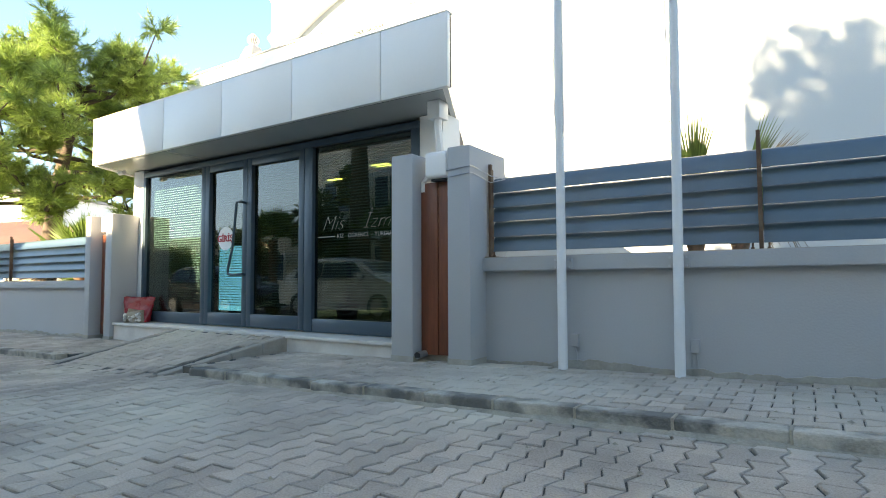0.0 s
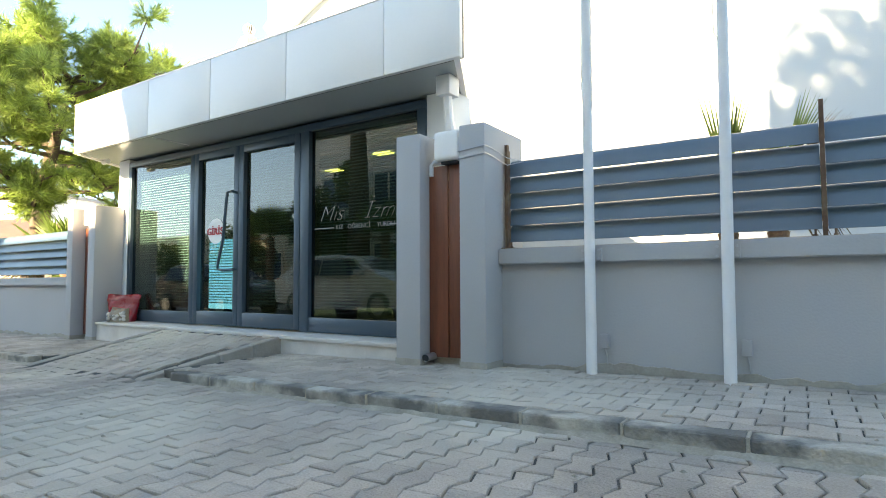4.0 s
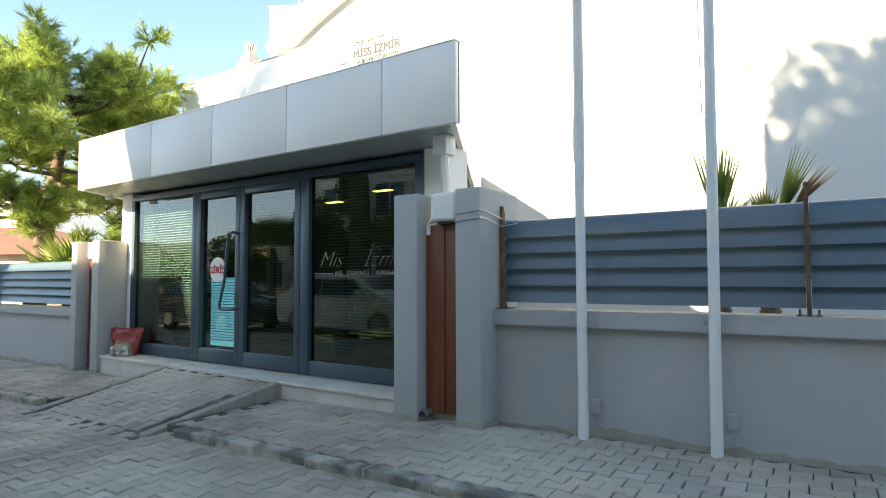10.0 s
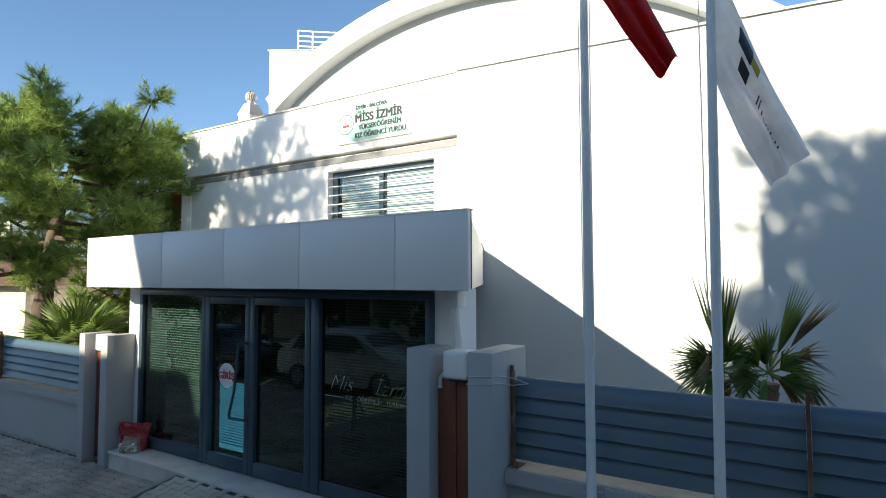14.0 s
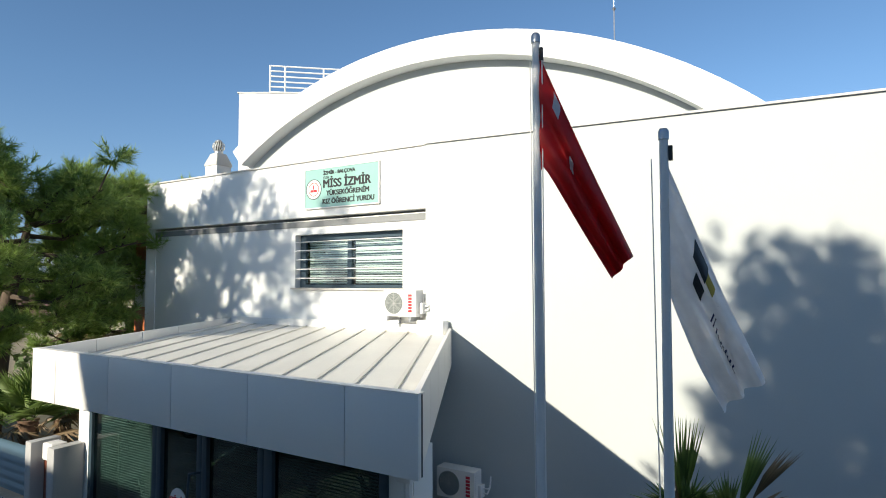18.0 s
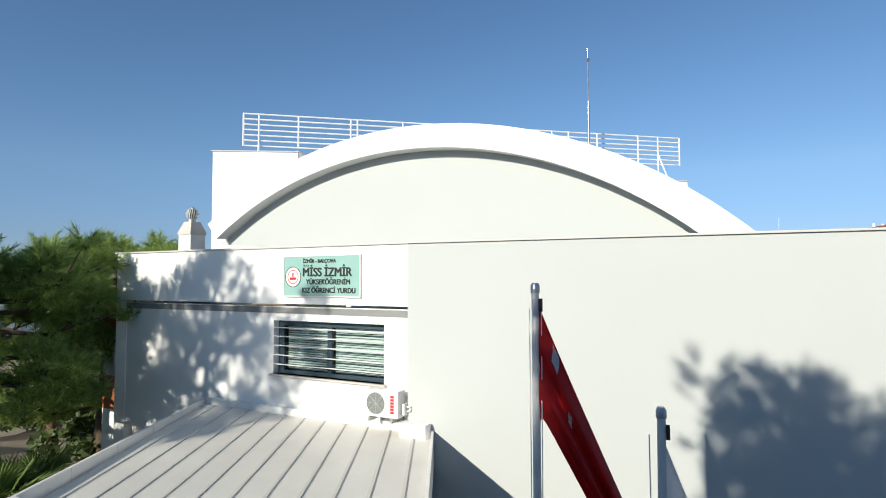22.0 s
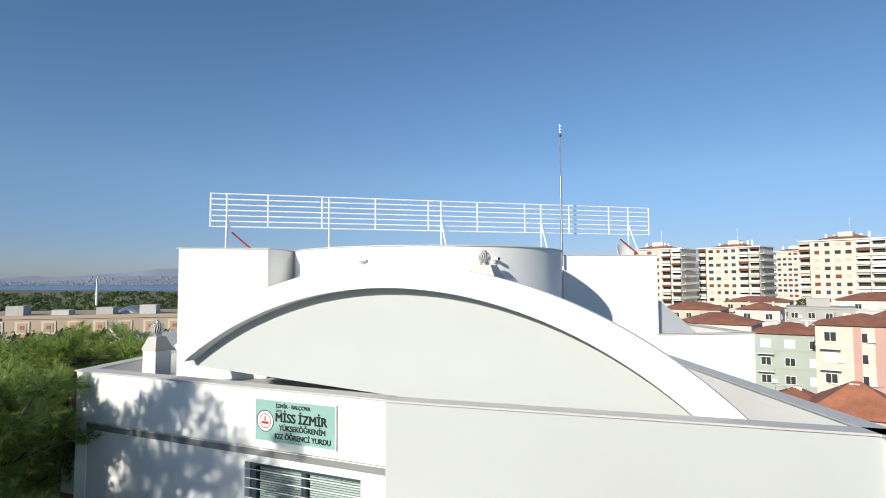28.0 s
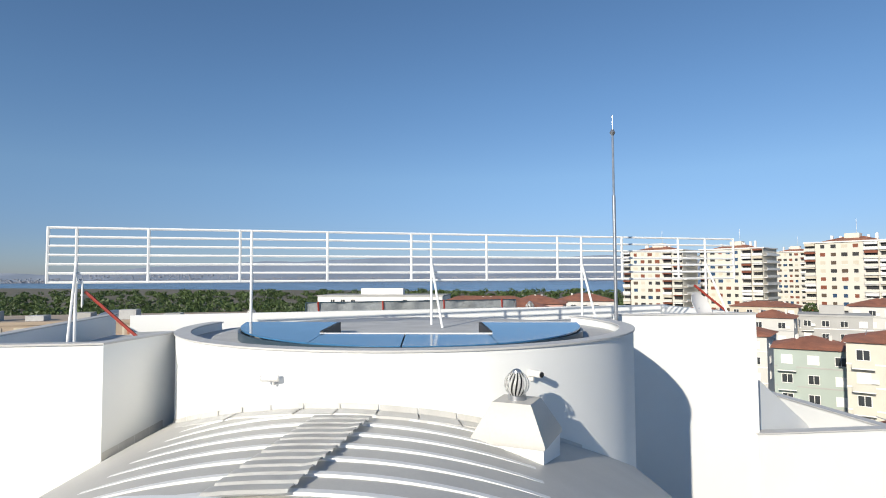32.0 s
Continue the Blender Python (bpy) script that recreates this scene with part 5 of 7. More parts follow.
for w0, w1, d0, d1 in ((-GW - 0.06, GW + 0.06, GF, GF + 0.06), (-GW - 0.06, -GW, GF + 0.06, GB), (GW, GW + 0.06, GF + 0.06, GB), (-3.55, -GW - 0.06, GB, GB + 0.06), (GW + 0.06, 3.55, GB, GB + 0.06)):
    prism("inner_curb", [in_drum(w0, d0), in_drum(w1, d0), in_drum(w1, d1), in_drum(w0, d1)], 9.70, 9.93 if d0 == GF else 9.96, DARK if d1 == GB else PANEL, sky_l)

# long open rail frame on struts
ra, rb = Vector((-16.1, 15.4, 0)), Vector((-2.38, 27.05, 0))
rail = thing("rooftop_frame", "long white welded rail frame on slanted roof struts", "frame")
RZ0, RZ1 = 10.85, 12.03
for k in range(7):
    z = RZ0 + (RZ1 - RZ0) * k / 6
    rod("bar", ra + Vector((0, 0, z)), rb + Vector((0, 0, z)), 0.03, RAIL, rail, seg=6)
for s in (0.0, 0.03, 0.108, 0.215, 0.229, 0.326, 0.442, 0.471, 0.555, 0.67, 0.711, 0.783, 0.889, 0.942, 1.0):
    p = ra.lerp(rb, s)
    rod("upright", p + Vector((0, 0, RZ0 - 0.02)), p + Vector((0, 0, RZ1 + 0.02)), 0.034, RAIL, rail, seg=6)
fw = Vector(((rb - ra).y, -(rb - ra).x, 0)).normalized()
for s, shift in ((0.03, 0.5), (0.229, 0.15), (0.471, 1.2), (0.711, 0.9), (0.942, 1.1)):
    p = ra.lerp(rb, s)
    rod("leg", p + Vector((0, 0, 9.4)), p + Vector((0, 0, RZ0)), 0.032, RAIL, rail, seg=8)
    rod("strut", p + fw * shift + Vector((0, 0, 9.35)), p + Vector((0, 0, RZ0 + 0.45)), 0.03, RAIL, rail, seg=8)
for s in (0.05, 0.93):
    p = ra.lerp(rb, s)
    rod("brace", p + Vector((0.9, 0.75, 9.45)) + fw * 0.4, p + Vector((-0.15, -0.1, 10.65)), 0.035, REDBAR, rail, seg=6, label="red-oxide steel brace")

mast = thing("lightning_mast", "thin steel lightning mast on the roof", "mast", at=(-5.38, 23.15, 9.45))
rod("lower_tube", (0, 0, 0), (0, 0, 3.6), 0.045, STEEL2, mast, seg=10)
rod("upper_tube", (0, 0, 3.6), (0, 0, 5.3), 0.03, STEEL2, mast, seg=8)
rod("rod_tip", (0, 0, 5.3), (0, 0, 5.75), 0.012, STEEL2, mast, seg=6)
tube("tip_bulb", [(0, 0, 5.2), (0, 0, 5.28), (0, 0, 5.36)], [0.03, 0.075, 0.03], STEEL2, mast, 10)


def dish(x, y, z, r, ang, tilt=25):
    d = thing("satellite_dish", "grey satellite dish on a short mount", "dish", "dishes", at=(x, y, z))
    bm = bmesh.new()
    n = 18
    prev = None
    for k in range(5):
        rr = r * k / 4
        row = [bm.verts.new((rr * math.cos(2 * math.pi * i / n), rr * math.sin(2 * math.pi * i / n), 0.28 * rr * rr / r)) for i in range(n)] if k else [bm.verts.new((0, 0, 0))]
        if prev:
            for i in range(n):
                j = (i + 1) % n
                if len(prev) == 1:
                    bm.faces.new((prev[0], row[i], row[j]))
                else:
                    bm.faces.new((prev[i], row[i], row[j], prev[j]))
        prev = row
    bmesh.ops.transform(bm, matrix=Matrix.Translation((0, 0, r * 1.1)) @ pose(0, 0, 0, 90 - tilt, 0, ang), verts=bm.verts)
    bmesh.ops.solidify(bm, geom=bm.faces[:], thickness=0.01)
    part("bowl", bm, STEEL, d, smooth=True)
    rod("post", (0, 0, 0), (0, 0, r * 1.1), 0.03, STEEL2, d, seg=6)


dish(-3.4, 26.0, 9.5, 0.45, 60)

# grey sheeting stretched behind the roof
SHEETING = mat("clouded_sheeting", (0.50, 0.515, 0.51), 0.25, vary=0.25, scale=1.2, fine=12, bump=0.4)
tarp = thing("tarpaulin_screen", "grey translucent sheeting stretched between red posts", "screen")
ta, tb_ = Vector((-15.98, 24.07, 0)), Vector((-9.78, 28.9, 0))
bm = bmesh.new()
g = [[bm.verts.new(ta.lerp(tb_, i / 40) + Vector((0.06 * math.sin(i * 1.7), 0.06 * math.cos(i * 1.1), 9.35 + 0.68 * j / 6)))  for i in range(41)] for j in range(7)]
for j in range(6):
    for i in range(40):
        bm.faces.new((g[j][i], g[j][i + 1], g[j + 1][i + 1], g[j + 1][i]))
bmesh.ops.solidify(bm, geom=bm.faces[:], thickness=0.01)
part("sheet", bm, SHEETING, tarp, smooth=True)
tube("frame_tube", [ta + Vector((0, 0, 9.4)), ta + Vector((0, 0, 10.04)), ta + Vector((0.02, 0, 10.05)), tb_ + Vector((-0.02, 0, 10.05)), tb_ + Vector((0, 0, 10.04)), tb_ + Vector((0, 0, 9.4))], 0.022, FRAME, tarp, 6, "thin dark frame round the sheeting")
for k in range(4):
    p = ta.lerp(tb_, 0.06 + 0.29 * k)
    rod("post", p + Vector((0, 0.1, 8.6)), p + Vector((0, -0.08, 10.08)), 0.035, REDBAR, tarp, seg=6)
tagged(prism("wall_rear_roof", [(-18, 24.5), (-7, 32), (-9, 36), (-21, 28)], -8, 9.35, WHITE), "white rear part of the building", "wall", kind="structure")


# ---- plants ----
def crown_needles(rnd, centers, per, needle, spread, rad):
    """Needle tufts: short shoots round each centre, each with a spray of thin blades."""
    def unit(v):
        return v / (np.linalg.norm(v, axis=-1, keepdims=True) + 1e-9)

    out = []
    for c, cr in centers:
        d = unit(rnd.normal(size=(per, 3)))
        d[:, 2] = d[:, 2] * 0.7 + 0.14
        p = np.array(c) + d * cr * rnd.uniform(0.35, 1.0, (per, 1))
        ax = unit(d + np.array([0, 0, 0.25]) + rnd.normal(size=(per, 3)) * 0.3)
        w = unit(ax[:, None] + rnd.normal(size=(per, needle, 3)) * spread)
        L = rad * rnd.uniform(0.6, 1.1, (per, needle, 1))
        side = unit(np.cross(w, rnd.normal(size=(per, needle, 3)))) * 0.0095
        b = p[:, None] + ax[:, None] * rnd.uniform(-0.12, 0.12, (per, needle, 1))
        out.append(np.stack([b - side, b + side, b + w * L], axis=2).reshape(-1, 3))
    V = np.concatenate(out)
    return V.tolist(), np.arange(len(V)).reshape(-1, 3).tolist()


def pine(base, height, crown_r, seed, lean=(0, 0), flat=0.6, first=0.45, limbs=14, per=34, needle=17, tufts=5, tuft=1.0):
    rnd = np.random.default_rng(seed)
    t = thing("pine_tree", "broad umbrella pine with fine green needle tufts", "tree", "pines", at=base)
    top = Vector((lean[0], lean[1], height * 0.86))
    pts = [Vector((0, 0, -0.2)), Vector((lean[0] * 0.15 + 0.08, lean[1] * 0.2, height * 0.25)), Vector((lean[0] * 0.5 - 0.06, lean[1] * 0.5, height * 0.55)), top]
    r0 = 0.055 * height ** 0.8
    tube("trunk", pts, [r0 * 1.15, r0 * 0.9, r0 * 0.6, r0 * 0.2], BARK, t, 10)
    centers = []
    for k in range(limbs):
        bm = bmesh.new()
        f = first + (0.97 - first) * k / limbs
        start = pts[1].lerp(pts[2], (f - 0.25) / 0.3) if f < 0.55 else pts[2].lerp(top, (f - 0.55) / 0.31 if f < 0.86 else 1.0)
        a = 2.4 * k + rnd.uniform(-0.5, 0.5)
        reach = crown_r * (0.55 + 0.45 * math.sin(math.pi * min(1, (f - first) / (1 - first) * 0.9 + 0.18))) * rnd.uniform(0.75, 1.1)
        end = start + Vector((math.cos(a) * reach, math.sin(a) * reach, reach * rnd.uniform(0.05, 0.5) * flat + 0.2))
        mid = start.lerp(end, 0.5) + Vector((rnd.uniform(-0.2, 0.2), rnd.uniform(-0.2, 0.2), -0.12 * reach))
        add_tube(bm, [start, mid, end], [r0 * 0.26, r0 * 0.16, r0 * 0.05], 6)
        for m in range(tufts):
            q = mid.lerp(end, m / (tufts - 1) * 1.05) + Vector(rnd.normal(size=3) * 0.32 * (0.4 + crown_r / 6))
            q.z += 0.1
            centers.append((q, rnd.uniform(0.5, 0.95) * (0.35 + crown_r / 7) * tuft))
            add_tube(bm, [mid.lerp(end, m / tufts), q], [r0 * 0.1, r0 * 0.04], 4)
        part("limb", bm, BARK, t)
    V, F = crown_needles(rnd, centers, per, needle, 0.5, 0.25)
    raw("crown", V, F, NEEDLE, t)
    return t


pine((-16.75, 7.2, -0.2), 7.1, 3.1, 11, (0.9, 0.5), 0.42, 0.40, 30, 32, 26, 7, 0.68)
pine((-18.6, 12.0, -0.3), 7.9, 2.8, 14, (0.5, 0.1), 0.4, 0.22, 24, 36, 26, 7, 0.72)
# across the street, behind the viewer: these shade the facade
pine((-14.3, -6.2, -0.1), 13.5, 3.3, 21, (0.3, 0.2), 0.5, 0.62, 21, 34, 14, 6, 0.72)
pine((-1.15, -6.3, 0.1), 11.45, 2.8, 22, (0.0, 0.1), 0.5, 0.60, 30, 36, 18, 7, 0.8)


def fan_leaf(rnd, origin, d, stem, size, droop, split, half=115.0, side=None):
    """One fan palm leaf: a stem and a half-round of folded blades."""
    V, F = [], []
    d = d / np.linalg.norm(d)
    up = np.array([0, 0, 1.0])
    side = np.cross(d, up) if side is None else side
    side = side / np.linalg.norm(side) + 1e-9
    nrm = np.cross(side, d)
    hub = origin + d * stem + np.array([0, 0, -droop * stem * 0.3])
    i = len(V)
    w = 0.012
    V += [tuple(origin - side * w), tuple(origin + side * w), tuple(hub + side * w * 0.7), tuple(hub - side * w * 0.7)]
    F.append((i, i + 1, i + 2, i + 3))
    n = max(9, int(26 * half / 115) + 6)
    for k in range(n):
        a = radians(-half + 2 * half * k / (n - 1))
        dr = d * math.cos(a) + side * math.sin(a)
        L = size * (0.75 + 0.25 * math.cos(a)) * rnd.uniform(0.9, 1.08)
        e1 = hub + dr * L * split + nrm * 0.02
        e2 = hub + dr * L + np.array([0, 0, -droop * L * rnd.uniform(0.15, 0.6)])
        a2 = radians(2 * half / (n - 1) * 0.55)
        s1 = (d * math.cos(a + a2) + side * math.sin(a + a2))
        s0 = (d * math.cos(a - a2) + side * math.sin(a - a2))
        i = len(V)
        V += [tuple(hub), tuple(hub + s0 * L * split - nrm * 0.015), tuple(e1), tuple(hub + s1 * L * split - nrm * 0.015), tuple(e2)]
        F += [(i, i + 1, i + 2), (i, i + 2, i + 3), (i + 1, i + 4, i + 2), (i + 2, i + 4, i + 3)]
    return V, F


def fan_palm(base, trunk, leaves, size, seed, dry=3, spread=1.0, label="fan palm with stiff green leaves and a fibrous trunk"):
    rnd = np.random.default_rng(seed)
    t = thing("fan_palm", label, "palm", "palms", at=base)
    bm = bmesh.new()
    k, z = 0, -0.1
    while z < trunk:
        r = 0.15 + 0.05 * math.sin(k * 2.1) ** 2
        add_tube(bm, [(0, 0, z), (0, 0, z + 0.1)], [r * 0.85, r * 1.1], 10)
        z += 0.085
        k += 1
    part("trunk", bm, PALMBARK, t, "shaggy brown trunk")
    for k in range(leaves):
        a = 2.39996 * k
        el = radians(78 - 70 * (k / leaves) ** 0.8 * spread)
        d = np.array([math.cos(a) * math.cos(el), math.sin(a) * math.cos(el), math.sin(el)])
        isdry = k >= leaves - dry
        V, F = fan_leaf(rnd, np.array([0, 0, trunk]), d, size * rnd.uniform(0.6, 0.9), size * rnd.uniform(0.75, 1.0), 0.9 if isdry else 0.25, 0.5)
        raw("leaf", V, F, DRYFROND if isdry else FROND, t, "dry brown hanging leaf" if isdry else "")
    return t




def young_palm(base, trunk, fans, seed, label):
    """A small palm given fan by fan: lean, half spread, stem, size, droop, dry, turn of the fan's face."""
    rnd = np.random.default_rng(seed)
    t = thing("fan_palm", label, "palm", "palms", at=base)
    bm = bmesh.new()
    for k in range(int(trunk / 0.085)):
        r = 0.075 + 0.02 * math.sin(k * 2.1) ** 2
        add_tube(bm, [(0, 0, 0.085 * k - 0.1), (0, 0, 0.085 * k)], [r * 0.85, r * 1.1], 10)
    part("trunk", bm, PALMBARK, t, "shaggy brown trunk")
    for lean, half, stem, size, droop, dry, turn in fans:
        across = np.array([math.cos(radians(33 + turn)), math.sin(radians(33 + turn)), 0])
        d = across * math.sin(radians(lean)) + np.array([0, 0, 1.0]) * math.cos(radians(lean))
        side = across * math.cos(radians(lean)) - np.array([0, 0, 1.0]) * math.sin(radians(lean))
        V, F = fan_leaf(rnd, np.array([0, 0, trunk]), d, stem, size, droop, 0.42, half, side)
        raw("leaf", V, F, DRYFROND if dry else FROND, t, "dry brown hanging leaf" if dry else "")
    return t


young_palm((-0.98, 7.1, -0.1), 1.80, [(-3, 15, 0.14, 0.88, 0.02, 0, 0), (7, 13, 0.16, 0.84, 0.03, 0, 12), (-52, 34, 0.12, 0.48, 0.6, 0, -10), (-62, 45, 0.15, 0.42, 0.9, 0, 8), (-80, 40, 0.15, 0.36, 1.1, 0, 30), (34, 40, 0.12, 0.5, 0.5, 0, -20), (62, 45, 0.16, 0.42, 0.9, 0, 15), (-20, 45, 0.1, 0.45, 0.7, 0, 70), (20, 45, 0.1, 0.45, 0.7, 0, -70), (-48, 40, 0.1, 0.5, 1.1, 1, 40), (-104, 38, 0.08, 0.42, 0.5, 0, 0), (-118, 30, 0.08, 0.45, 0.3, 0, 40), (-98, 36, 0.1, 0.42, 0.5, 0, -45), (112, 34, 0.08, 0.42, 0.4, 0, 10), (100, 36, 0.1, 0.4, 0.5, 0, -50), (72, 38, 0.1, 0.42, 0.8, 0, 60), (-75, 40, 0.1, 0.42, 0.8, 0, -70)], 31, "young fan palm with stiff upright green leaves behind the fence")
young_palm((-0.56, 7.12, -0.1), 1.80, [(-4, 26, 0.12, 0.42, 0.1, 0, 0), (25, 11, 0.22, 0.74, 0.0, 0, 0), (31, 8, 0.2, 0.62, 0.05, 0, 10), (40, 9, 0.34, 0.72, 0.22, 1, 0), (60, 20, 0.3, 0.5, 0.8, 1, 5), (-45, 45, 0.14, 0.42, 0.8, 0, 10), (55, 45, 0.12, 0.45, 0.9, 0, -25), (80, 35, 0.22, 0.45, 1.5, 1, 10), (92, 28, 0.25, 0.42, 1.8, 1, -10), (10, 45, 0.1, 0.42, 0.8, 0, 75), (-15, 45, 0.1, 0.42, 0.8, 0, -75), (-100, 36, 0.08, 0.42, 0.5, 0, 0), (-120, 30, 0.08, 0.42, 0.3, 0, 50), (118, 26, 0.1, 0.5, 0.5, 1, 0), (104, 24, 0.2, 0.5, 0.6, 1, 30), (100, 34, 0.1, 0.4, 0.5, 0, -45), (70, 36, 0.12, 0.45, 0.7, 0, 55)], 35, "young fan palm with half-dry drooping leaves behind the fence")
fan_palm((-21.2, 11.9, -0.3), 2.6, 20, 0.8, 38, 6, 1.25, "slim palm with a hanging skirt of dry leaves")
fan_palm((-13.9, 6.9, -0.3), 1.35, 22, 0.95, 32, 4, 1.05)
fan_palm((-15.6, 8.4, -0.3), 1.0, 16, 0.85, 36, 3, 1.05)
fan_palm((-12.5, -5.6, 0.1), 2.2, 20, 1.0, 33, 3)
fan_palm((-18.6, -5.8, -0.1), 2.6, 20, 1.1, 34, 3)


def bush(base, r, h, seed, n=900, material=None, name="shrub", label="dense green shrub beside the street", category="shrub"):
    rnd = np.random.default_rng(seed)
    t = thing(name, label, category, "greenery", at=base)
    V, F = [], []
    lobes = [(rnd.normal(size=3) * np.array([r, r, h * 0.3]) * 0.45 + np.array([0, 0, h * 0.55]), rnd.uniform(0.35, 0.6)) for _ in range(9)]
    for k in range(n):
        c, q = lobes[rnd.integers(len(lobes))]
        d = rnd.normal(size=3)
        d /= np.linalg.norm(d)
        p = c + d * np.array([r, r, h * 0.5]) * q * rnd.uniform(0.6, 1.0)
        u, w = rnd.normal(size=3), rnd.normal(size=3)
        s = (0.042 if h < 3 else 0.024) * (r + h)
        u, w = u / np.linalg.norm(u) * s, w / np.linalg.norm(w) * s
        i = len(V)
        V += [tuple(p - u), tuple(p + w * 0.6), tuple(p + u), tuple(p - w * 0.6)]
        F.append((i, i + 1, i + 2, i + 3))
    raw("foliage", V, F, material or LEAF, t)
    tube("stem", [(0, 0, -0.2), (0, 0, h * 0.6)], [0.06 * r + 0.03, 0.02], BARK, t, 6)
    return t


bush((-19.5, 12.5, -0.5), 1.5, 2.2, 41, 2000)
bush((-24.0, 13.5, -0.6), 1.8, 2.6, 42, 2000)


# ---- parked cars ----
def car(base, rz, paint, label):
    c = thing("parked_car", label, "car", "parked cars")
    c.matrix_world = pose(*base, 0, 0, rz)
    prof = [(-2.05, 0.35), (-2.10, 0.62), (-2.05, 0.88), (-1.93, 1.02), (-1.72, 1.22), (-1.42, 1.38), (-0.9, 1.47), (-0.1, 1.49), (0.35, 1.42), (0.75, 1.24), (1.12, 1.04), (1.5, 0.95), (1.85, 0.83), (2.04, 0.66), (2.09, 0.45), (2.0, 0.3), (1.0, 0.22), (-1.0, 0.22)]
    bm = bmesh.new()
    rows = []
    for y, ins in ((-0.86, 1), (-0.80, 0), (0.80, 0), (0.86, 1)):
        rows.append([bm.verts.new((x * (0.985 if ins else 1), y * (1.0 if z < 1.0 else 0.84), z - (0.03 if ins and z > 0.9 else 0))) for x, z in prof])
    n = len(prof)
    for a, b in zip(rows, rows[1:]):
        for i in range(n):
            j = (i + 1) % n
            f = bm.faces.new((a[i], a[j], b[j], b[i]))
            f.smooth = True
    bm.faces.new(rows[0])
    bm.faces.new(rows[-1][::-1])
    bmesh.ops.recalc_face_normals(bm, faces=bm.faces)
    part("body", bm, paint, c)
    for sy in (-1, 1):
        for x0, x1, x2, x3 in ((-1.5, -0.55, -0.55, -1.3), (-0.5, 0.9, 0.45, -0.5)):
            bm = bmesh.new()
            q = [bm.verts.new((x, sy * y, z)) for x, y, z in ((x0, 0.868, 1.0), (x1, 0.868, 1.0), (x2, 0.745, 1.37), (x3, 0.745, 1.37))]
            bm.faces.new(q if sy < 0 else q[::-1])
            bmesh.ops.solidify(bm, geom=bm.faces[:], thickness=0.012)
            part("side_window", bm, SKYGLASS, c)
        for wx in (-1.3, 1.28):
            w = tube("wheel", [(wx, sy * 0.70, 0.31), (wx, sy * 0.88, 0.31)], 0.31, RUBBER, c, 24)
            tube("rim", [(wx, sy * 0.86, 0.31), (wx, sy * 0.89, 0.31)], 0.20, STEEL2, w, 16)
        box("headlight", 1.86, 2.03, sy * 0.66 - 0.12, sy * 0.66 + 0.12, 0.64, 0.76, CLEAR, c, bevel=0.02)
        box("tail_light", -2.07, -1.93, sy * 0.68 - 0.11, sy * 0.68 + 0.11, 0.75, 0.95, REDINK, c, bevel=0.02)
        box("mirror", 0.72, 0.84, sy * 0.98 - 0.09, sy * 0.98 + 0.09, 0.98, 1.12, paint, c, bevel=0.02)
    for nm, pts in (("windscreen", ((1.10, 0.995), (0.57, 1.37))), ("rear_window", ((-1.76, 1.03), (-1.47, 1.37)))):
        bm = bmesh.new()
        (xa, za), (xb, zb) = pts
        q = [bm.verts.new(v) for v in ((xa, -0.66, za), (xa, 0.66, za), (xb, 0.60, zb), (xb, -0.60, zb))]
        bm.faces.new(q)
        bmesh.ops.solidify(bm, geom=bm.faces[:], thickness=0.02)
        o = part(nm, bm, SKYGLASS, c)
        o.location = (0.02 if xa > 0 else -0.02, 0, 0.02)
    return c


car((-9.6, -1.0, gz(-9.6)), 0, CARPAINT, "silver hatchback parked across the street")
car((-15.2, -1.05, gz(-15.2)), 0, DARKCAR, "dark hatchback parked across the street")
car((-20.5, 17.5, -2.2), 70, DARKCAR, "dark car parked beside the building")


# ---- buildings ----
def openings(parent, origin, along, out, cols, rows, w, h, material=None, blinds=None, rnd=None):
    """Recessed-looking windows: frame, pane and sill, a child each."""
    ang = math.degrees(math.atan2(along[1], along[0]))
    for j, z in enumerate(rows):
        for i, s in enumerate(cols):
            p = Vector(origin) + Vector((along[0], along[1], 0)) * s
            m = pose(p.x, p.y, z, 0, 0, ang)
            fbm = bmesh.new()
            for x0, x1, z0, z1 in ((-w / 2, w / 2, 0, 0.08), (-w / 2, w / 2, h - 0.08, h), (-w / 2, -w / 2 + 0.08, 0.08, h - 0.08), (w / 2 - 0.08, w / 2, 0.08, h - 0.08), (-0.04, 0.04, 0.08, h - 0.08)):
                add_box(fbm, x0, x1, -0.08, 0.02, z0, z1)
            wo = part("window", fbm, PANEL, parent)
            wo.matrix_local = m
            mm = material or SKYGLASS
            if blinds and rnd.random() < 0.35:
                mm = blinds
            box("pane", -w / 2 + 0.08, w / 2 - 0.08, -0.03, 0.01, 0.08, h - 0.08, mm, wo)


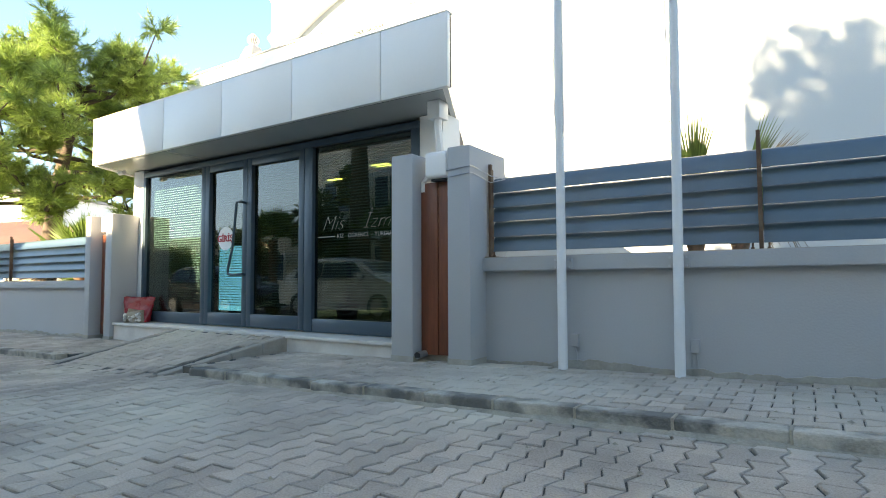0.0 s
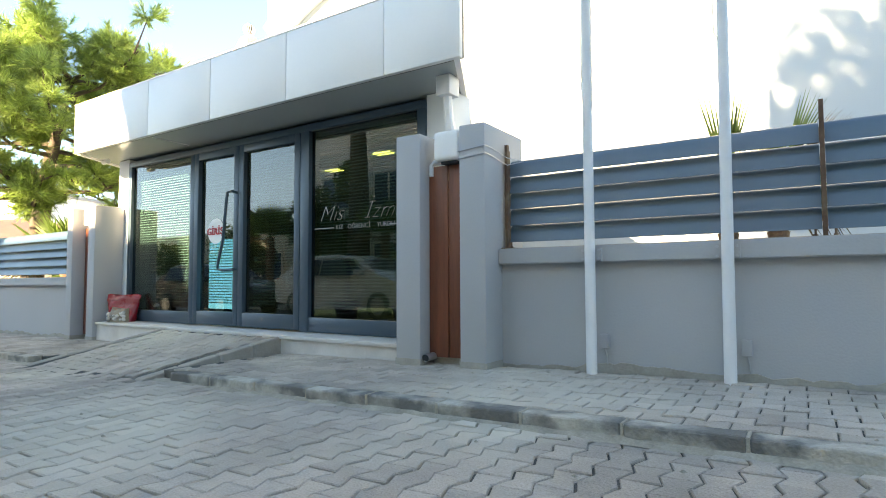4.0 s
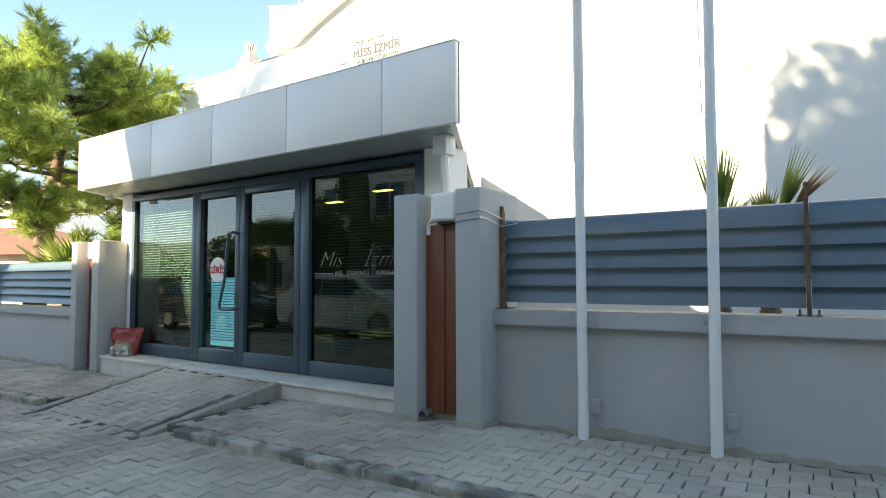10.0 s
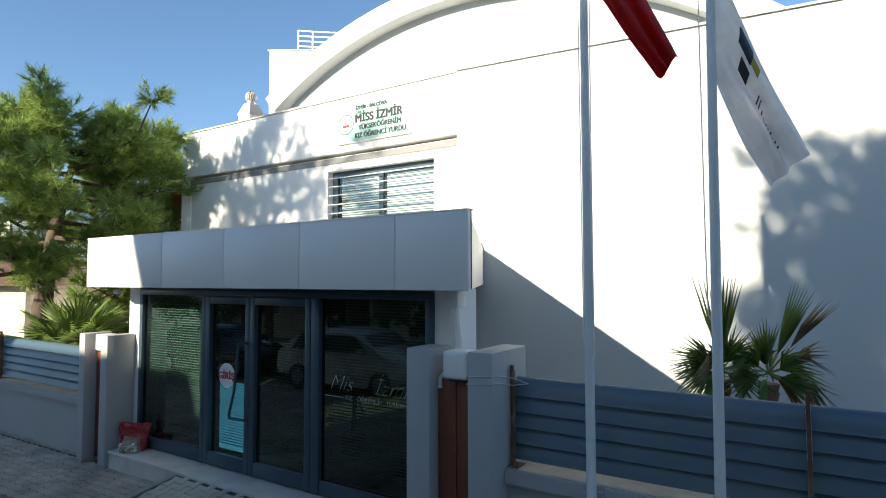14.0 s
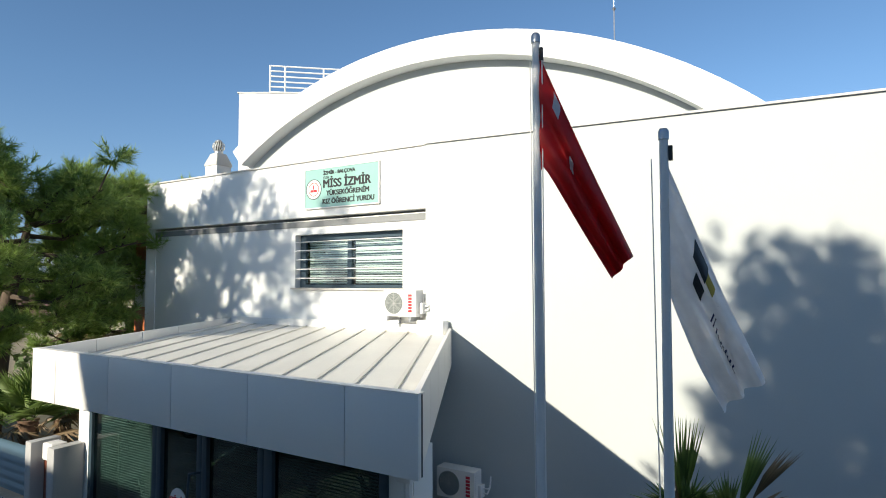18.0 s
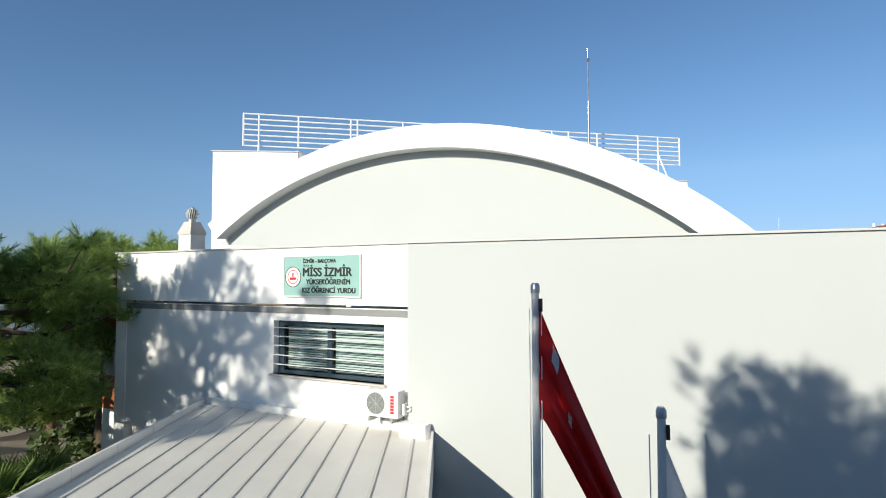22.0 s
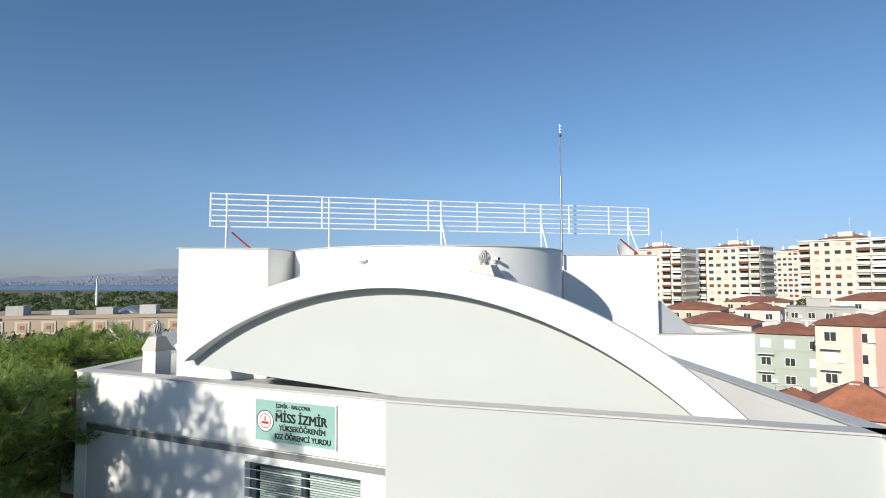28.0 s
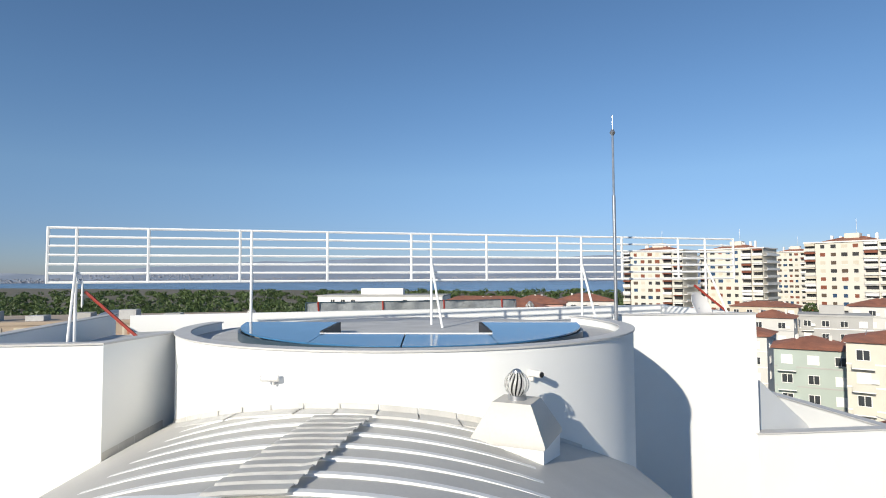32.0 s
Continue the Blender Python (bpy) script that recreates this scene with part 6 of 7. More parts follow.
def hip_roof(parent, x0, x1, y0, y1, z, h, over=0.5, name="roof", cover=None):
    bm = bmesh.new()
    x0, x1, y0, y1 = x0 - over, x1 + over, y0 - over, y1 + over
    k = min(x1 - x0, y1 - y0) / 2
    lo = [bm.verts.new(v) for v in ((x0, y0, z), (x1, y0, z), (x1, y1, z), (x0, y1, z))]
    if x1 - x0 >= y1 - y0:
        r = [bm.verts.new((x0 + k, (y0 + y1) / 2, z + h)), bm.verts.new((x1 - k, (y0 + y1) / 2, z + h))]
        fs = ((lo[0], lo[1], r[1], r[0]), (lo[1], lo[2], r[1]), (lo[2], lo[3], r[0], r[1]), (lo[3], lo[0], r[0]))
    else:
        r = [bm.verts.new(((x0 + x1) / 2, y0 + k, z + h)), bm.verts.new(((x0 + x1) / 2, y1 - k, z + h))]
        fs = ((lo[0], lo[1], r[0]), (lo[1], lo[2], r[1], r[0]), (lo[2], lo[3], r[1]), (lo[3], lo[0], r[0], r[1]))
    for f in fs:
        bm.faces.new(f)
    bm.faces.new(lo[::-1])
    bmesh.ops.recalc_face_normals(bm, faces=bm.faces)
    return part(name, bm, cover or TILE, parent, "weathered tile roof")


def tower(bearing, dist_y, cx, width, depth, top, floors, rz, seed, label):
    """An apartment tower: body, floor bands, balconies, windows, roof house."""
    rnd = random.Random(seed)
    t = thing("apartment_tower", label, "building", "towers")
    t.matrix_world = pose(cx, dist_y, 0, 0, 0, rz)
    base, fh = -12.5, 3.0
    z0 = top - floors * fh
    w2, d2 = width / 2, depth / 2
    box("body", -w2, w2, -d2, d2, base, top, TOWERWALL, t)
    box("roof_slab", -w2 - 0.5, w2 + 0.5, -d2 - 0.5, d2 + 0.5, top, top + 0.45, PANEL, t)
    hip_roof(t, -w2 * 0.7, w2 * 0.7, -d2 * 0.7, d2 * 0.7, top + 0.45, 2.0, 0.3)
    box("lift_house", -2.5, 2.2, -2, 2, top + 0.4, top + 3.6, TOWERWALL, t)
    for k in range(5):
        x = rnd.uniform(-w2 * 0.6, w2 * 0.6)
        box("chimney", x, x + 0.8, -1, -0.2, top + 1, top + 2.6 + rnd.random(), PANEL, t)
    rod("antenna", (1, 0, top + 3.5), (1, 0, top + 9), 0.08, STEEL2, t, seg=5)
    n = max(0, min(floors, 12))
    for k in range(n):
        z = top - (k + 1) * fh
        for x0, x1 in ((-w2 - 0.02, -w2 * 0.74), (w2 * 0.36, w2 * 0.66), (w2 * 0.70, w2 * 1.0)):
            b = box("balcony", x0, x1, -d2 - 1.3, -d2, z, z + 0.2, PANEL, t)
            box("parapet", x0, x1, -d2 - 1.3, -d2 - 1.18, z + 0.2, z + 1.05, TOWERWALL if rnd.random() < 0.6 else PANEL, b)
            box("shade", x0 + 0.1, x1 - 0.1, -d2 - 1.25, -d2 - 0.02, z + 2.2 + rnd.uniform(-0.5, 0.3), z + 2.75, rnd.choice([STEEL, CREAM, PANEL, WOOD, CREAM, PANEL]), b)
            box("opening", x0 + 0.2, x1 - 0.2, -d2 - 0.03, -d2 + 0.02, z + 0.25, z + 2.3, DARK, b)
        b = box("corner_balcony", w2, w2 + 1.3, -d2 + 0.5, d2 - 0.5, z, z + 0.2, PANEL, t)
        box("parapet", w2 + 1.18, w2 + 1.3, -d2 + 0.5, d2 - 0.5, z + 0.2, z + 1.05, PANEL, b)
        for x in (-w2 * 0.58, -w2 * 0.33, -w2 * 0.08, w2 * 0.17):
            wd = rnd.choice((1.3, 1.6, 1.9))
            o = box("window", x - wd / 2, x + wd / 2, -d2 - 0.06, -d2 + 0.02, z + 0.95, z + 2.3, rnd.choice([WOOD, DARK, DARK, SKYGLASS, BARK, CREAM]), t)
            box("sill", x - wd / 2 - 0.1, x + wd / 2 + 0.1, -d2 - 0.15, -d2, z + 0.85, z + 0.95, PANEL, o)
    return t


def toward(bearing, depth):
    """Place on the plain seen in that direction from over the roof."""
    a = radians(24.0) + math.atan((784 - bearing) / 1003.5)
    k = depth / math.cos(a - radians(24.0))
    return -1.2 - math.sin(a) * k, 2.6 + math.cos(a) * k


for bearing, dep, w, top, fl, rz, sd in ((1165, 250, 25, 21.3, 9, -18, 1), (1300, 250, 25, 22.0, 9, -22, 2), (1405, 330, 22, 24.0, 10, -20, 3), (1500, 215, 27, 22.8, 10, -24, 4), (1640, 240, 28, 24, 10, -20, 5)):
    x, y = toward(bearing, dep)
    tower(bearing, y, x, w, 18, top, fl, rz, sd, "ivory apartment tower with balconies and a tiled roof house")


def house(bearing, dep, w, d, eave, floors, rz, wall, seed, roof_h=1.8, label="", flat=False):
    rnd = random.Random(seed)
    x, y = toward(bearing, dep)
    t = thing("town_house", label, "house", "town houses")
    t.matrix_world = pose(x, y, 0, 0, 0, rz)
    w2, d2 = w / 2, d / 2
    box("wall", -w2, w2, -d2, d2, -13, eave, wall, t)
    if flat:
        box("roof", -w2 - 0.2, w2 + 0.2, -d2 - 0.2, d2 + 0.2, eave, eave + 0.4, CONCRETE, t)
        box("roof_shed", -w2 * 0.4, w2 * 0.3, -1, 1.5, eave + 0.4, eave + 2.4, wall, t)
    else:
        r = hip_roof(t, -w2, w2, -d2, d2, eave, roof_h)
        for k in range(2):
            cx = rnd.uniform(-w2 * 0.6, w2 * 0.6)
            box("chimney", cx, cx + 0.42, -0.5, -0.1, eave + 0.4, eave + roof_h * 0.75 + 0.55, HOUSEWHITE, r)
        for k in range(3):
            rod("solar_pipe", (rnd.uniform(-w2, w2) * 0.7, -d2 * 0.3, eave + roof_h * 0.4), (rnd.uniform(-w2, w2) * 0.7, -d2 * 0.1, eave + roof_h * 0.8 + 0.3), 0.04, STEEL2, r, seg=5)
    n = max(2, int(w / 3.2))
    cols = [-w2 + w * (i + 0.5) / n for i in range(n)]
    rows = [eave - 2.3 - 2.9 * k for k in range(floors)]
    openings(t, (0, -d2 - 0.02, 0), (1, 0), (0, -1), cols, rows, 1.5, 1.4, HOUSEPANE, PANEL, rnd)
    openings(t, (w2 + 0.02, 0, 0), (0, 1), (1, 0), [-d2 * 0.45, d2 * 0.45], rows, 1.3, 1.4, HOUSEPANE, PANEL, rnd)
    openings(t, (-w2 - 0.02, 0, 0), (0, -1), (-1, 0), [-d2 * 0.45, d2 * 0.45], rows, 1.3, 1.4, HOUSEPANE, PANEL, rnd)
    for k in range(floors):
        z = rows[k] - 1.0
        box("floor_band", -w2 - 0.04, w2 + 0.04, -d2 - 0.05, -d2 - 0.001, rows[k] - 0.55, rows[k] - 0.35, CONCRETE if seed % 2 else PANEL, t)
        ax = rnd.choice(cols) + 1.15
        box("air_unit", ax - 0.4, ax + 0.4, -d2 - 0.4, -d2 - 0.002, rows[k] + 0.1, rows[k] + 0.65, PLASTIC, t)
        b = box("balcony", cols[0] - 1.2, cols[0] + 1.2, -d2 - 1.1, -d2, z, z + 0.15, PANEL, t)
        box("parapet", cols[0] - 1.2, cols[0] + 1.2, -d2 - 1.1, -d2 - 1.0, z + 0.15, z + 1.0, wall, b)
    return t


house(1400, 95, 10.2, 10, -0.2, 4, -9, PALEGREEN, 1, 1.7, "pale green and white house with a red tile roof")
hs = house(1532, 80, 10.6, 10, 2.3, 5, -14, YELLOW, 2, 1.5, "pale yellow apartment house with pink pilasters and white windows")
for px0, px1 in ((-0.9, 0.0), (1.5, 2.7)):
    box("pilaster", px0, px1, -5.18, -4.98, -13, 2.25, PINK, hs, "pink painted pilaster")
house(1590, 84, 5.5, 10, 2.7, 5, -14, PINK, 3, 1.6, "pink apartment house with white windows")
house(1268, 120, 15, 12, -0.4, 3, -14, HOUSEWHITE, 4, 2.1, "white house with a wide red tile roof")
house(1225, 160, 16, 12, 0.4, 2, -12, CREAM, 5, 2.0, "cream house with a red tile roof")
house(1345, 135, 9, 10, 1.6, 3, -12, HOUSEWHITE, 15, 1.6, "narrow white house with an old tile roof")
house(1450, 140, 14, 12, 1.4, 3, -9, CONCRETE, 6, 1.5, "grey terrace house with roof sheds", True)
house(1545, 150, 16, 12, 3.0, 3, -13, HOUSEWHITE, 7, 2.0, "white house with a red hipped roof")
house(1340, 180, 18, 12, 1.6, 2, -12, CREAM, 8, 1.6, "cream house under a long tile roof")
house(1412, 63, 4.6, 6, -4.9, 1, -11, YELLOW, 10, 1.5, "small yellow house under an old tile roof")
house(1525, 57, 8.6, 8, -4.7, 1, -10, CREAM, 9, 3.0, "low cream house under a red tile roof")
house(1428, 42, 4.4, 5, -3.7, 1, -8, HOUSEWHITE, 16, 1.5, "low white annexe under a tile roof")
house(860, 130, 26, 14, 4.2, 2, 12, CREAM, 11, 2.6, "long house with a red hipped roof behind the dormitory")
house(945, 145, 14, 12, 4.5, 2, 8, PINK, 12, 2.0, "pink house with a red hipped roof")
house(690, 190, 40, 16, 5.0, 2, 14, STEEL, 13, 0.5, "long grey flat-roofed hall", True)
house(1030, 170, 16, 12, 4.0, 2, 10, HOUSEWHITE, 14, 2.0, "white house with a red roof beyond the mast")
# neighbours on the left of the pine
x, y = -36.0, 13.5
nb = thing("neighbour_house", "pink-beige house with a brown tile roof beside the pines", "house")
nb.matrix_world = pose(x, y, 0, 0, 0, 20)
box("wall", -6, 6, -4, 4, -1.2, 2.4, CREAM, nb)
hip_roof(nb, -6, 6, -4, 4, 2.4, 1.7, 0.6, "roof", TILEBROWN)
openings(nb, (0, -4.02, 0), (1, 0), (0, -1), [-3.4, 0.2, 3.6], [0.5], 1.8, 1.4)
box("garden_wall", -7, 8, -7, -6.8, -1.2, 0.9, CREAM, nb)
nb2 = thing("neighbour_house", "plain white and beige house behind the tile roof", "house")
nb2.matrix_world = pose(-50, 16, 0, 0, 0, 20)
box("wall", -7, 9, -4, 4, -1.2, 6.3, WHITE, nb2)
box("roof", -7.2, 9.2, -4.2, 4.2, 6.3, 6.5, CONCRETE, nb2)
dish(-47.5, 14.5, 6.5, 0.5, 200)

# shopping hall to the west
mx, my = toward(-80, 170)
mall = thing("shopping_hall", "long buff shopping hall with square relief panels and red awnings", "building")
mall.matrix_world = pose(mx + 4, my, -2.5, 0, 0, 36)
box("wall", -90, 80, 0, 40, -11, 0.6, BUFF, mall)
box("parapet", -90, 80, -0.3, 0, -0.1, 0.9, BUFF, mall)
for k in range(22):
    p = box("relief_panel", -82 + k * 7.2, -78.0 + k * 7.2, -0.25, 0.01, -4.7, -0.8, CREAM, mall)
    box("relief_square", -81.3 + k * 7.2, -78.7 + k * 7.2, -0.4, -0.25, -4.0, -1.3, BUFF, p)
    box("relief_core", -80.6 + k * 7.2, -79.4 + k * 7.2, -0.5, -0.4, -3.2, -2.1, TILE, p)
for k in range(5):
    a = box("awning", -60 + k * 24, -48 + k * 24, -2.2, 0, -6.6, -5.6, REDCLOTH, mall)
    box("shop_window", -60 + k * 24, -48 + k * 24, -0.2, 0.0, -11, -6.6, DARK, a)
for k in range(10):
    box("roof_unit", -60 + k * 13, -55 + k * 13, 8, 13, 0.6, 2.2 + (k % 3) * 0.7, CONCRETE if k % 2 else MEMBRANE, mall)
bm = bmesh.new()
bmesh.ops.create_uvsphere(bm, u_segments=20, v_segments=10, radius=6)
bmesh.ops.delete(bm, geom=[v for v in bm.verts if v.co.z < -0.1], context="VERTS")
bmesh.ops.scale(bm, vec=(1, 1, 0.42), verts=bm.verts)
bmesh.ops.translate(bm, vec=(40, 20, 0.6), verts=bm.verts)
part("glass_dome", bm, STEEL2, mall, "low faceted grey glass dome")
mi = thing("minaret", "slender white minaret among the trees", "tower", at=(*toward(162, 420), -17))
tube("shaft", [(0, 0, 0), (0, 0, 16), (0, 0, 24)], [0.9, 0.75, 0.65], WHITE, mi, 12)
tube("gallery", [(0, 0, 15.5), (0, 0, 16.6)], 1.25, WHITE, mi, 12)
tube("spire", [(0, 0, 24), (0, 0, 29)], [0.75, 0.05], STEEL2, mi, 12)


# ---- woods, far shore and hills ----
def woods():
    rnd = np.random.default_rng(5)
    V, F = [], []
    for k in range(2600):
        dep = rnd.uniform(135, 450) if k % 3 else rnd.uniform(450, 850)
        bearing = rnd.uniform(-600, 1150) if k % 4 else rnd.uniform(1150, 1700)
        if bearing > 1000 and dep < 200:
            continue
        x, y = toward(bearing, dep)
        r, h = rnd.uniform(1.6, 3.6) * (1 + dep / 700), rnd.uniform(3.5, 7.5)
        for m in range(46):
            d = rnd.normal(size=3)
            d /= np.linalg.norm(d)
            p = np.array([x, y, -12.2 + h * 0.62]) + d * np.array([r, r, h * 0.4]) * rnd.uniform(0.5, 1)
            u, w = rnd.normal(size=3), rnd.normal(size=3)
            s = r * 0.33
            u, w = u / np.linalg.norm(u) * s, w / np.linalg.norm(w) * s
            i = len(V)
            V += [tuple(p - u), tuple(p + w), tuple(p + u)]
            F.append((i, i + 1, i + 2))
    return raw("woods", V, F, LEAF)


tagged(woods(), "wide belt of dark green trees across the plain", "woods", kind="stuff")
for bearing, dep, h in ((1360, 70, 5.5), (1385, 66, 4.5), (1552, 44, 5.2), (60, 60, 5.2), (100, 75, 4.6), (20, 85, 5.0), (130, 95, 4.0), (-10, 110, 6.0), (150, 72, 4.0), (95, 105, 3.8), (1400, 190, 12)):
    x, y = toward(bearing, dep)
    bush((x, y, -10.5 if dep > 50 else -7.5), h * 0.45, h, int(bearing + dep), 4200, None, "round_tree", "round green garden tree between the houses", "tree")


def hills(name, dist, base, heights, seed, rough):
    rnd = np.random.default_rng(seed)
    ph = rnd.uniform(0, 6.28, 12)
    V, F = [], []
    n = 160
    for k in range(n + 1):
        bearing = -1400 + 4200 * k / n
        x, y = toward(bearing, dist)
        u = k / n
        h = np.interp(u, [0, 0.2, 0.34, 0.42, 0.5, 0.6, 0.72, 1], heights)
        h += rough * sum(math.sin(u * 6.28 * (3 + 4 * j) + ph[j]) / (1 + j) for j in range(12)) * 0.5
        V += [(x, y, base - 30), (x + 20, y + 200, base + max(4, h))]
    for k in range(n):
        F.append((2 * k, 2 * k + 2, 2 * k + 3, 2 * k + 1))
    return raw(name, V, F, HILL, smooth=True)


tagged(hills("backdrop", 3900, -10, [50, 60, 50, 110, 175, 165, 80, 40], 3, 24), "blue mountains beyond the bay with haze in their colour", "hills", kind="structure")
tagged(hills("backdrop_near", 3400, -12, [14, 26, 40, 62, 50, 36, 18, 10], 8, 14), "slopes covered by the far town with haze in their colour", "hills", kind="structure")


def far_town():
    rnd = np.random.default_rng(9)
    bm_v, bm_f = [], []
    for k in range(2600):
        bearing = rnd.uniform(-100, 1100)
        x, y = toward(bearing, rnd.uniform(3180, 3340))
        lift = -12 + rnd.uniform(0, 1) ** 1.6 * (50 if 150 < bearing < 420 else 24)
        w, h = rnd.uniform(4, 10), rnd.uniform(1.5, 3.5)
        i = len(bm_v)
        for z in (lift, lift + h):
            for a, b in ((-1, -1), (1, -1), (1, 1), (-1, 1)):
                bm_v.append((x + a * w / 2, y + b * w / 2, z))
        bm_f += [tuple(i + q for q in f) for f in ((0, 1, 5, 4), (1, 2, 6, 5), (2, 3, 7, 6), (3, 0, 4, 7), (4, 5, 6, 7))]
    return raw("far_town", bm_v, bm_f, FARTOWN)


# walls dimmed and blued in colour for the haze over the bay
FARTOWN = mat("haze_tinted_town", (0.28, 0.285, 0.315), 0.9, vary=0.2, scale=0.01, fine=0.08, bump=0)
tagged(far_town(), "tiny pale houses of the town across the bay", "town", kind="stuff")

# across the street, closing the place behind the viewer
opp = thing("opposite_house", "plain cream three-storey house across the street", "house")
box("wall", -4.3, 26, -18, -8.0, -0.5, 9.05, CREAM, opp)
box("wall_low", -9.2, -4.302, -18, -8.0, -0.5, 8.52, CREAM, opp)
box("roof_edge", -4.3, 26.1, -18.1, -7.9, 9.05, 9.18, PANEL, opp)
box("roof_edge", -9.5, -4.302, -18.1, -7.9, 8.52, 8.65, PANEL, opp)
openings(opp, (0, -7.98, 0), (-1, 0), (0, 1), [-20, -16, -12, -8, -4, 0, 4, 7.5], [1.0, 3.9, 6.7], 1.7, 1.5)
opp2 = thing("opposite_house", "lower pale house with a flat roof across the street", "house")
box("wall", -19.5, -9.6, -18, -9.0, -1.0, 7.35, WHITE, opp2)
box("roof_edge", -19.6, -9.6, -18.1, -8.9, 7.35, 7.5, PANEL, opp2)
openings(opp2, (0, -8.98, 0), (-1, 0), (0, 1), [12, 15, 18], [0.9, 3.9], 1.7, 1.5)
opp3 = thing("opposite_house", "long low beige house further along the street", "house")
box("wall", -60, -21.0, -22, -10.5, -1.5, 3.4, CREAM, opp3)
box("roof_edge", -60.2, -20.9, -22.1, -10.4, 3.4, 3.5, PANEL, opp3)
openings(opp3, (0, -10.48, 0), (-1, 0), (0, 1), [24, 28, 32, 37, 42], [0.8], 1.7, 1.5)
for bx, by, r, h, sd in ((-9.5, -6.6, 1.9, 4.6, 61), (-16.6, -7.2, 1.8, 5.0, 62), (-22.5, -7.6, 1.6, 3.6, 63), (-27.5, -7.4, 1.5, 3.2, 64), (-5.6, -6.8, 1.2, 2.6, 65)):
    bush((bx, by, 0.0), r, h, sd, 3000, None, "street_tree", "dense dark green tree across the street", "tree")


# ---- kerbs, ramp and pavers, last ----
def kerbs():
    L = 0.503
    x = -1.557 - L * 56.5
    bm = bmesh.new()
    add_box(bm, -L / 2 + 0.005, L / 2 - 0.005, 0, 0.12, -0.16, 0.075, None, 0.012)
    me = bpy.data.meshes.new("kerb_stone")
    bm.to_mesh(me)
    bm.free()
    me.materials.append(KERB)
    rnd = random.Random(4)
    kerb = thing("kerb", "worn concrete kerb stones, black-stained and chipped", "kerb", kind="structure")
    while x < 12:
        if not -6.9 < x < -4.6:
            o = new("kerb_stone", me)
            o.parent = kerb
            o.matrix_local = pose(x, 3.585 + rnd.uniform(-0.006, 0.006), gz(x) + rnd.uniform(-0.006, 0.006), rnd.uniform(-1.5, 1.5), -1.15 + rnd.uniform(-0.5, 0.5), rnd.uniform(-0.6, 0.6))
            bm = bmesh.new()
            add_box(bm, -0.008, 0.008, -0.001, 0.118, -0.16, 0.076, None, 0.004)
            j = part("mortar_joint", bm, MORTAR, kerb, "pale mortar joint")
            j.matrix_local = pose(x + L / 2, 3.587, gz(x + L / 2), 0, -1.15, 0)
        x += L


kerbs()
RA, RB, RC, RD = Vector((-6.77, 4.935)), Vector((-4.89, 4.935)), Vector((-4.95, 3.50)), Vector((-6.85, 3.50))
# the ramp runs out into the street a little past the kerb line
FOOT_R, FOOT_L = RC.lerp(RB, -0.06), RD.lerp(RA, -0.06)


def ramp_z(x, y):
    t = min(1.0, max(0.0, (y - 3.45) / (4.935 - 3.45)))
    return gz(x) * (1 - t) + (FLOOR - 0.01) * t


def ramp():
    bm = bmesh.new()
    add_prism(bm, [tuple(FOOT_L), tuple(FOOT_R), tuple(RB), tuple(RA)], -0.4, lambda x, y: ramp_z(x, y) - 0.014)
    bmesh.ops.recalc_face_normals(bm, faces=bm.faces)
    r = tagged(part("ramp", bm, JOINT), "sloping paved ramp up to the glass door", "ramp", kind="structure")
    for a, b, dx in ((RC, RB, 0.10), (RD, RA, -0.10)):
        for k in range(4):
            p, q = a.lerp(b, k / 4 + 0.005), a.lerp(b, (k + 1) / 4 - 0.005)
            bm = bmesh.new()
            poly = [(p.x, p.y), (p.x + dx, p.y), (q.x + dx, q.y), (q.x, q.y)]
            add_prism(bm, poly, -0.3, lambda x, y: ramp_z(x, y) + 0.005)
            bmesh.ops.recalc_face_normals(bm, faces=bm.faces)
            bmesh.ops.bevel(bm, geom=bm.edges[:], offset=0.01, segments=1, affect="EDGES")
            part("edge_stone", bm, EDGE, r)
    return r


rampo = ramp()
PL, PW = 0.195, 0.122


def paver_outline(g=0.0034):
    """A zigzag paver that locks into the rows on either side."""
    a = 0.017

    def wave(x):
        t = (x / PL) % 1.0
        return a * (1 - 4 * abs(t - 0.5))

    xs = [-PL / 2 + g, -PL / 4, 0.0, PL / 4, PL / 2 - g]
    lo = [(x, -PW / 2 + wave(x + PL / 2) + g) for x in xs]
    hi = [(x, PW / 2 + wave(x) - g) for x in xs]
    return lo + hi[::-1]


OUT = paver_outline()


def paver_verts(inset=0.005, top=0.0, drop=0.045):
    c = [(sum(p[0] for p in OUT) / len(OUT)), (sum(p[1] for p in OUT) / len(OUT))]
    V = [(x, y, -drop) for x, y in OUT] + [(x, y, top - 0.005) for x, y in OUT]
    for x, y in OUT:
        dx, dy = x - c[0], y - c[1]
        V.append((x - math.copysign(min(inset, abs(dx)), dx), y - math.copysign(min(inset, abs(dy)), dy), top))
    n = len(OUT)
    F = []
    for i in range(n):
        j = (i + 1) % n
        F += [(i, j, n + j, n + i), (n + i, n + j, 2 * n + j, 2 * n + i)]
    F.append(tuple(range(2 * n, 3 * n)))
    return V, F


PV, PF = paver_verts()
paver_me = bpy.data.meshes.new("paver")
paver_me.from_pydata(PV, [], PF)
paver_me.materials.append(PAVER)
ROADPAVER = mat("joined_pavers", (0.415, 0.34, 0.282), 0.85, vary=0.42, scale=1.5, fine=110, bump=1.0, dirt=(0.60, 0.515, 0.41), dirt_amount=0.8, placed=True, dirt_from=(0.47, 0.66))


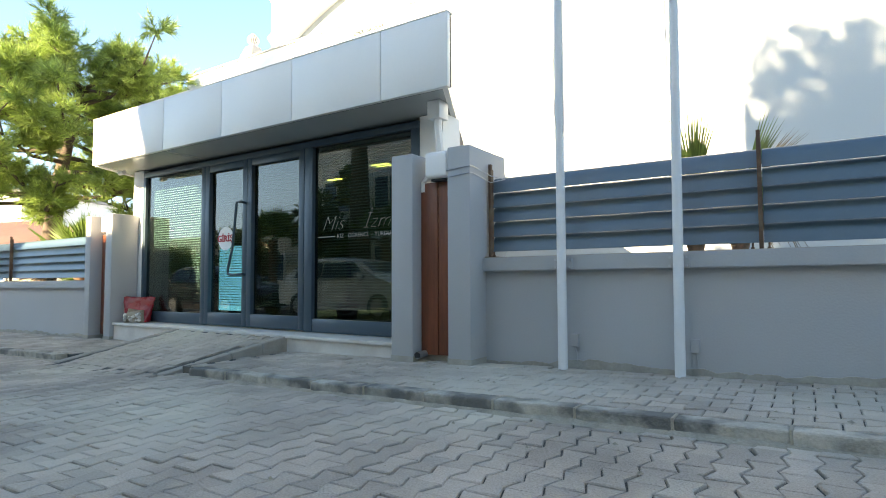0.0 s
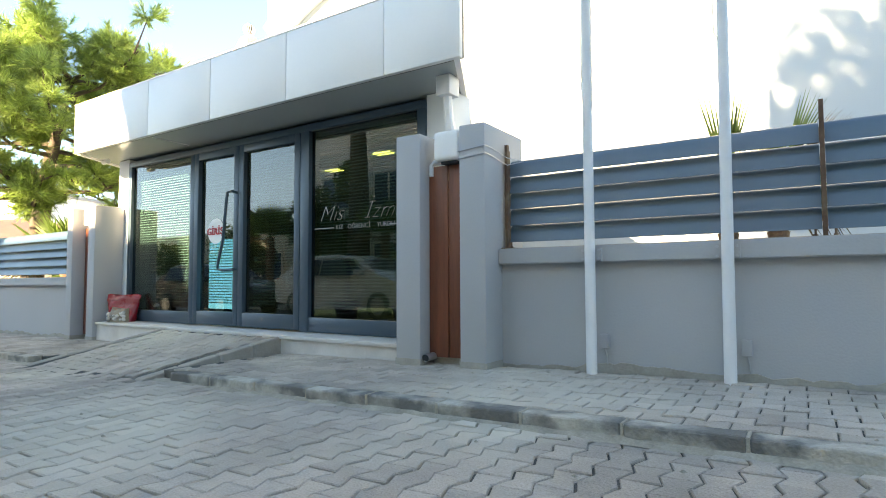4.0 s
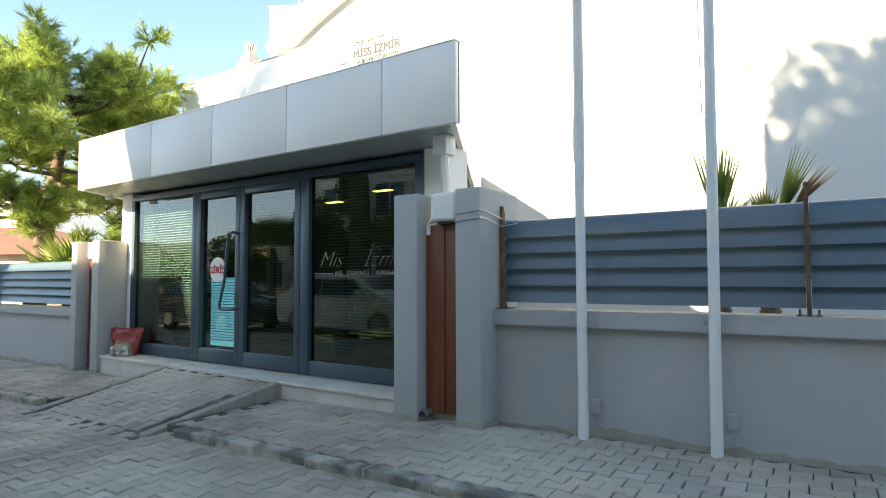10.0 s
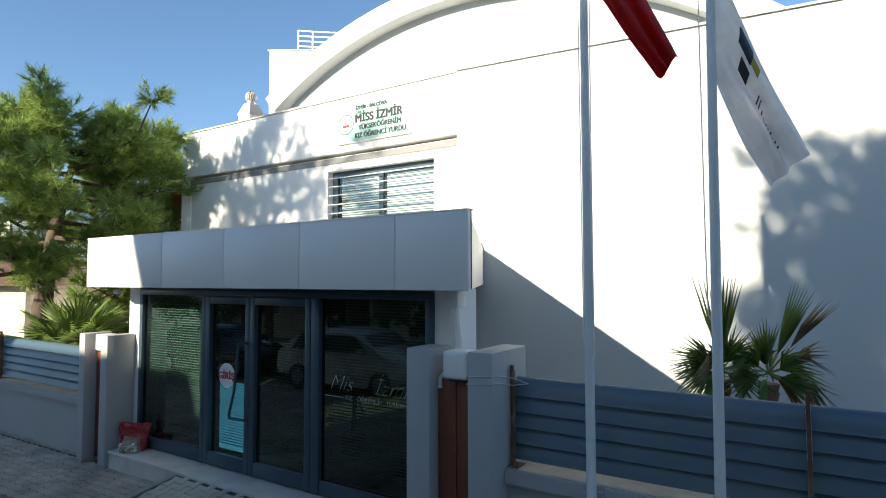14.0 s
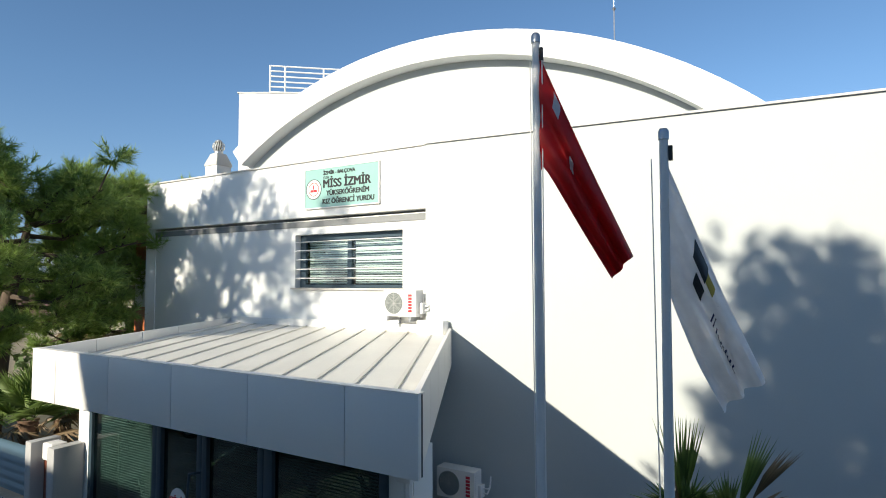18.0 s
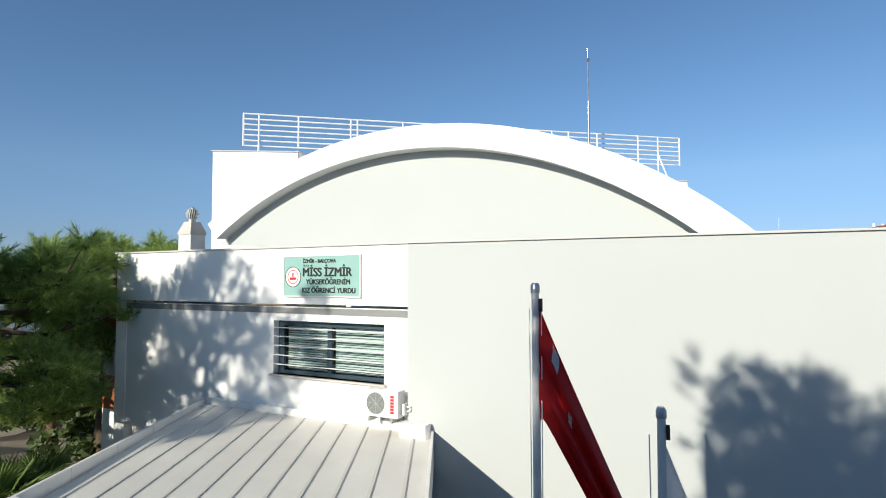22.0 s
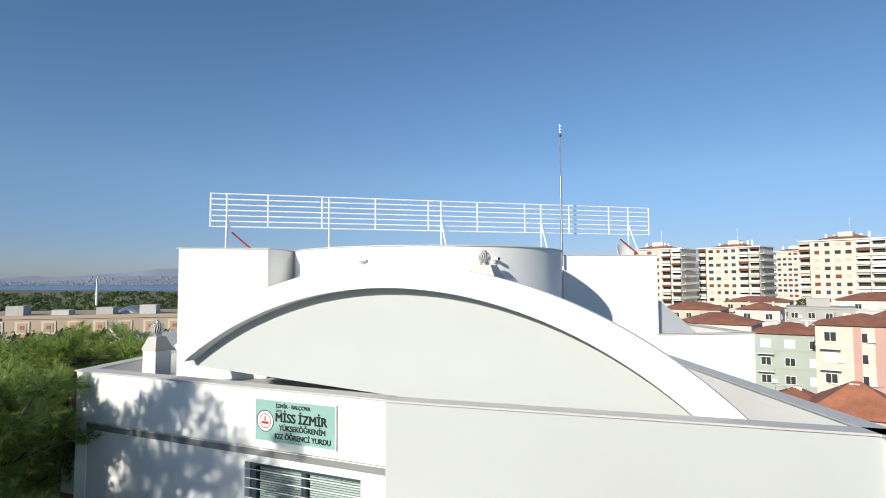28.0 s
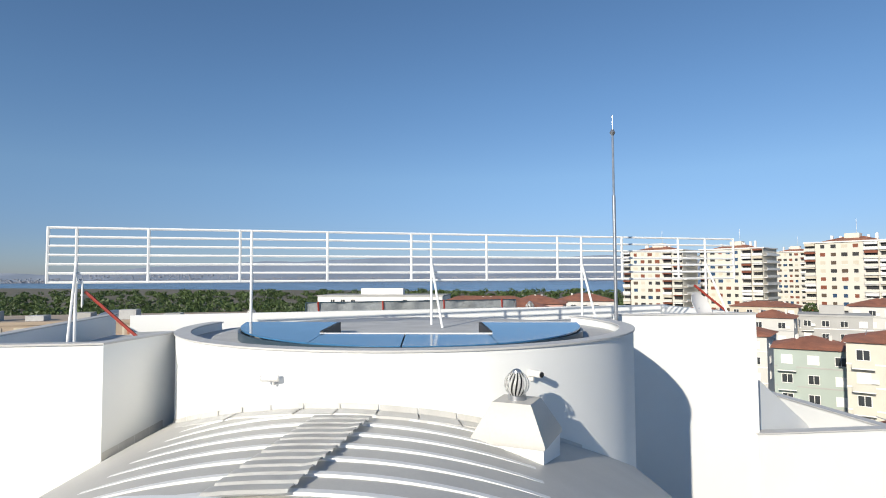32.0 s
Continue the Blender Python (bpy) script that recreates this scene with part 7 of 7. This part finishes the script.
def island_vary(m, amount):
    n, l = m.node_tree.nodes, m.node_tree.links
    b = n["Principled BSDF"]
    geo, mr, sc = n.new("ShaderNodeNewGeometry"), n.new("ShaderNodeMapRange"), n.new("ShaderNodeVectorMath")
    mr.inputs["To Min"].default_value, mr.inputs["To Max"].default_value = 1 - amount, 1 + amount
    l.new(geo.outputs["Random Per Island"], mr.inputs["Value"])
    sc.operation = "SCALE"
    l.new(b.inputs["Base Color"].links[0].from_socket, sc.inputs[0])
    l.new(mr.outputs[0], sc.inputs["Scale"])
    l.new(sc.outputs[0], b.inputs["Base Color"])


island_vary(ROADPAVER, 0.14)


def lay(parent, x0, x1, y0, y1, zf, seed, near, inside=None, across=False):
    """Lays rows of pavers; those inside the stretch `near` are parts, the rest one joined piece."""
    rnd = random.Random(seed)
    A = np.array(PV)
    V, F, n = [], [], 0
    made = 0
    u0, u1, v0, v1 = (y0, y1, x0, x1) if across else (x0, x1, y0, y1)
    rz = 90.0 if across else 0.0
    for j in range(int((v1 - v0) / PW)):
        v = v0 + (j + 0.5) * PW
        u = u0 + PL / 2 + (PL / 2 if j % 2 else 0.0)
        drift = rnd.uniform(-0.012, 0.012)
        while u < u1:
            x, y = (v, u + drift) if across else (u + drift, v)
            if inside is None or inside(x, y):
                wav = 0.006 * math.sin(x * 1.7 + y * 0.9) * math.sin(y * 1.3 - x * 0.6)
                z = zf(x, y) + rnd.uniform(-0.005, 0.003) + (wav if across else wav * 0.4)
                sx = (zf(x + 0.1, y) - zf(x - 0.1, y)) / 0.2
                sy = (zf(x, y + 0.05) - zf(x, y - 0.05)) / 0.1
                m = pose(x + rnd.uniform(-0.0015, 0.0015), y + rnd.uniform(-0.0015, 0.0015), z, math.degrees(math.atan(sy)) + rnd.uniform(-1.5, 1.5), -math.degrees(math.atan(sx)) + rnd.uniform(-1.5, 1.5), 0)
                m = m @ pose(0, 0, 0, 0, 0, rz + rnd.uniform(-0.8, 0.8))
                if near and near[0] < x < near[1] and near[2] < y < near[3] and made < 300:
                    o = new("paver", paver_me)
                    o.parent = parent
                    o.matrix_local = m
                    made += 1
                else:
                    m = np.array(m)
                    V.append(A @ m[:3, :3].T + m[:3, 3])
                    F += [tuple(i + n for i in f) for f in PF]
                    n += len(PV)
            u += PL
    if V:
        rest = raw("pavers_joined", np.concatenate(V).tolist(), F, ROADPAVER, parent)
        tagged(rest, kind="stuff")


lay(road, -18.0, 3.2, -0.6, 3.68, lambda x, y: gz(x), 1, (-3.2, 0.6, 1.9, 3.4), lambda x, y: not (y > 3.44 and -6.97 < x < -4.78), True)
lay(pave, -18.0, 3.2, 3.72, 5.02, lambda x, y: pz(x, y), 2, (-3.6, 0.9, 3.7, 5.0), lambda x, y: not (RA.x - 0.6 < x < RB.x + 0.75 and (y - 3.5) / 1.435 * (RB.x - RC.x) + RC.x + 0.2 > x > (y - 3.5) / 1.435 * (RA.x - RD.x) + RD.x - 0.22))
lay(rampo, -7.6, -4.6, 3.36, 4.93, ramp_z, 3, (-8, -4, 3, 6), lambda x, y: y < 4.87 and (y - 3.5) / 1.435 * (RA.x - RD.x) + RD.x + 0.07 < x < (y - 3.5) / 1.435 * (RB.x - RC.x) + RC.x - 0.07, True)


def street_dust():
    """A wedge of dust at the kerb foot and loose bits lying on the pavers."""
    rnd = random.Random(12)
    V, F = [], []
    n = 260
    for k in range(n + 1):
        x = -14.0 + 17.0 * k / n
        d = 0.018 + 0.04 * max(0.0, noise.noise(Vector((x * 1.3, 0, 0)))) + 0.022 * rnd.random()
        V += [(x, 3.594, gz(x) - 0.02), (x, 3.594, gz(x) + 0.012 + 0.012 * rnd.random()), (x, 3.575 - d, gz(x) - 0.006)]
    for k in range(n):
        if -7.0 < V[3 * k][0] < -4.8:
            continue
        a, b = 3 * k, 3 * k + 3
        F += [(a + 1, a + 2, b + 2, b + 1)]
    tagged(raw("kerb_dust", V, F, MORTAR), "pale sandy dust gathered along the kerb foot", "dust", kind="stuff")
    V, F = [], []
    for k in range(150):
        if k % 3:
            x, y = rnd.uniform(-9, 2.5), rnd.uniform(0.2, 3.5)
            z = gz(x) + 0.002
        else:
            x, y = rnd.uniform(-4.4, 2.5), rnd.uniform(3.75, 4.9)
            z = pz(x, y) + 0.002
        s = rnd.uniform(0.006, 0.016) * (1.8 if k % 17 == 0 else 1)
        i = len(V)
        for dx, dy, dz in ((-1, 0, 0), (0.3, -0.9, 0), (1, 0.2, 0), (0, 0.8, 0), (0.1, 0, 0.7)):
            V.append((x + s * dx * rnd.uniform(0.6, 1.3), y + s * dy * rnd.uniform(0.6, 1.3), z + s * dz))
        F += [(i, i + 1, i + 4), (i + 1, i + 2, i + 4), (i + 2, i + 3, i + 4), (i + 3, i, i + 4)]
    tagged(raw("loose_stones", V, F, MORTAR), "small loose stones and bits on the pavers", "stones", kind="stuff")


street_dust()
